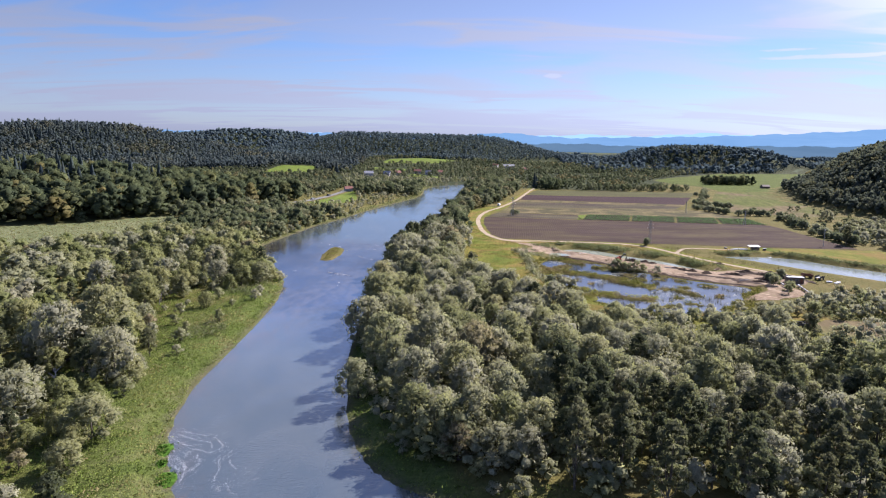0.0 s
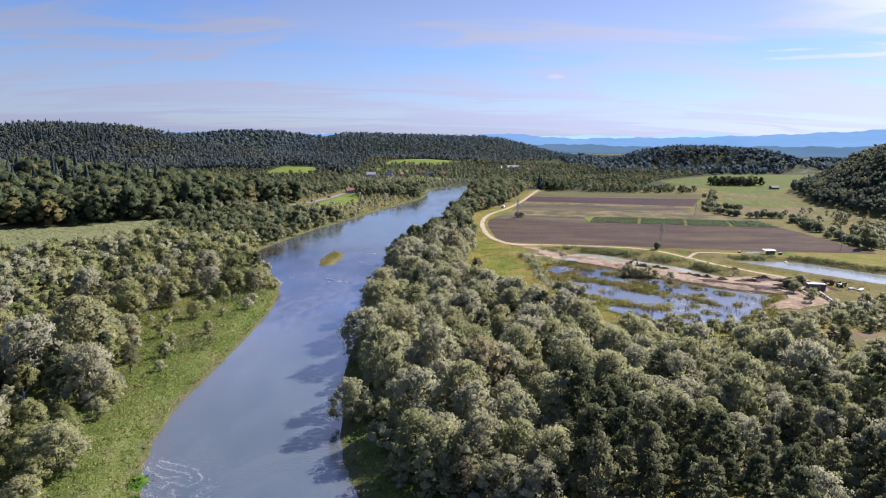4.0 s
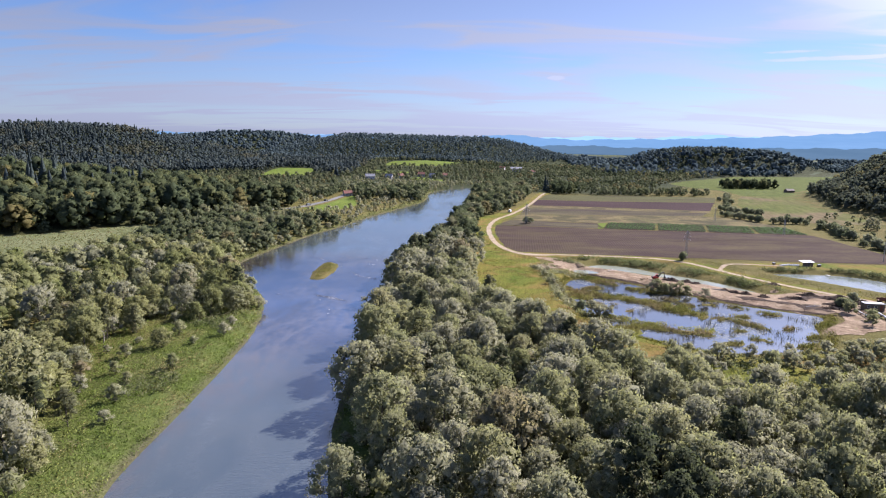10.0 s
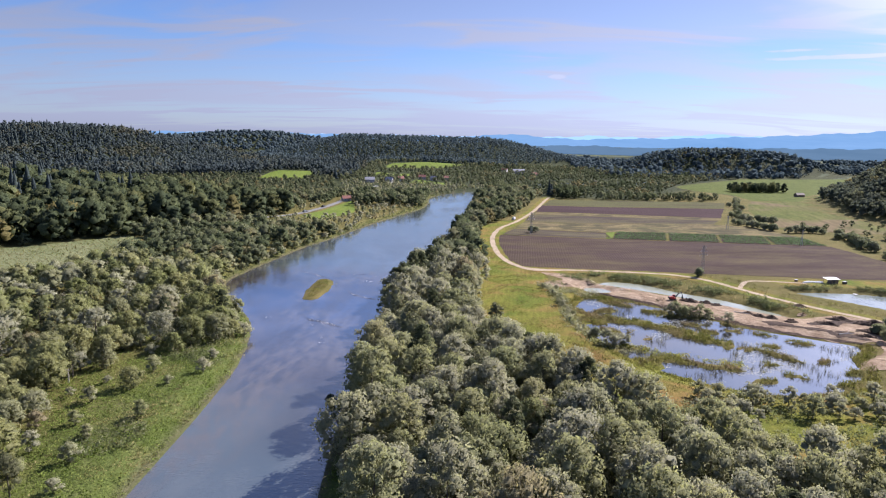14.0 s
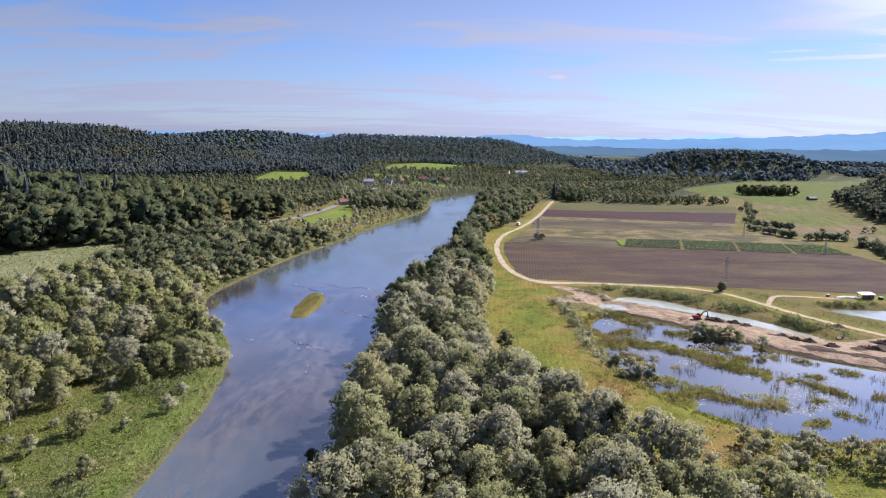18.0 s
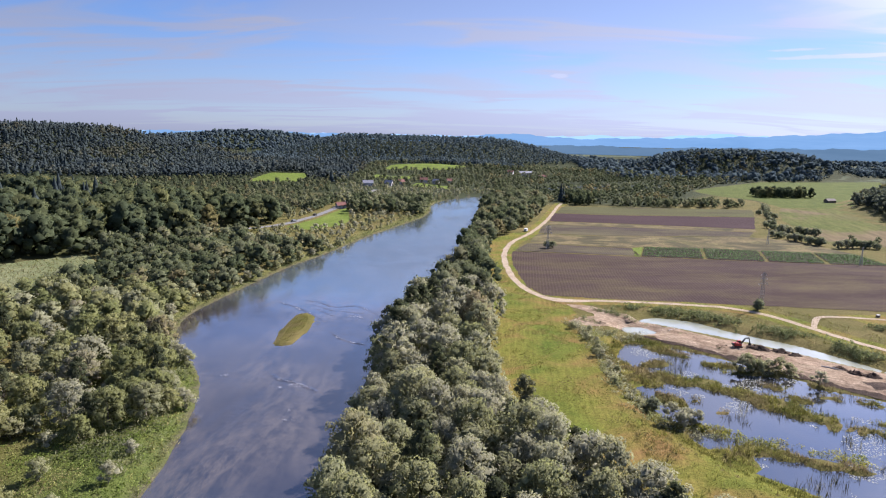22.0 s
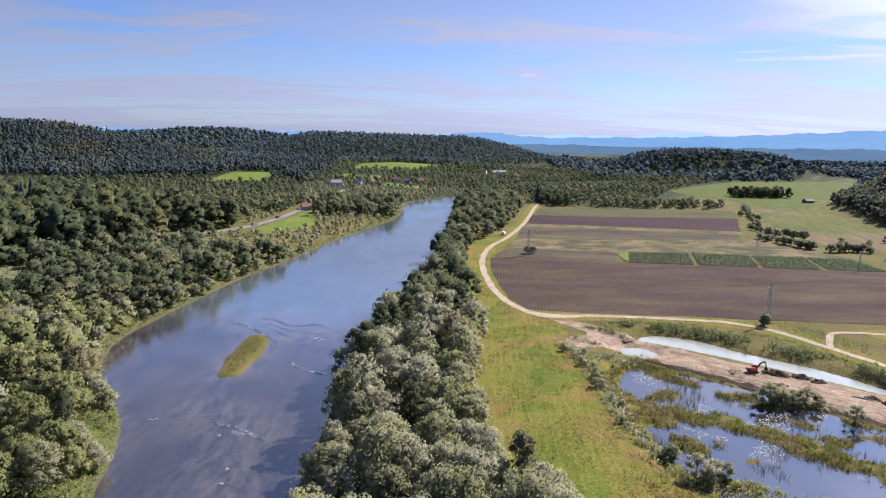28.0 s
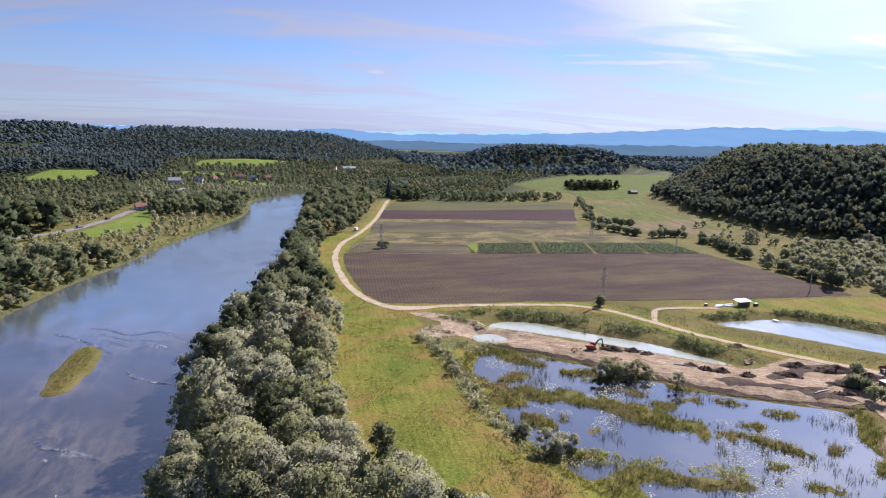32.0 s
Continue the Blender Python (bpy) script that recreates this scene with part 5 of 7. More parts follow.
# plain far across: woods in clumps between fields
p_x = scatter(rng, (250, 1050), (2000, 1900), 19.0, lambda x, y: (wobble(0.45 * x, y, 300, 2.0) + 0.5 * wobble(0.5 * x, y, 110, 6.0) > -0.3) & (x > 0.22 * y - 60) & (x < 1.3 * y) & (near_dist(CLEAR[1], x, y, 10) > 5)
              & (near_dist(CLEAR[2], x, y, 10) > 5) & (hill_height(x, y) < 40) & np.logical_and.reduce([near_dist(c, x, y, 12) > 6 for c in CLEAR[-6:-1]]))
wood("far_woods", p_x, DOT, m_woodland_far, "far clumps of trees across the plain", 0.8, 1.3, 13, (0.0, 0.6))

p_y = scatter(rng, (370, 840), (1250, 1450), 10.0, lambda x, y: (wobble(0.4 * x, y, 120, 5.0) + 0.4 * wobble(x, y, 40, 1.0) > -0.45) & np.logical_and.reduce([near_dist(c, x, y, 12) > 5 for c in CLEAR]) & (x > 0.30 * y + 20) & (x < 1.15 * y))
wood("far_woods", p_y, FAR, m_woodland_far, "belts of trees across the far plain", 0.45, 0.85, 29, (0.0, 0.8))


def backdrop(name, radius, profile, color_lo, color_hi, label, seed):
    """A far blue range, closing the view at the horizon, its haze painted as glow."""
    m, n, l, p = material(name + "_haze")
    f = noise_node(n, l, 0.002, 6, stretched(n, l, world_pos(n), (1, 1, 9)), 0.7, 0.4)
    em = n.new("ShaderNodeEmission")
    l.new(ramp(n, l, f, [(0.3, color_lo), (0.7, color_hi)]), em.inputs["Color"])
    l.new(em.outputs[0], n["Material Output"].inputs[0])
    b = np.linspace(-50, 75, 500)
    z = np.interp(b, [q[0] for q in profile], [q[1] for q in profile]) + radius / 4650 * (3.5 * np.sin(b * 1.9 + seed) + 2.0 * np.sin(b * 5.3 + 2 * seed) + 0.9 * np.sin(b * 17 + seed))
    a = np.radians(b)
    lo = np.stack([radius * np.sin(a), radius * np.cos(a), np.full(len(b), -20.0)], -1)
    hi = lo.copy()
    hi[:, 2] = z
    k = np.arange(len(b) - 1)
    q = np.stack([k, k + 1, k + 1 + len(b), k + len(b)], -1)
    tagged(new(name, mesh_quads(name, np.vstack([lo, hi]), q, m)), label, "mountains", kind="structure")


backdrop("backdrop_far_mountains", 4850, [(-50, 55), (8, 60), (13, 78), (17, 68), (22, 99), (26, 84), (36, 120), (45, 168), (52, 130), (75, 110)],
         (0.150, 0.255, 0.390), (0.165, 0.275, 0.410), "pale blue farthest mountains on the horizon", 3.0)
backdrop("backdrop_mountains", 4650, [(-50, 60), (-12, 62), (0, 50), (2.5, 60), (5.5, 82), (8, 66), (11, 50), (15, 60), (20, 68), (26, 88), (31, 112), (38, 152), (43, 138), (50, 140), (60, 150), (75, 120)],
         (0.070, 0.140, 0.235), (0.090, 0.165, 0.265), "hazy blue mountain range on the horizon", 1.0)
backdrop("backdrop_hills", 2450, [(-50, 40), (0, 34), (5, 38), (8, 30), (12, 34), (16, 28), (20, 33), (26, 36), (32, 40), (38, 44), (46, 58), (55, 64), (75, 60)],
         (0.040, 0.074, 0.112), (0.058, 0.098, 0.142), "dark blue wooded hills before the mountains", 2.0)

m_hedge = foliage("hedge_leaves", [(0.0, (0.115, 0.132, 0.076)), (0.5, (0.165, 0.178, 0.108)), (1.0, (0.225, 0.226, 0.148))])

# ---- trees round the fields
BUSHES = tree_kind("bush", range(61, 65), m_hedge, dict(R=(2.0, 2.5), H=(3.2, 4.0), base=0.03, puffs=13, per=26, size=0.32, trunk=0.12, span=(0.3, 0.46), up=0.9), "", "")


def z_at(x, y):
    return float(land(np.array([float(x)]), np.array([float(y)]))[0][0])


def row(name, grown, pts, lo, hi, label, category, group, seed):
    r = np.random.default_rng(seed)
    for x, y in pts:
        plant(name, grown[r.integers(len(grown))], x, y, r.uniform(lo, hi), r.uniform(0, 6.28), label, category, group)


row("hedge_tree", BUSHES, along([(221, 350), (226, 378), (231, 408), (236, 440), (243, 464)], 3.5, 2.4, 1), 0.9, 1.7, "dark green tree in the hedge at the field's end", "tree", "field hedge", 1)
row("hedge_tree", BUSHES, along([(204, 522), (209, 503), (214, 487), (228, 480), (243, 477)], 3.2, 2.4, 2), 0.9, 1.6, "dark green tree in the hedge beside the pasture", "tree", "pasture hedge", 2)
row("hedge_tree", BUSHES, along([(217, 545), (231, 575), (245, 606), (262, 646), (280, 690)], 5, 2.0, 3), 0.6, 1.3, "small dark tree on the field boundary", "tree", "pasture hedge", 3)
row("hedge_tree", BUSHES, along([(215, 532), (222, 527), (230, 521)], 2.6, 2.6, 30), 1.3, 2.0, "tall dark tree in the clump at the pasture's corner", "tree", "pasture hedge", 30)
row("round_tree", WILLOWS, [(270, 455)], 0.85, 0.86, "rounded pasture tree with a short trunk", "tree", "", 4)
row("dark_tree", ALDERS, [(219, 351), (222, 355)], 0.8, 0.9, "dense dark tree at the corner of the ploughed field", "tree", "", 5)
row("field_bush", BUSHES, [(110, 341)], 1.1, 1.15, "dark round bush beside the field corner", "bush", "", 6)
row("field_bush", BUSHES, [(55, 463), (57.5, 463.5)], 0.95, 1.2, "dark bush standing in the ploughed field", "bush", "", 7)
SCRUB_E = np.array([(226, 336), (234, 378), (250, 412), (285, 438), (345, 428), (360, 340), (300, 310)], float)
p_q = scatter(rng, (222, 300), (365, 445), 5.6, lambda x, y: inside_dist(SCRUB_E, x, y) < 0)
wood("willow_scrub", p_q, MID, m_willow_far, "grey-green scrub at the foot of the wooded hill", 0.35, 0.75, 21)
p_q = scatter(rng, (236, 380), (330, 520), 9.0, lambda x, y: (inside_dist(SCRUB_E, x, y) > 0) & (hill_height(x, y) < 9) & (x > 238) & (np.random.default_rng(2).random(x.shape) < 0.45))
wood("scrub", p_q, SCRUB, m_mixed, "scattered scrub on the rough pasture", 0.4, 0.9, 22, (0.4, 0.95))
END_ROW = np.array([(150, 680), (262, 684), (270, 706), (150, 702)], float)
p_q = scatter(rng, (148, 676), (272, 708), 7.0, lambda x, y: inside_dist(END_ROW, x, y) < 0)
wood("tree_row", p_q, LOW, m_mixed, "row of dark trees at the far end of the fields", 0.55, 0.95, 23, (0.2, 0.9))
p_q = scatter(rng, (330, 790), (385, 830), 6.0, lambda x, y: np.abs(y - 808 - 0.1 * (x - 357)) < 14)
wood("copse", p_q, BROAD, m_forest, "dark square copse on the meadow", 0.55, 0.75, 24)
wood("spruce", np.array([(107.0, 720.0), (109.5, 722.0)]), SPRUCE, m_conifer, "dark pointed spruces at the track's end", 0.85, 1.0, 25)
p_q = scatter(rng, (100, 690), (132, 740), 6.5, lambda x, y: x > 112)
wood("tree_row", p_q, BROAD, m_forest, "tall slim trees beside the track's end", 0.5, 0.7, 26, (0.3, 0.8))

# single trees that stand out on the banks
plant("leaning_willow", WILLOWS[2], -13.5, 146, 0.8, 1.0, "grey-green willow leaning out over the river", "tree", "", (0.1, -0.28))
plant("bank_alder", ALDERS[1], -19.5, 196, 0.66, 0.4, "dark alder leaning over the water's edge", "tree", "", (0.0, -0.25))
for i, (x, y, s) in enumerate([(-13, 300, 1.18), (-16.5, 303, 1.02), (-10, 306, 1.16), (-14, 293, 0.95), (-7, 312, 1.2), (1, 316, 1.15), (6, 322, 1.2), (10, 318, 1.1), (-4, 322, 1.2), (12, 330, 1.2)]):
    plant("poplar_tree", ALDERS[i % 5], x, y, s, i * 1.3, "tall dark poplar above the riverside willows", "tree", "poplars on the point")
plant("levee_tree", ALDERS[3], 31, 205, 0.8, 0.5, "dark green tree at the edge of the levee", "tree", "")
for i, (x, y, s) in enumerate([(-69, 211, 0.58), (-82, 224, 0.66), (-66, 250, 0.95), (-73, 262, 1.0), (-76, 274, 1.05), (-85, 290, 0.95), (-70, 236, 0.7), (-92, 200, 0.85), (-95, 168, 1.1), (-88, 160, 1.0), (-62, 247, 0.9), (-68, 243, 0.95), (-63, 258, 0.85), (-59.5, 252, 0.7), (-76, 244, 0.95)]):
    plant("sallow_tree", SALLOWS[(i * 3) % 7], x, y, s, i * 0.9, "large rounded willow at the edge of the west bank meadow", "tree", "trees of the west bank")
for i, (x, y, s) in enumerate([(-79, 169, 1.55), (-85, 161, 1.4), (-67, 150, 1.1), (-74, 156, 0.9)]):
    plant("silver_willow", WILLOWS[(i * 2 + 1) % 9], x, y, s, i * 1.7, "broad silver-grey willow at the edge of the bank meadow", "tree", "silver willows")
row("meadow_shrub", SHRUBS, [(-74, 203), (-76, 214), (-71, 192), (-69, 222), (-66, 187), (-62, 214), (-58, 232), (-80, 206), (-64, 178), (-60, 196), (-57, 222), (-61, 168)], 0.5, 1.25, "olive green shrub standing in rank meadow", "shrub", "shrubs of the west meadow", 12)
sh = scatter(rng, (-95, 255), (10, 470), 4.2, lambda x, y: (x < np.interp(y, L_LINE[:, 1], L_LINE[:, 0])) & (np.abs(near_dist(RIVER, x, y, 10) - 2.4) < 1.5) & (wobble(x, y, 14, 4.4) > -0.45))
row("shore_shrub", SHRUBS, sh, 0.6, 1.35, "olive green willow shrub at the water's edge", "shrub", "shrubs of the west shore", 13)
sh = scatter(rng, (-20, 100), (20, 165), 4.0, lambda x, y: (x > -22) & (np.abs(near_dist(RIVER, x, y, 10) - 3.6) < 2.4) & (wobble(x, y, 9, 4.4) > 0.0))
row("shore_shrub", SHRUBS, sh, 0.5, 1.1, "olive green shrub on the east bank", "shrub", "shrubs of the east shore", 14)
plant("levee_bush", BUSHES[0], 46.5, 257, 0.95, 0.2, "dense dark round bush at the marsh edge", "bush", "")
row("marsh_bush", SHRUBS, [(77.5, 282), (79.5, 282.8), (82, 282), (84.5, 282.5), (87, 281.5), (89.5, 281), (92.6, 272.8), (48, 250), (50, 249), (52, 251), (53.8, 250.2), (131, 254), (134, 262), (129, 240), (133, 246)], 0.95, 1.5, "green willow bush growing in the marsh", "bush", "marsh bushes", 8)
row("marsh_bush", SHRUBS, along([(41, 318), (44.5, 303), (43.5, 290), (43.5, 278), (45, 266)], 2.6, 1.3, 9), 0.3, 0.75, "low grey-green bush along the marsh edge", "bush", "marsh bushes", 9)
row("dredge_tree", BUSHES, [(134, 259), (133, 262), (141, 268)], 0.9, 1.1, "small dark tree beside the gravel works", "tree", "", 10)
SOUTH = np.array([(52, 205), (62, 214), (78, 210), (104, 214), (128, 226), (150, 240), (190, 245), (215, 225), (215, 190), (150, 196), (132, 190), (112, 203), (80, 198)], float)
p_q = scatter(rng, (50, 185), (216, 248), 4.2, lambda x, y: (inside_dist(SOUTH, x, y) < 0) & (inside_dist(CLEARING, x, y) > 1) & (near_dist(SAND_LOOP, x, y, 5) > 0.5) & (wobble(x, y, 22, 3.3) > -0.35))
row("shrub", SHRUBS, p_q[p_q[:, 0] < 125], 0.6, 1.35, "olive green shrub between marsh and wood", "shrub", "shrubs south of the marsh", 11)
gap = scatter(rng, (60, 172), (124, 200), 5.5, lambda x, y: (inside_dist(WOOD_R, x, y) > 1.5) & (inside_dist(CLEARING, x, y) > 1) & (inside_dist(SOUTH, x, y) > 1) & (wobble(x, y, 16, 7.0) > 0.1))
row("shrub", SHRUBS, gap, 0.5, 1.2, "olive green shrub in rough grass beside the wood", "shrub", "shrubs south of the marsh", 15)
wood("shrubs", p_q[p_q[:, 0] >= 125], SCRUB, m_willow_far, "thick shrubs beside the gravel works", 0.5, 1.1, 27)


# ---- low plants
def lifted(r, n, c):
    """Shading directions of low growth: up, leaning out a little."""
    d = np.stack([c[:, 0] * 0.5, c[:, 1] * 0.5, np.ones(n)], -1) + r.normal(0, 0.25, (n, 3))
    return np.repeat(d / np.linalg.norm(d, axis=1)[:, None], 4, 0)


def tuft(seed, n, h, w, flat=0.5, leaf=0.42):
    r = np.random.default_rng(seed)
    c = np.stack([r.normal(0, w, n), r.normal(0, w, n), r.uniform(0.2, 0.9, n) * h], -1)
    nr = np.stack([r.normal(0, 0.8, n), r.normal(0, 0.8, n), np.full(n, flat + 0.3)], -1)
    nr /= np.linalg.norm(nr, axis=1)[:, None]
    return (*cards(r, c, nr, r.uniform(0.5, 1.0, n) * h * leaf, 0.55, 0.6), lifted(r, n, c))


def blades(seed, n, h, w, spread):
    """Upright narrow blades, four-cornered, tapering."""
    r = np.random.default_rng(seed)
    b = np.stack([r.normal(0, w, n), r.normal(0, w, n), np.zeros(n)], -1)
    a = r.uniform(0, 6.283, n)
    s = np.stack([np.cos(a), np.sin(a), np.zeros(n)], -1) * spread
    t = b + np.stack([r.normal(0, 0.22, n) * h, r.normal(0, 0.22, n) * h, r.uniform(0.6, 1.1, n) * h], -1)
    v = np.stack([b - s, b + s, t + s * 0.25, t - s * 0.25], 1).reshape(-1, 3)
    return v, np.arange(n * 4).reshape(-1, 4), lifted(r, n, b)


HERB = [tuft(s, 14, 0.75, 0.55, 0.5, 0.29) for s in range(4)]
TALLHERB = [tuft(s + 20, 24, 1.3, 0.65, 0.5, 0.25) for s in range(4)]
GRASS = [blades(s + 40, 7, 0.6, 0.5, 0.09) for s in range(4)]
BLADES = [blades(s + 50, 12, 0.95, 0.55, 0.08) for s in range(5)]
SEDGES = [tuft(s + 90, 12, 0.9, 0.45, 0.6, 0.28) for s in range(4)]
REEDS = [blades(s + 60, 9, 1.8, 0.4, 0.06) for s in range(4)]

west = lambda x, y: x < np.interp(y, L_LINE[:, 1], L_LINE[:, 0]) + 0.5
p = scatter(rng, (-95, 100), (-36, 300), 0.95, lambda x, y: west(x, y) & (near_dist(RIVER, x, y, 50) < 44) & (near_dist(RIVER, x, y, 30) > 0.3) & (x > -0.74 * (y - 5) - 10))
wood("herbs", p, HERB, m_herb, "lush green herbs and nettles on the west bank", 0.4, 1.2, 31, (0.0, 0.95), 0.1, "plants", 9)
p = scatter(rng, (-95, 180), (-45, 300), 1.5, lambda x, y: west(x, y) & (near_dist(RIVER, x, y, 30) < 18) & (near_dist(RIVER, x, y, 30) > 3) & (wobble(x, y, 17, 5.2) > 0.25))
wood("tall_herbs", p, TALLHERB, m_shrub_far, "grey-green tall herbs before the willows", 0.6, 1.2, 32, (0.1, 0.9), 0.1, "plants", 8)
p = scatter(rng, (-90, 100), (-40, 260), 1.7, lambda x, y: west(x, y) & (inside_dist(GRASS_L, x, y) < 2) & (wobble(x, y, 7, 6.1) + 0.5 * wobble(x, y, 2.5, 1.1) > 0.15))
wood("tall_herbs", p, TALLHERB, m_herb, "clumps of taller herbs in the bank meadow", 0.4, 0.85, 74, (0.0, 1.0), 0.1, "plants", 5)
p = scatter(rng, (-100, 270), (20, 720), 2.2, lambda x, y: west(x, y) & (np.abs(near_dist(RIVER, x, y, 10) - 2.0) < 2.0))
wood("bank_herbs", p, TALLHERB, m_shrub_far, "green herbs along the shore", 0.6, 1.2, 33, (0.0, 0.6), 0.1, "plants")
p = scatter(rng, (-25, 100), (60, 420), 1.6, lambda x, y: (x > -25) & (np.abs(near_dist(RIVER, x, y, 10) - 3.0) < 2.8) & ~west(x, y))
wood("bank_herbs", p, HERB, m_herb, "green herbs along the east shore", 0.6, 1.4, 34, (0.0, 0.6), 0.1, "plants")
p = scatter(rng, (-54, 299), (-41, 339), 0.65, lambda x, y: inside_dist(ISLAND, x, y) < 0.5)
wood("island_grass", p, HERB, m_sedge, "yellow-green grass covering the river island", 0.25, 0.85, 35, (0.0, 0.75), 0.1, "plants", 4)
p = np.array([(-41.5, 323.5), (-40.8, 323), (-40.2, 322.6), (-39.2, 322.0), (-38.6, 321.8), (-37.6, 321.9)])
wood("spit_grass", p, HERB, m_sedge, "tufts of grass on the gravel spit", 0.6, 0.9, 36, (0.0, 0.6), -0.4, "plants")


def marsh_land(x, y):
    z, dr, dm = land(x, y)
    return (dm < 3) & (z > 0.93) & ((near_dist(SAND, x, y, 5) > 2.2) | (dm < -5))


p = scatter(rng, (40, 212), (136, 312), 0.6, lambda x, y: marsh_land(x, y) & (wobble(x, y, 5, 7.3) + 0.6 * wobble(x, y, 2.2, 2.3) > -0.62))
wood("sedge", p, BLADES + SEDGES, m_sedge, "olive and yellow sedge on marsh islands", 0.3, 0.95, 37, (0.0, 1.0), 0.05, "plants", 11)
m_reeds = foliage("reed_blades", [(0.0, (0.075, 0.070, 0.038)), (1.0, (0.125, 0.115, 0.055))], True, 0.3, 0.4)
p = scatter(rng, (44, 216), (130, 308), 1.5, lambda x, y: (near_dist(MARSH, x, y, 5) < -1.5) & ~marsh_land(x, y) & (wobble(x, y, 11, 6.6) + 0.6 * wobble(x, y, 3.5, 1.6) > 0.42))
wood("reeds", p, REEDS, m_reeds, "thin dark reeds standing in marsh water", 0.4, 1.1, 38, (0.0, 1.0), 0.1, "plants")
LEVEE_OUT = closed_line([(44, 343), (44, 322), (53, 306), (50, 292), (49, 272), (50, 254), (56, 238), (66, 222), (88, 214), (120, 216), (122, 178), (72, 174), (52, 188), (28, 216), (14, 250), (8, 280), (8, 312), (14, 345), (14, 403), (17, 445), (26, 484), (40, 512), (49, 512), (35, 478), (27.5, 440), (26, 403), (28, 374), (35, 354)])
EDGE = [(40, 322), (43.5, 306), (43, 292), (42.5, 278), (43.5, 264), (46, 250)]
p = np.vstack([along(EDGE, 0.25, 1.5, 61), along([(46, 249), (51, 247), (57, 245)], 0.25, 1.2, 62), along([(76, 282), (84, 282), (91, 280)], 0.3, 1.2, 63), along([(60, 310), (52, 308), (46, 312)], 0.3, 1.8, 64)])
wood("marsh_scrub", p, TALLHERB, m_willow_far, "grey-green tall scrub along the marsh edge", 0.4, 1.25, 47, (0.0, 0.8), 0.1, "plants", 7)
p = scatter(rng, (8, 198), (82, 420), 0.9, lambda x, y: (inside_dist(LEVEE_OUT, x, y) < 0) & (inside_dist(WOOD_R, x, y) > 0) & (wobble(x, y, 9, 1.2) + 0.6 * wobble(x, y, 3.0, 4.2) > 0.0))
wood("levee_grass", p, GRASS, m_sedge, "long yellow-green grass on the levee", 0.3, 0.85, 39, (0.0, 0.9), 0.05, "plants", 8)
p = scatter(rng, (50, 228), (90, 255), 0.6, lambda x, y: (np.abs(y - 247 + 0.52 * (x - 57)) < 2.6 + 1.5 * wobble(x, y, 6, 2.0)) & (x > 53) & (x < 84) & (wobble(x, y, 4, 8.8) > -0.2))
m_bur = foliage("bur_marigold_leaves", [(0.0, (0.170, 0.190, 0.030)), (0.6, (0.280, 0.270, 0.034)), (1.0, (0.350, 0.300, 0.030))], True, 0.35, 0.6)
wood("yellow_herbs", p, TALLHERB + HERB, m_bur, "yellow-flowering herbs in a band across the marsh", 0.4, 0.8, 48, (0.0, 1.0), -0.0, "plants", 5)
p = scatter(rng, (38, 226), (58, 248), 0.8, lambda x, y: (near_dist(MARSH, x, y, 8) > -1) & (np.abs(x - 40 + 0.75 * (y - 246) * -1 - 4) < 9) & (wobble(x, y, 5, 3.8) > -0.3))
wood("rough_grass", p, BLADES + HERB, m_sedge, "brown and olive rough grass at the marsh edge", 0.3, 0.8, 49, (0.35, 1.0), 0.05, "plants", 6)
p = np.vstack([along([(51, 338), (57, 334), (62, 326)], 0.3, 1.3, 71), along([(44, 328), (49, 322)], 0.4, 1.2, 72)])
wood("rank_growth", p, TALLHERB, m_shrub_far, "rank green growth on the sand beside the levee", 0.4, 1.0, 73, (0.0, 0.8), 0.05, "plants", 6)
# rank growth along pond banks and track verges
p = np.vstack([along([(60, 339), (72, 338.5), (84, 335), (96, 323), (108, 311), (117, 296), (122, 286)], 0.11, 2.4, 40), along([(100, 322), (112, 308), (119, 294)], 0.6, 1.2, 41),
               along([(137, 322), (154, 323.5), (172, 320), (187, 303), (202, 285)], 0.22, 1.4, 42)])
p = p[wobble(p[:, 0], p[:, 1], 9, 1.4) > -0.35]
dd = np.minimum.reduce([near_dist(q, p[:, 0], p[:, 1], 5) for q in (POND_LONG, POND_EAST)])
wood("rank_growth", p[(dd > 0.2) & (line_dist(TRACK, p[:, 0], p[:, 1]) > 2.2)], TALLHERB, m_shrub_far, "dark rank growth on the pond banks", 0.45, 1.4, 44, (0.0, 0.7), 0.1, "plants")
p = scatter(rng, (55, 255), (215, 345), 1.9, lambda x, y: (line_dist(TRACK, x, y) < 14) & (line_dist(TRACK, x, y) > 2.4) & (x > 48) & (near_dist(SAND, x, y, 5) > 0.5) & (near_dist(POND_LONG, x, y, 5) > 0.6) & (near_dist(POND_EAST, x, y, 5) > 0.6)
            & (near_dist(FIELDS[0][1], x, y, 5) > 0.8) & (wobble(x, y, 12, 2.9) > -0.3))
wood("verge_grass", p, GRASS, m_sedge, "dry long grass beside track and ponds", 0.5, 1.2, 45, (0.1, 1.0), 0.05, "plants")
p = scatter(rng, (50, 180), (150, 246), 1.5, lambda x, y: ((inside_dist(SOUTH, x, y) < 1.5) | (inside_dist(WOOD_R, x, y) > 1) & (y < 205)) & (near_dist(MARSH, x, y, 8) > -0.5) & (inside_dist(CLEARING, x, y) > 0) & (near_dist(SAND_LOOP, x, y, 5) > 0.3) & (wobble(x, y, 10, 2.7) + 0.5 * wobble(x, y, 3.5, 5.5) > -0.15))
wood("tall_herbs", p, TALLHERB + HERB, m_shrub_far, "olive tall herbs and brambles between marsh and wood", 0.5, 1.25, 75, (0.1, 1.0), 0.05, "plants", 7)
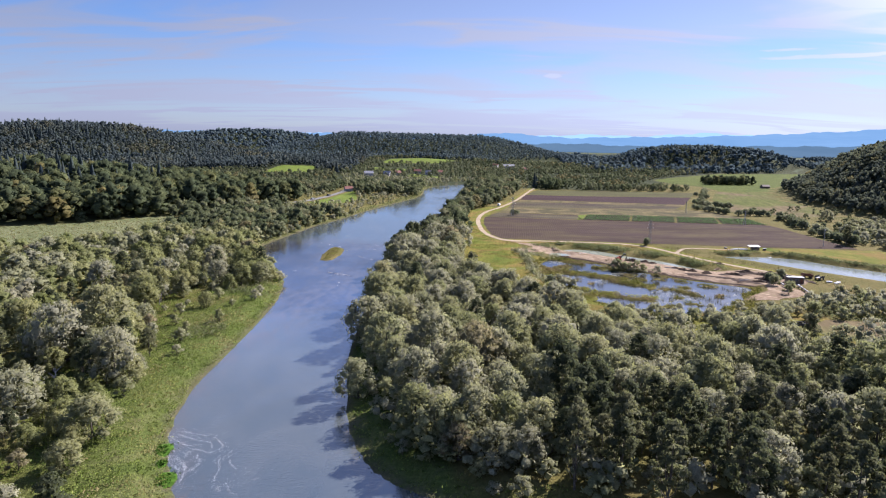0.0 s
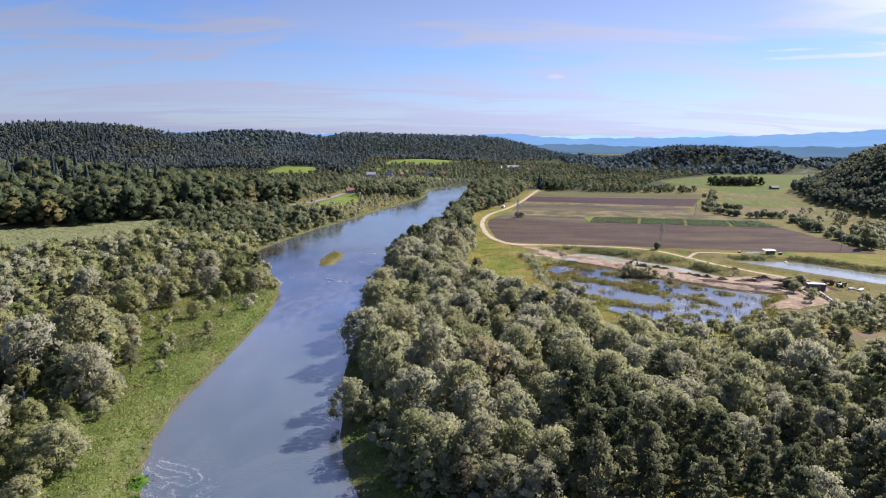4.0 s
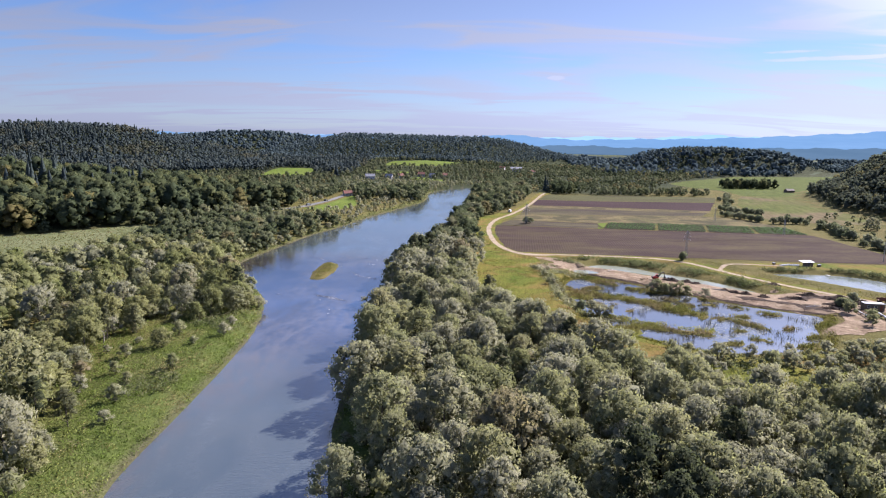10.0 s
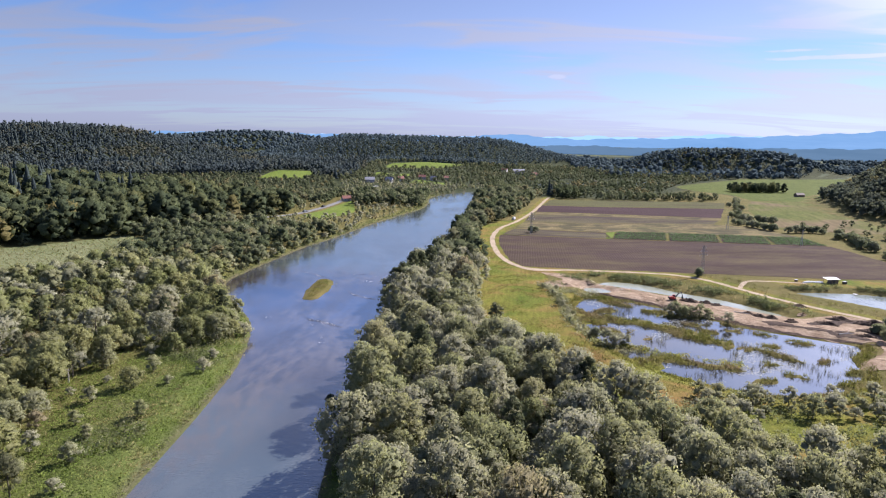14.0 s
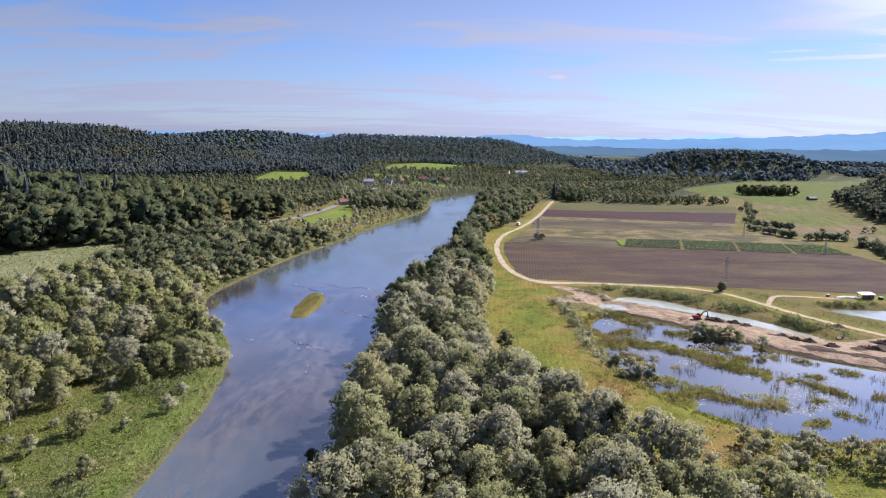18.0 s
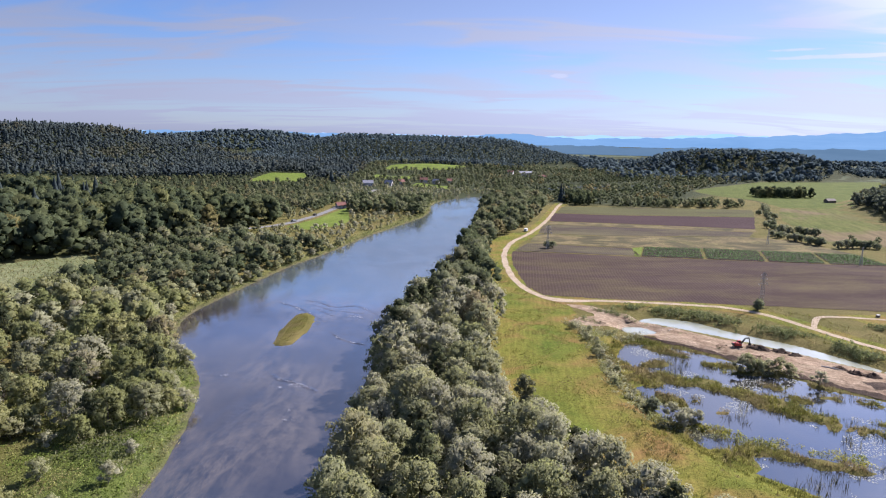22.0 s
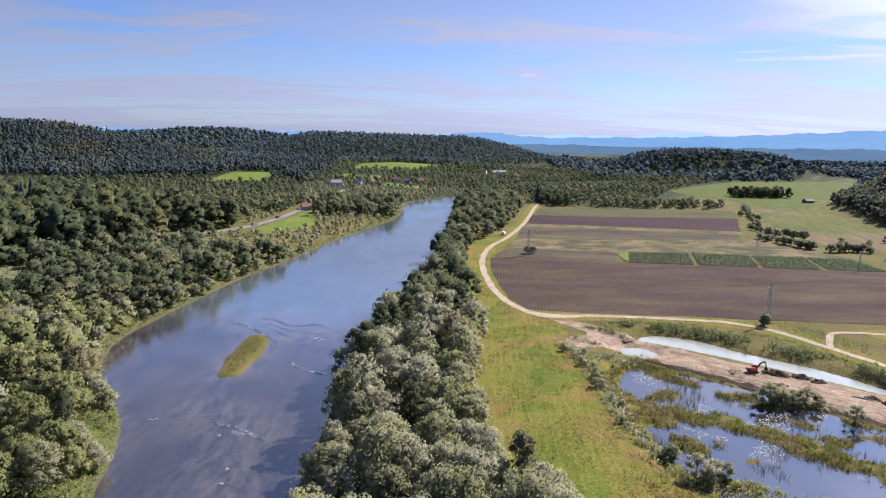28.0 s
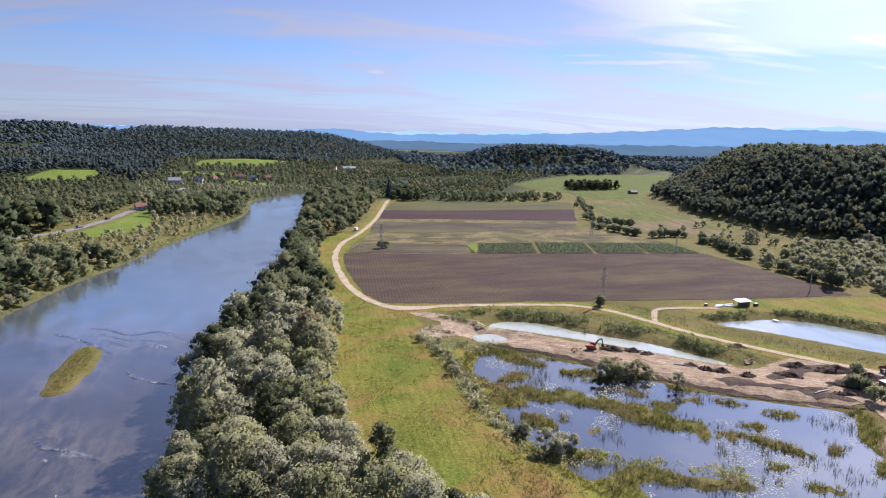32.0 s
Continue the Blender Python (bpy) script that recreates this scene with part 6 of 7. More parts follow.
# reed meadow behind the western willows
p = scatter(rng, (-245, 292), (-135, 405), 2.1, lambda x, y: inside_dist(FIELDS[11][1], x, y) < -1)
wood("reed_bed", p, BLADES, m_sedge, "pale reeds of the meadow behind the willows", 0.5, 0.95, 46, (0.2, 1.0), 0.05, "plants")

# crop plots: rows of low leafy plants
PLOTS = [[(99.5, 442.5), (129, 438.5), (138.5, 468), (109, 470)], [(131, 438.3), (158, 434.5), (168, 464.5), (140.5, 467.8)], [(160, 434.2), (186, 431), (195, 461), (170, 464.2)], [(188, 430.8), (215, 427.5), (216.5, 455), (197, 460.6)]]
CROP = [tuft(s + 80, 6, 0.75, 0.42, 0.8) for s in range(3)]
for i, pl in enumerate(PLOTS):
    drape("crop_soil", np.array(pl, float), m_soil_dark, 0.14, 2.0, "dark soil under a crop plot", "field", "structure", ragged=0.3)
    a, b, c, d = (np.array(q, float) for q in pl)
    pts_c = []
    for r_ in np.linspace(0.03, 0.97, 13):
        for q in np.linspace(0.01, 0.99, 44):
            pts_c.append((a * (1 - q) + b * q) * (1 - r_) + (d * (1 - q) + c * q) * r_)
    pts_c = np.array(pts_c) + rng.normal(0, 0.18, (len(pts_c), 2))
    wood("crop_plot", pts_c, CROP, m_crop, "plot of dark green crop in low rows", 0.95, 1.45, 50 + i, (0, 1), 0.02, "crop")

# floating things: foam, lily leaves, bright weed
m_foam = plain("foam", (0.46, 0.46, 0.46), 0.8)
m_lily = plain("lily_leaves", (0.21, 0.215, 0.175), 0.9)
m_weed = earthy("river_weed", [(0.3, (0.034, 0.078, 0.010)), (0.7, (0.062, 0.126, 0.016))], 0.6, 0.8, 3.0, 0.6)


def flecks(name, pts, z, lo, hi, mat, label, category, seed, stretch=0.0):
    """Thin floating flakes."""
    r = np.random.default_rng(seed)
    n = len(pts)
    s, a = r.uniform(lo, hi, n), r.uniform(0, 6.283, n)
    k = r.uniform(0.3, 0.8, n)
    if stretch:
        a = np.full(n, stretch) + r.normal(0, 0.25, n)
        k = r.uniform(0.15, 0.35, n)
    dx, dy = np.stack([np.cos(a), np.sin(a)], -1) * s[:, None], np.stack([-np.sin(a), np.cos(a)], -1) * (s * k)[:, None]
    v = np.stack([pts - dx, pts - dy, pts + dx, pts + dy], 1).reshape(-1, 2)
    v = np.concatenate([v, np.full((len(v), 1), z) + np.repeat(r.uniform(0, 0.02, n), 4)[:, None]], 1)
    tagged(new(name, mesh_quads(name, v, np.arange(n * 4).reshape(-1, 4), mat)), label, category, kind="stuff")


def spray(lines, step, spread, seed, gap=0.3):
    out = [along(l, step, spread, seed + i) for i, l in enumerate(lines)]
    p = np.vstack(out)
    return p[wobble(p[:, 0], p[:, 1], 4, seed) > gap]


flecks("riffle_foam", np.vstack([spray([[(-43, 276), (-41, 273.6), (-38, 272.5), (-34, 269.5), (-32, 267.6)]], 0.035, 0.35, 1, -0.1), spray([[(-39, 271.8), (-35, 269.3), (-33, 267.8)]], 0.03, 0.6, 11, 0.2),
                                spray([[(-34, 311), (-32, 307.6), (-27, 303.6), (-24, 302.6)]], 0.05, 0.25, 2, 0.05), spray([[(-60, 347.6), (-57, 345.4)], [(-53, 341.5), (-45, 332.5)]], 0.05, 0.25, 12, 0.15),
                                spray([[(-30.5, 331), (-28.5, 329)]], 0.012, 0.7, 3, -0.4), spray([[(-35.4, 256), (-34.2, 255.6)], [(-34.5, 251.2), (-33.6, 251)], [(-40.5, 269), (-39.4, 268.6)], [(-56.5, 276), (-55, 276.2)]], 0.03, 0.3, 4, -0.5),
                                spray([[(-39, 342.8), (-32, 344.8), (-28, 340.8), (-23, 333.4)]], 0.12, 0.3, 5, 0.2)]),
       0.2, 0.03, 0.15, m_foam, "white foam on shallow river riffles", "foam", 1, -0.6)
CURLS = [[(-46, 131), (-42, 129.5), (-38, 128), (-35.5, 125), (-37, 122.5), (-40, 123.5), (-41, 121)], [(-48, 130), (-45, 127), (-42, 125), (-39.5, 125.5)], [(-37, 127), (-33.5, 122), (-32, 118.5), (-29, 115.5), (-26.5, 113.5)],
         [(-44, 124), (-42, 120), (-39.5, 117.5), (-38.5, 113), (-39, 109)], [(-42, 118), (-40, 116), (-40, 112), (-41, 108)], [(-35, 121), (-33.5, 117), (-33, 113), (-31, 110)], [(-39, 121.5), (-37.5, 118.5), (-38.5, 116), (-40, 118)],
         [(-47, 128), (-44.5, 123), (-43, 119)], [(-31, 112.5), (-29.5, 110), (-28, 109)], [(-45, 129), (-41, 127.2), (-38, 126), (-37.2, 124)]]
flecks("river_foam", np.vstack([spray(CURLS, 0.03, 0.14, 7, -0.2), spray(CURLS, 0.03, 0.6, 8, -0.1), spray(CURLS, 0.04, 1.4, 9, 0.0)]), 0.03, 0.015, 0.055, m_foam, "pale swirling foam streaks on the river", "foam", 2)
p = scatter(rng, (46, 216), (128, 302), 0.55, lambda x, y: (near_dist(MARSH, x, y, 5) < -1.0) & ~marsh_land(x, y) & (wobble(x, y, 14, 9.1) + 0.6 * wobble(x, y, 4, 2.6) > 0.40))
flecks("lily_leaves", p, 0.905, 0.12, 0.34, m_lily, "pale floating leaves on marsh water", "plants", 3)
for x, y, s in ((-45.8, 122.8, 2.0), (-43.8, 117.8, 1.1), (-41.4, 112.2, 2.3)):
    r = np.random.default_rng(int(-x * 10))
    v, f = BALL3
    v = v * (1 + 0.16 * np.sin(v @ r.normal(0, 5, 3)) + 0.1 * np.sin(v @ r.normal(0, 9, 3)))[:, None] * np.array([s, s * 1.5, 0.35])
    e = empty("water_weed", pose(x, y, 0.05), "bright green water weed mound at the shore", "plant", "water weed")
    part_mesh("mound", mesh_quads("mound", v, f, m_weed, True), e)
    c = r.normal(0, 0.5, (160, 3)) * [s, s * 1.5, 0]
    c[:, 2] = 0.38 * np.sqrt(np.maximum(0, 1 - (c[:, 0] / s) ** 2 - (c[:, 1] / s / 1.5) ** 2)) + 0.05
    part_mesh("leaves", mesh_quads("leaves", *cards(r, c, np.tile([0, 0, 1.0], (160, 1)), r.uniform(0.15, 0.3, 160)), m_weed), e)

# dead trees
def dead_tree(x, y, h, seed, label):
    r = np.random.default_rng(seed)
    e = empty("dead_tree", pose(x, y, z_at(x, y)), label, "tree")
    lean = r.normal(0, 0.1, 2) * h
    part_mesh("trunk", mesh_quads("trunk", *tube([(0, 0, -0.3), (lean[0] * 0.3, lean[1] * 0.3, h * 0.4), (lean[0], lean[1], h)], [0.22, 0.16, 0.04]), m_dead, True), e)
    for i in range(7):
        t = r.uniform(0.35, 0.9)
        a = r.uniform(0, 6.28)
        o = np.array([lean[0] * t, lean[1] * t, h * t])
        d = np.array([math.cos(a), math.sin(a), 0.6]) * h * r.uniform(0.15, 0.3)
        part_mesh("branch", mesh_quads("branch", *tube([o, o + d * 0.5 + [0, 0, 0.1], o + d + [0, 0, 0.4]], [0.09, 0.06, 0.02], 5), m_dead, True), e)


dead_tree(-6, 152, 9, 1, "bare grey dead tree on the east bank")
dead_tree(-77, 145, 5, 2, "bare grey snag in the west bank scrub")
dead_tree(-85, 214, 4, 3, "pale broken snag in the west bank meadow")


# ---------------------------------------------------------------- things people left here
m_red = plain("red_paint", (0.42, 0.035, 0.022), 0.45)
m_black = plain("black_steel", (0.035, 0.033, 0.032), 0.6)
m_glass = plain("dark_glass", (0.03, 0.04, 0.05), 0.1)
m_white = plain("white_sheet", (0.50, 0.50, 0.50), 0.6)
m_wallw = plain("white_render", (0.42, 0.40, 0.37), 0.85)
m_wood = plain("grey_boards", (0.13, 0.10, 0.075), 0.85)
m_roofr = plain("red_roof_tiles", (0.20, 0.075, 0.052), 0.85)
m_roofg = plain("grey_roof", (0.24, 0.24, 0.25), 0.7)
m_steel = plain("galvanised_steel", (0.20, 0.21, 0.21), 0.6, 0.4)
m_concrete = plain("concrete", (0.34, 0.33, 0.30), 0.9)
m_rust = plain("rusty_steel", (0.16, 0.065, 0.035), 0.85)
m_pipe = plain("pale_pipe", (0.52, 0.50, 0.46), 0.6)


def excavator(x, y, turn):
    """A tracked digger; its arm reaches along its own +x."""
    e = empty("excavator", pose(x, y, z_at(x, y) + 0.07, 0, 0, turn), "red tracked excavator with raised black arm on sand", "excavator")
    e.scale = (0.75, 0.75, 0.75)
    for s in (-1, 1):
        bm = bmesh.new()
        box(bm, 0, s * 0.95, 0.36, 3.3, 0.5, 0.66, bevel=0.22)
        t = part("crawler_track", bm, m_black, e)
        for k in range(5):
            bm = bmesh.new()
            rod(bm, (-1.2 + 0.6 * k, s * 1.22, 0.3), (-1.2 + 0.6 * k, s * 0.68, 0.3), 0.2)
            part("roller", bm, m_rust, t)
    bm = bmesh.new()
    box(bm, 0, 0, 0.55, 1.9, 1.4, 0.3, bevel=0.05)
    part("undercarriage", bm, m_black, e)
    bm = bmesh.new()
    box(bm, -0.45, 0, 1.15, 2.9, 2.3, 0.75, bevel=0.12)
    box(bm, -0.75, -0.35, 1.65, 1.9, 1.3, 0.4, bevel=0.1)
    part("body", bm, m_red, e)
    bm = bmesh.new()
    box(bm, -1.95, 0, 1.2, 0.5, 2.2, 0.85, bevel=0.18)
    part("counterweight", bm, m_black, e)
    bm = bmesh.new()
    box(bm, 0.45, 0.65, 1.95, 1.3, 0.95, 1.25, bevel=0.1)
    c = part("cab", bm, m_red, e)
    for nm, a in (("front_window", (1.11, 0.65, 2.1, 0.03, 0.75, 0.8)), ("side_window", (0.45, 1.135, 2.12, 0.95, 0.03, 0.7)), ("side_window", (0.45, 0.165, 2.12, 0.95, 0.03, 0.7))):
        bm = bmesh.new()
        box(bm, *a)
        part(nm, bm, m_glass, c)
    bm = bmesh.new()
    rod(bm, (-1.3, -0.5, 1.8), (-1.3, -0.5, 2.3), 0.06)
    part("exhaust", bm, m_black, e)
    bm = bmesh.new()
    beam(bm, (0.8, -0.1, 1.3), (2.4, -0.1, 3.5), 0.32, 0.42)
    beam(bm, (2.3, -0.1, 3.42), (4.0, -0.1, 3.75), 0.3, 0.36)
    part("boom", bm, m_black, e)
    bm = bmesh.new()
    beam(bm, (3.8, -0.1, 4.0), (4.4, -0.1, 1.8), 0.24, 0.3)
    part("stick", bm, m_black, e)
    for a, b in (((1.0, -0.1, 1.0), (2.2, -0.1, 2.7)), ((2.5, -0.1, 3.95), (3.85, -0.1, 4.15))):
        bm = bmesh.new()
        rod(bm, a, b, 0.09)
        part("cylinder", bm, m_steel, e)
    bm = bmesh.new()
    vs = [bm.verts.new((px, py - 0.1, pz)) for py in (-0.45, 0.45) for px, pz in ((4.35, 1.9), (4.75, 1.45), (4.6, 0.95), (4.15, 0.8), (3.85, 1.05))]
    bm.faces.new(vs[:5])
    bm.faces.new(vs[5:][::-1])
    for k in range(3):
        bm.faces.new((vs[k], vs[k + 5], vs[k + 6], vs[k + 1]))
    bmesh.ops.solidify(bm, geom=bm.faces[:], thickness=0.05)
    part("bucket", bm, m_black, e)


excavator(84.5, 300, radians(-4))


BALL1_ID = np.array([int((v[0] > 0) * 4 + (v[1] > 0) * 2 + (v[2] > 0)) for v in BALL1[0]])


def heap(x, y, sx, sy, h, mat, label, seed, turn=0.0, name="earth_heap"):
    """A pile of dug earth with clods on it."""
    r = np.random.default_rng(seed)
    g = np.linspace(-1, 1, 19)
    u, v = np.meshgrid(g, g)
    rr = np.sqrt(u * u + v * v)
    z = np.maximum(0, 1 - rr) ** 0.8 * h * (1 + 0.35 * np.sin(u * 5 + seed) * np.cos(v * 4 - seed)) + r.normal(0, 0.07, u.shape) * (rr < 0.9) - 0.12
    vv = np.stack([u.ravel() * sx, v.ravel() * sy, z.ravel()], -1)
    ii = np.arange(361).reshape(19, 19)
    q = np.stack([ii[:-1, :-1], ii[:-1, 1:], ii[1:, 1:], ii[1:, :-1]], -1).reshape(-1, 4)
    e = empty(name, pose(x, y, z_at(x, y) + 0.07, 0, 0, math.degrees(turn)), label, "heap", "spoil heaps")
    part_mesh("mound", mesh_quads("mound", vv, q, mat, True), e)
    for _ in range(9):
        a, d = r.uniform(0, 6.28), r.uniform(0.1, 0.95)
        s = r.uniform(0.08, 0.3)
        bv, bf = BALL1
        part_mesh("clod", mesh_quads("clod", (bv + r.normal(0, 0.2, (8, 3))[BALL1_ID]) * s + [d * math.cos(a) * sx, d * math.sin(a) * sy, max(0, 1 - d) ** 0.8 * h + 0.02], bf, mat), e)


HEAPS = [(124, 272, 4.0, 1.6, 1.0), (131, 277, 4.5, 2.0, 1.2), (136, 273, 3.5, 1.8, 1.0), (90, 299, 3.6, 2.2, 1.2), (95, 296.5, 2.6, 1.8, 1.0), (97.5, 293.5, 2.2, 1.4, 0.8), (106, 280, 2.2, 1.6, 1.0), (109, 278, 2.4, 1.7, 1.1), (113.5, 274, 2.4, 1.6, 1.0), (104, 283.5, 2.0, 1.3, 0.7),
         (127, 294, 3.0, 2.0, 0.9), (139, 272, 5.5, 2.4, 1.7), (133, 263, 5.0, 2.0, 1.3), (128, 259, 3.5, 1.5, 0.9), (143, 266, 4.5, 2.4, 1.5), (76, 339, 2.6, 1.4, 0.6), (66, 341, 2.2, 1.2, 0.6)]
for i, (x, y, a, b, h) in enumerate(HEAPS):
    heap(x, y, a, b, h, m_mud, "dark heap of dug wet earth beside the sand", i, -0.7 + 0.3 * (i % 3))
for i, (x, y) in enumerate([(87, 291.5), (80, 300), (122, 283), (136, 255), (60, 327), (50, 322)]):
    heap(x, y, 2.2, 1.4, 0.6, m_sand, "low pale heap of sand on the bank", 40 + i, 0.5 * i, "sand_heap")


def pylon(x, y, h, turn, label):
    """A slim lattice mast with three cross arms."""
    e = empty("power_pylon", pose(x, y, z_at(x, y), 0, 0, turn), label, "pylon", "power line")
    w0, w1 = 0.62, 0.22
    cor = lambda t, sx, sy: (sx * (w0 + (w1 - w0) * t), sy * (w0 + (w1 - w0) * t), h * t)
    for sx, sy in ((1, 1), (1, -1), (-1, 1), (-1, -1)):
        bm = bmesh.new()
        beam(bm, cor(0, sx, sy), cor(1, sx, sy), 0.07)
        part("leg", bm, m_steel, e)
    for k in range(10):
        a, b = k / 10, (k + 1) / 10
        bm = bmesh.new()
        for (p, q) in (((1, 1), (1, -1)), ((1, -1), (-1, -1)), ((-1, -1), (-1, 1)), ((-1, 1), (1, 1))):
            beam(bm, cor(a, *p), cor(b, *q), 0.035)
            beam(bm, cor(b, *p), cor(b, *q), 0.035)
        part("bracing", bm, m_steel, e)
    for t, l in ((0.70, 1.9), (0.83, 1.5), (0.95, 1.1)):
        bm = bmesh.new()
        beam(bm, (-l, 0, h * t), (l, 0, h * t), 0.1)
        beam(bm, (-l, 0, h * t), (0, 0, h * (t + 0.06)), 0.06)
        beam(bm, (l, 0, h * t), (0, 0, h * (t + 0.06)), 0.06)
        arm = part("cross_arm", bm, m_steel, e)
        for s in (-1, 1):
            bm = bmesh.new()
            rod(bm, (s * l, 0, h * t), (s * l, 0, h * t - 0.55), 0.09)
            part("insulator", bm, m_white, arm)


pylon(112.5, 344.5, 13.0, 20, "grey lattice power pylon at the field corner")
pylon(54, 458, 13.0, 15, "grey lattice power pylon standing in the field")


def pole(x, y, h, a_frame, label):
    e = empty("power_pole", pose(x, y, z_at(x, y), 0, 0, 25), label, "pole", "power line")
    feet = ((-0.9, 0), (0.9, 0)) if a_frame else ((0, 0),)
    for fx, fy in feet:
        bm = bmesh.new()
        rod(bm, (fx, fy, -0.3), (fx * 0.1, 0, h), 0.17, 0.11, 8)
        part("post", bm, m_concrete, e)
    bm = bmesh.new()
    beam(bm, (-0.9, 0, h - 0.3), (0.9, 0, h - 0.3), 0.12)
    arm = part("cross_arm", bm, m_steel, e)
    for s in (-0.8, 0.0, 0.8):
        bm = bmesh.new()
        rod(bm, (s, 0, h - 0.25), (s, 0, h + 0.05), 0.06)
        part("insulator", bm, m_white, arm)


pole(204, 346, 9, False, "grey concrete power pole at the field edge")
pole(201, 428, 9, True, "grey concrete A-frame power pole beside the crops")
pole(186, 489, 9, True, "grey concrete A-frame power pole in the stubble")
pole(322, 425, 10, False, "grey concrete power pole among the scrub")


def building(name, x, y, turn, w, d, h, rise, wall, roof, label, windows=2, chimney=True, door=True):
    """A gabled house or barn, standing on the ground."""
    e = empty(name, pose(x, y, z_at(x, y) - 0.15, 0, 0, turn), label, "house" if name != "barn" else "barn")
    e.scale = (0.8, 0.8, 0.8)
    bm = bmesh.new()
    prof = [(-d / 2, 0), (d / 2, 0), (d / 2, h), (0, h + rise), (-d / 2, h)]
    a = [bm.verts.new((-w / 2, q, z)) for q, z in prof]
    b = [bm.verts.new((w / 2, q, z)) for q, z in prof]
    bm.faces.new(a[::-1])
    bm.faces.new(b)
    for k in range(5):
        bm.faces.new((a[k], a[(k + 1) % 5], b[(k + 1) % 5], b[k]))
    part("wall", bm, wall, e)
    for s in (-1, 1):
        bm = bmesh.new()
        o = 0.45
        sl = rise / (d / 2)
        lo, hi = Vector((0, s * (d / 2 + o), h - sl * o)), Vector((0, -s * 0.02, h + rise))
        q = [Vector((-w / 2 - o, lo.y, lo.z)), Vector((w / 2 + o, lo.y, lo.z)), Vector((w / 2 + o, hi.y, hi.z)), Vector((-w / 2 - o, hi.y, hi.z))]
        vs = [bm.verts.new(v + Vector((0, 0, dz))) for dz in (0.03, 0.2) for v in q]
        for f in ((0, 1, 2, 3), (4, 5, 6, 7), (0, 1, 5, 4), (1, 2, 6, 5), (2, 3, 7, 6), (3, 0, 4, 7)):
            bm.faces.new([vs[k] for k in f])
        bmesh.ops.recalc_face_normals(bm, faces=bm.faces[:])
        rf = part("roof_slope", bm, roof, e)
        if chimney and s > 0:
            bm = bmesh.new()
            box(bm, w * 0.2, d * 0.12, h + rise + 0.2, 0.6, 0.6, 1.3)
            part("chimney", bm, m_roofr, rf)
    for s in (-1, 1):
        for k in range(windows):
            u = (k + 0.5) / windows - 0.5
            if door and s < 0 and k == windows // 2:
                bm = bmesh.new()
                box(bm, u * w * 0.85, s * (d / 2 + 0.02), 1.05, 1.0, 0.08, 2.1)
                part("door", bm, m_wood, e)
                continue
            bm = bmesh.new()
            box(bm, u * w * 0.85, s * (d / 2 + 0.01), h * 0.55, 1.25, 0.1, 1.35)
            fr = part("window_frame", bm, m_white, e)
            bm = bmesh.new()
            box(bm, u * w * 0.85, s * (d / 2 + 0.05), h * 0.55, 1.0, 0.06, 1.1)
            part("pane", bm, m_glass, fr)


building("house", -84, 634, 25, 9, 7, 3.2, 2.8, m_wallw, m_roofr, "small house with a red roof beside the meadow")
building("house", -86, 832, 10, 14, 9, 4.5, 3.4, m_wallw, m_roofg, "white house with a grey roof among trees", 4)
building("house", -64, 845, -15, 10, 8, 4.2, 3.6, m_wallw, m_roofg, "white village house with a steep grey roof", 3)
building("house", -52, 868, 30, 9, 8, 4.0, 3.2, m_wallw, m_roofr, "white village house with a red roof")
building("house", -27, 905, 5, 11, 8, 4.0, 3.4, m_wallw, m_roofr, "white village house with a red roof above the meadow", 3)
building("house", -12, 898, -20, 9, 8, 4.0, 3.2, m_wallw, m_roofg, "white village house with a grey roof")
building("house", 4, 915, 15, 8, 7, 3.6, 3.0, m_wallw, m_roofr, "small village house with a red roof")
building("house", -335, 742, 20, 10, 8, 5.0, 4.0, m_wallw, m_roofr, "red-roofed house at the forest edge")
building("house", -316, 752, -10, 12, 8, 5.0, 4.0, m_wallw, m_roofr, "long red-roofed house at the forest edge", 3)
building("house", -292, 738, 35, 9, 8, 5.0, 3.8, m_wallw, m_roofr, "red-roofed house before the ridge")
building("house", -180, 604, 40, 8, 6, 3.5, 3.0, m_wallw, m_white, "small house with a pale roof in the trees")
building("house", 112, 1036, 0, 22, 12, 6.0, 3.0, m_wallw, m_roofg, "large pale building beyond the river bend", 6)
building("house", 134, 1020, 10, 12, 9, 4.0, 3.0, m_wallw, m_roofr, "red-roofed house beyond the river bend", 3)
building("house", 92, 1050, -20, 11, 9, 4.0, 3.0, m_wallw, m_roofr, "red-roofed house near the large building", 3)
building("barn", 376, 752, 8, 11, 7, 3.0, 2.2, m_wood, m_wood, "dark weathered wooden barn on the pasture", 0, False, False)


def shed(x, y, turn):
    """The white-roofed field shed with an open lean-to."""
    e = empty("shed", pose(x, y, z_at(x, y), 0, 0, turn), "field shed with a white sheet roof", "shed")
    e.scale = (0.82, 0.82, 0.82)
    bm = bmesh.new()
    box(bm, 1.0, 0, 1.15, 3.6, 3.0, 2.3)
    part("wall", bm, m_wood, e)
    bm = bmesh.new()
    box(bm, 0, 0, 2.55, 6.6, 4.0, 0.12)
    for v in bm.verts:
        v.co.z += 0.11 * v.co.y
    part("roof", bm, m_white, e)
    for sx, sy in ((-3.0, -1.7), (-3.0, 1.7), (-0.9, -1.7)):
        bm = bmesh.new()
        box(bm, sx, sy, 1.2, 0.14, 0.14, 2.4)
        part("post", bm, m_wood, e)
    bm = bmesh.new()
    box(bm, 0.4, -1.52, 1.0, 1.0, 0.06, 2.0)
    part("door", bm, m_black, e)


shed(161, 332.5, 4)


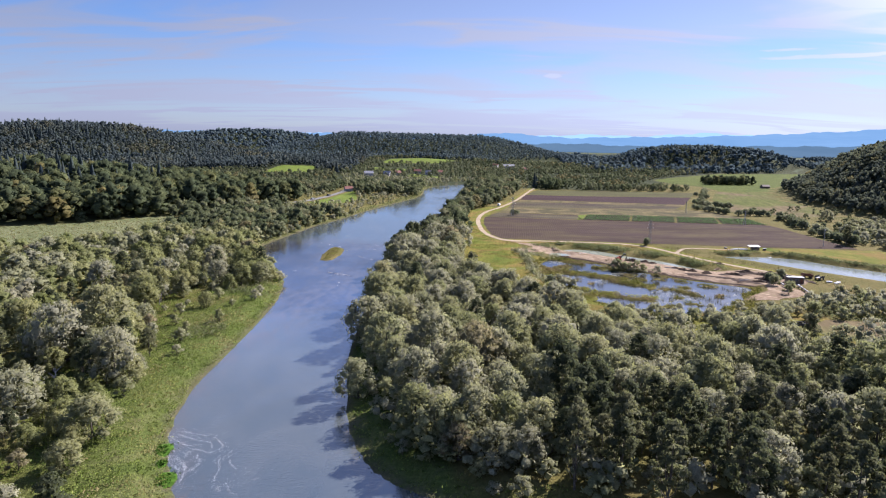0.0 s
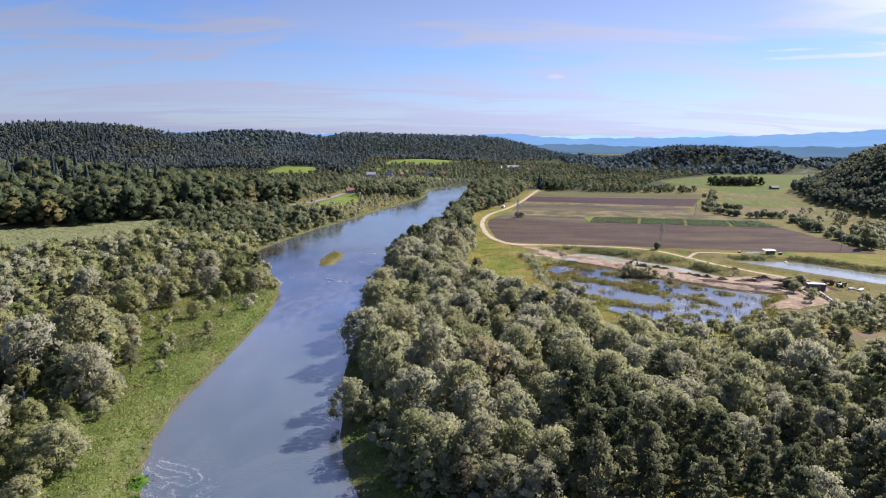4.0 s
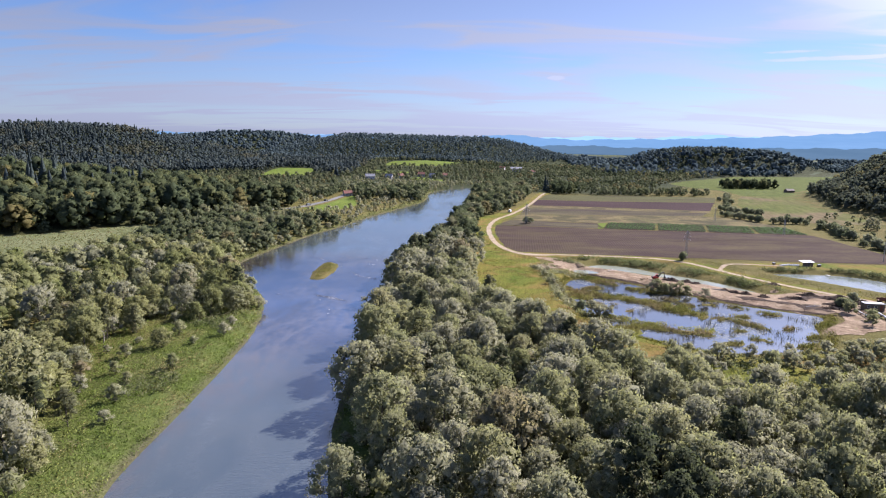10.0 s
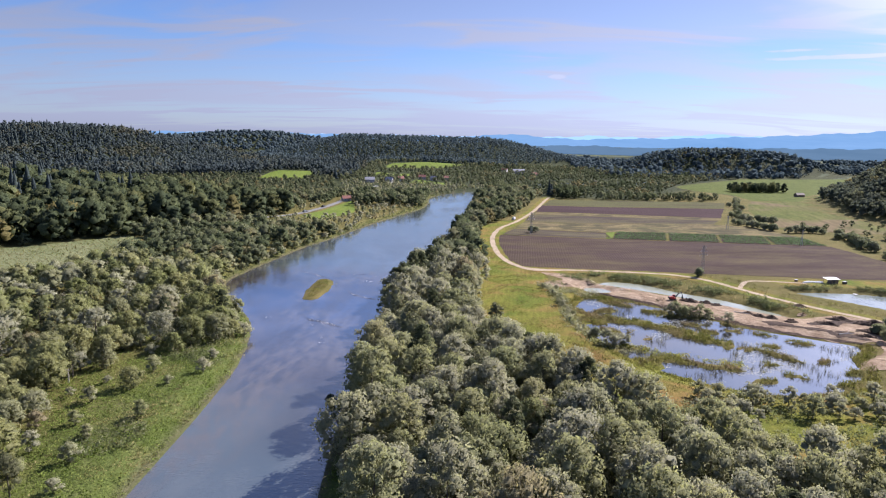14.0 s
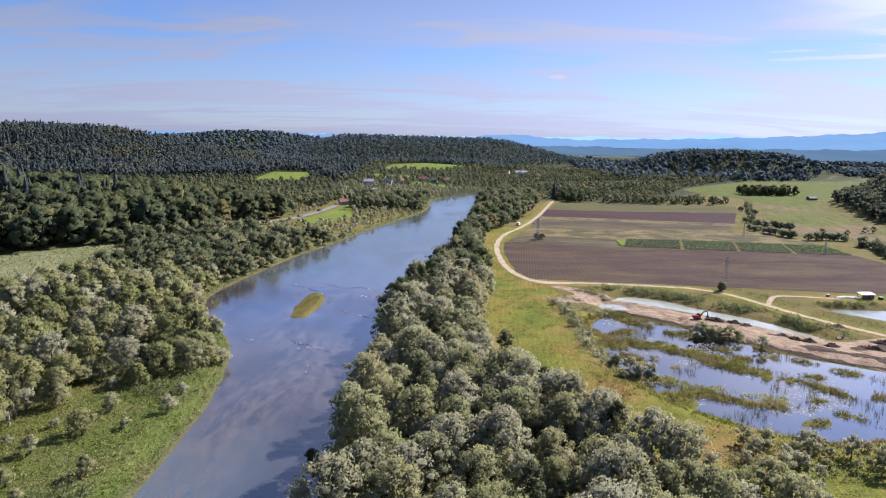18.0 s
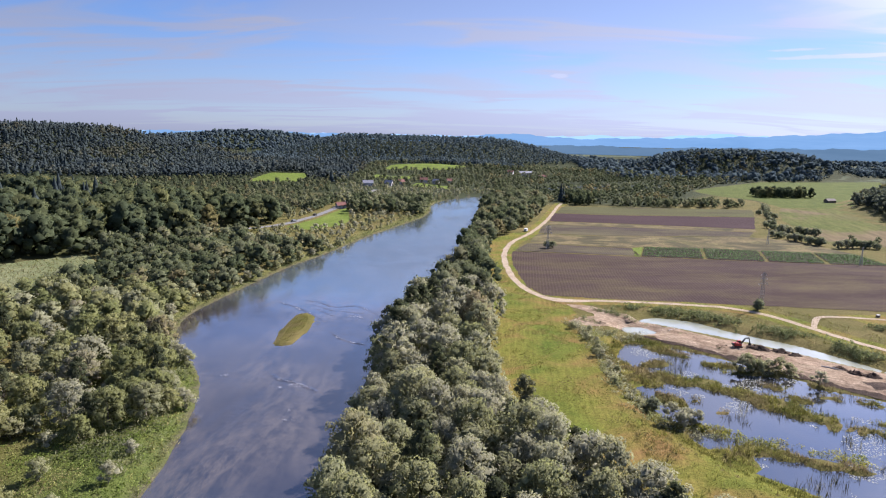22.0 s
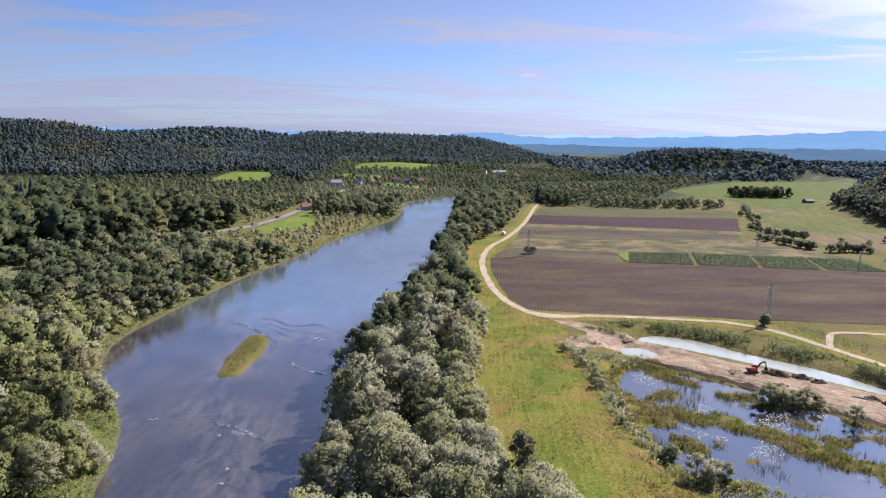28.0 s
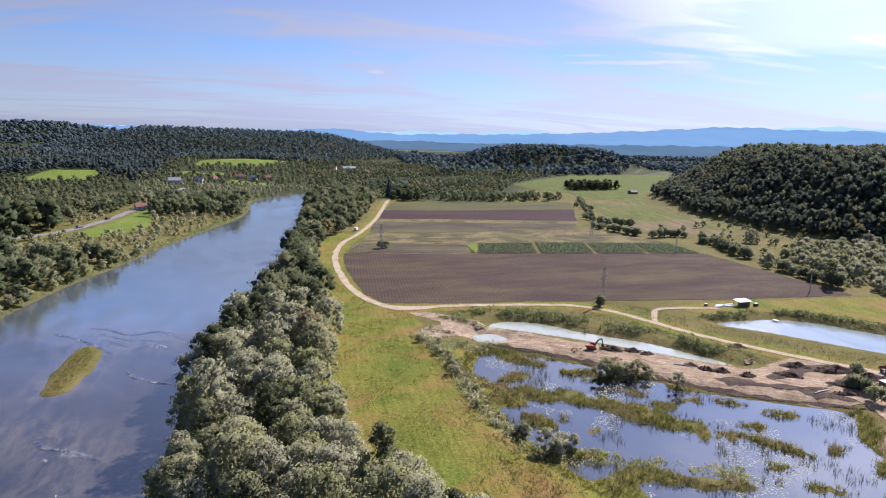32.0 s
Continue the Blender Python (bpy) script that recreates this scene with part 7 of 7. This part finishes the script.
def boat(x, y, turn, mat, label):
    """An upturned punt."""
    e = empty("boat", pose(x, y, z_at(x, y), 0, 0, turn), label, "boat", "boats on the grass")
    bm = bmesh.new()
    sec = [(-2.0, 0.35), (-1.2, 0.6), (0.4, 0.65), (1.5, 0.45), (2.1, 0.1)]
    rows = []
    for px, hw in sec:
        rows.append([bm.verts.new((px, -hw, 0)), bm.verts.new((px, -hw * 0.75, 0.42)), bm.verts.new((px, hw * 0.75, 0.42)), bm.verts.new((px, hw, 0))])
    for p, q in zip(rows[:-1], rows[1:]):
        for k in range(3):
            bm.faces.new((p[k], q[k], q[k + 1], p[k + 1]))
    bm.faces.new(rows[0])
    bm.faces.new(rows[-1][::-1])
    part("hull", bm, mat, e)
    bm = bmesh.new()
    beam(bm, (-1.9, 0, 0.45), (1.6, 0, 0.45), 0.08)
    part("keel", bm, m_wood, e)


for i, (x, y, a) in enumerate([(151.5, 333, 10), (153.2, 334.3, 12), (156, 333, -5), (157, 334.5, 4)]):
    boat(x, y, a, m_white, "white upturned boat on the grass by the shed")


def crate(x, y, turn, w, d, h, mat, name, label):
    e = empty(name, pose(x, y, z_at(x, y), 0, 0, turn), label, name.split("_")[-1])
    bm = bmesh.new()
    box(bm, 0, 0, h / 2, w, d, h, bevel=0.04)
    part("body", bm, mat, e)
    bm = bmesh.new()
    box(bm, 0, 0, h + 0.04, w + 0.12, d + 0.12, 0.08)
    part("lid", bm, m_roofg, e)


crate(166, 331.5, 10, 1.4, 1.0, 1.0, m_black, "storage_box", "dark storage box beside the shed")
crate(148, 335, 30, 1.2, 0.9, 0.8, m_wood, "wooden_crate", "weathered wooden crate near the boats")


def jetty(x, y, turn):
    e = empty("jetty", pose(x, y, 0.9, 0, 0, turn), "small pale landing stage at the pond", "jetty")
    e.scale = (0.6, 0.6, 0.8)
    for k in range(6):
        bm = bmesh.new()
        box(bm, -1.25 + 0.5 * k, 0, 0.5, 0.44, 1.6, 0.07)
        part("plank", bm, m_white, e)
    for sx in (-1.2, 1.2):
        for sy in (-0.7, 0.7):
            bm = bmesh.new()
            rod(bm, (sx, sy, -0.6), (sx, sy, 0.62), 0.07)
            part("post", bm, m_wood, e)


jetty(161.5, 317, 100)


def works_hut(x, y, turn):
    e = empty("works_hut", pose(x, y, z_at(x, y) + 0.05, 0, 0, turn), "dark site hut with a pale grey roof", "hut")
    bm = bmesh.new()
    box(bm, 0, 0, 1.25, 6.0, 2.5, 2.3)
    part("wall", bm, m_wood, e)
    bm = bmesh.new()
    box(bm, 0, 0, 2.46, 6.3, 2.8, 0.12)
    part("roof", bm, m_roofg, e)
    for u in (-1.9, 0.3):
        bm = bmesh.new()
        box(bm, u, -1.27, 1.5, 0.9, 0.06, 0.7)
        w = part("window_frame", bm, m_white, e)
        bm = bmesh.new()
        box(bm, u, -1.3, 1.5, 0.74, 0.04, 0.54)
        part("pane", bm, m_glass, w)
    bm = bmesh.new()
    box(bm, 2.0, -1.27, 1.1, 0.85, 0.06, 1.9)
    part("door", bm, m_rust, e)
    for u in (-2.4, 2.4):
        bm = bmesh.new()
        box(bm, u, 0, 0.05, 0.3, 2.2, 0.16)
        part("skid", bm, m_black, e)


works_hut(141, 258, -8)


def pipe(a, b, r, label):
    e = empty("dredge_pipe", pose(a[0], a[1], z_at(*a)), label, "pipe", "dredge pipes")
    d = Vector((b[0] - a[0], b[1] - a[1], z_at(*b) - z_at(*a)))
    n = 4
    for k in range(n):
        bm = bmesh.new()
        rod(bm, d * (k / n) + Vector((0, 0, r + 0.5)), d * ((k + 1) / n) + Vector((0, 0, r + 0.5)), r)
        s = part("pipe_section", bm, m_pipe, e)
        bm = bmesh.new()
        rod(bm, d * ((k + 0.97) / n) + Vector((0, 0, r + 0.5)), d * ((k + 1) / n) + Vector((0, 0, r + 0.5)), r * 1.35)
        part("flange", bm, m_rust, s)
        bm = bmesh.new()
        p = d * ((k + 0.5) / n)
        box(bm, p.x, p.y, 0.25, 0.3, 0.3, 0.55)
        part("prop", bm, m_wood, e)


pipe((134.5, 257), (132.5, 245), 0.24, "pale dredge pipe on wooden props")
pipe((139, 252), (136, 239), 0.3, "pale dredge pipe sloping down the sand")


def wagon(x, y, turn, length, mat, label, cab=False, name="farm_trailer"):
    """A flat-bed wagon with side boards; with a cab it is an old lorry."""
    e = empty(name, pose(x, y, z_at(x, y), 0, 0, turn), label, "trailer" if not cab else "lorry")
    bm = bmesh.new()
    box(bm, 0, 0, 1.0, length, 2.1, 0.18)
    part("bed", bm, mat, e)
    for s in (-1, 1):
        bm = bmesh.new()
        box(bm, 0, s * 1.02, 1.4, length, 0.07, 0.6)
        part("side_board", bm, mat, e)
    for px in (-length * 0.33, length * 0.33):
        for s in (-1, 1):
            bm = bmesh.new()
            rod(bm, (px, s * 0.75, 0.45), (px, s * 1.05, 0.45), 0.45, n=14)
            w = part("wheel", bm, m_black, e)
            bm = bmesh.new()
            rod(bm, (px, s * 1.0, 0.45), (px, s * 1.08, 0.45), 0.22)
            part("rim", bm, m_rust, w)
    if cab:
        bm = bmesh.new()
        box(bm, length / 2 + 0.8, 0, 1.35, 1.6, 2.1, 1.7, bevel=0.12)
        c = part("cab", bm, m_rust, e)
        bm = bmesh.new()
        box(bm, length / 2 + 1.61, 0, 1.7, 0.04, 1.7, 0.65)
        part("windscreen", bm, m_glass, c)
    else:
        bm = bmesh.new()
        beam(bm, (length / 2, 0, 0.8), (length / 2 + 1.4, 0, 0.55), 0.12)
        part("drawbar", bm, m_rust, e)


wagon(110, 198, 5, 4.4, m_black, "old dark rusty lorry parked in the clearing", True, "old_lorry")
wagon(151.5, 268, -10, 4.0, m_rust, "rusty trailer beside the site hut")
wagon(154.5, 264.5, 30, 3.4, m_black, "dark farm trailer in the grass")
for i, (x, y) in enumerate([(156, 260.5), (157.5, 258), (159, 259.5)]):
    crate(x, y, 25 * i, 2.0, 1.2, 0.35, m_white, "sheet_stack", "stack of pale sheets lying in the grass")


def car(x, y, turn, mat, label, tall=False, base=0.15):
    """A small road vehicle."""
    e = empty("van" if tall else "car", pose(x, y, z_at(x, y) + base, 0, 0, turn), label, "van" if tall else "car")
    bm = bmesh.new()
    box(bm, 0, 0, 0.65, 4.2, 1.75, 0.7, bevel=0.15)
    box(bm, -0.3, 0, 1.25 if not tall else 1.45, 2.4 if not tall else 3.5, 1.55, 0.65 if not tall else 1.05, bevel=0.16)
    b = part("body", bm, mat, e)
    bm = bmesh.new()
    box(bm, 0.92 if not tall else 1.46, 0, 1.28 if not tall else 1.5, 0.05, 1.3, 0.45)
    part("windscreen", bm, m_glass, b)
    for px in (-1.3, 1.3):
        for s in (-1, 1):
            bm = bmesh.new()
            rod(bm, (px, s * 0.7, 0.32), (px, s * 0.9, 0.32), 0.33, n=14)
            part("wheel", bm, m_black, e)


car(50.5, 523, 70, m_white, "white van parked on the levee grass", True, 0.05)
car(-94, 580, 75, m_black, "dark car on the country road")
car(-101, 545, 60, m_steel, "grey car on the country road")

# a fallen trunk and planks on the sand
for i, (x, y, a, l) in enumerate([(-44, 133, 100, 6), (70, 316, 20, 4), (100, 285, -40, 5), (121, 261, 10, 6)]):
    e = empty("log", pose(x, y, z_at(x, y) + 0.15, 0, 0, a), "bare weathered log lying on the bank", "log")
    part_mesh("trunk", mesh_quads("trunk", *tube([(0, 0, 0), (l * 0.4, 0.1, 0.06), (l * 0.8, -0.1, 0.1), (l, 0, 0.2)], [0.2, 0.17, 0.12, 0.05]), m_dead, True), e)
    part_mesh("branch", mesh_quads("branch", *tube([(l * 0.5, 0, 0.1), (l * 0.62, 0.5, 0.5), (l * 0.7, 0.7, 0.9)], [0.08, 0.06, 0.02], 5), m_dead, True), e)
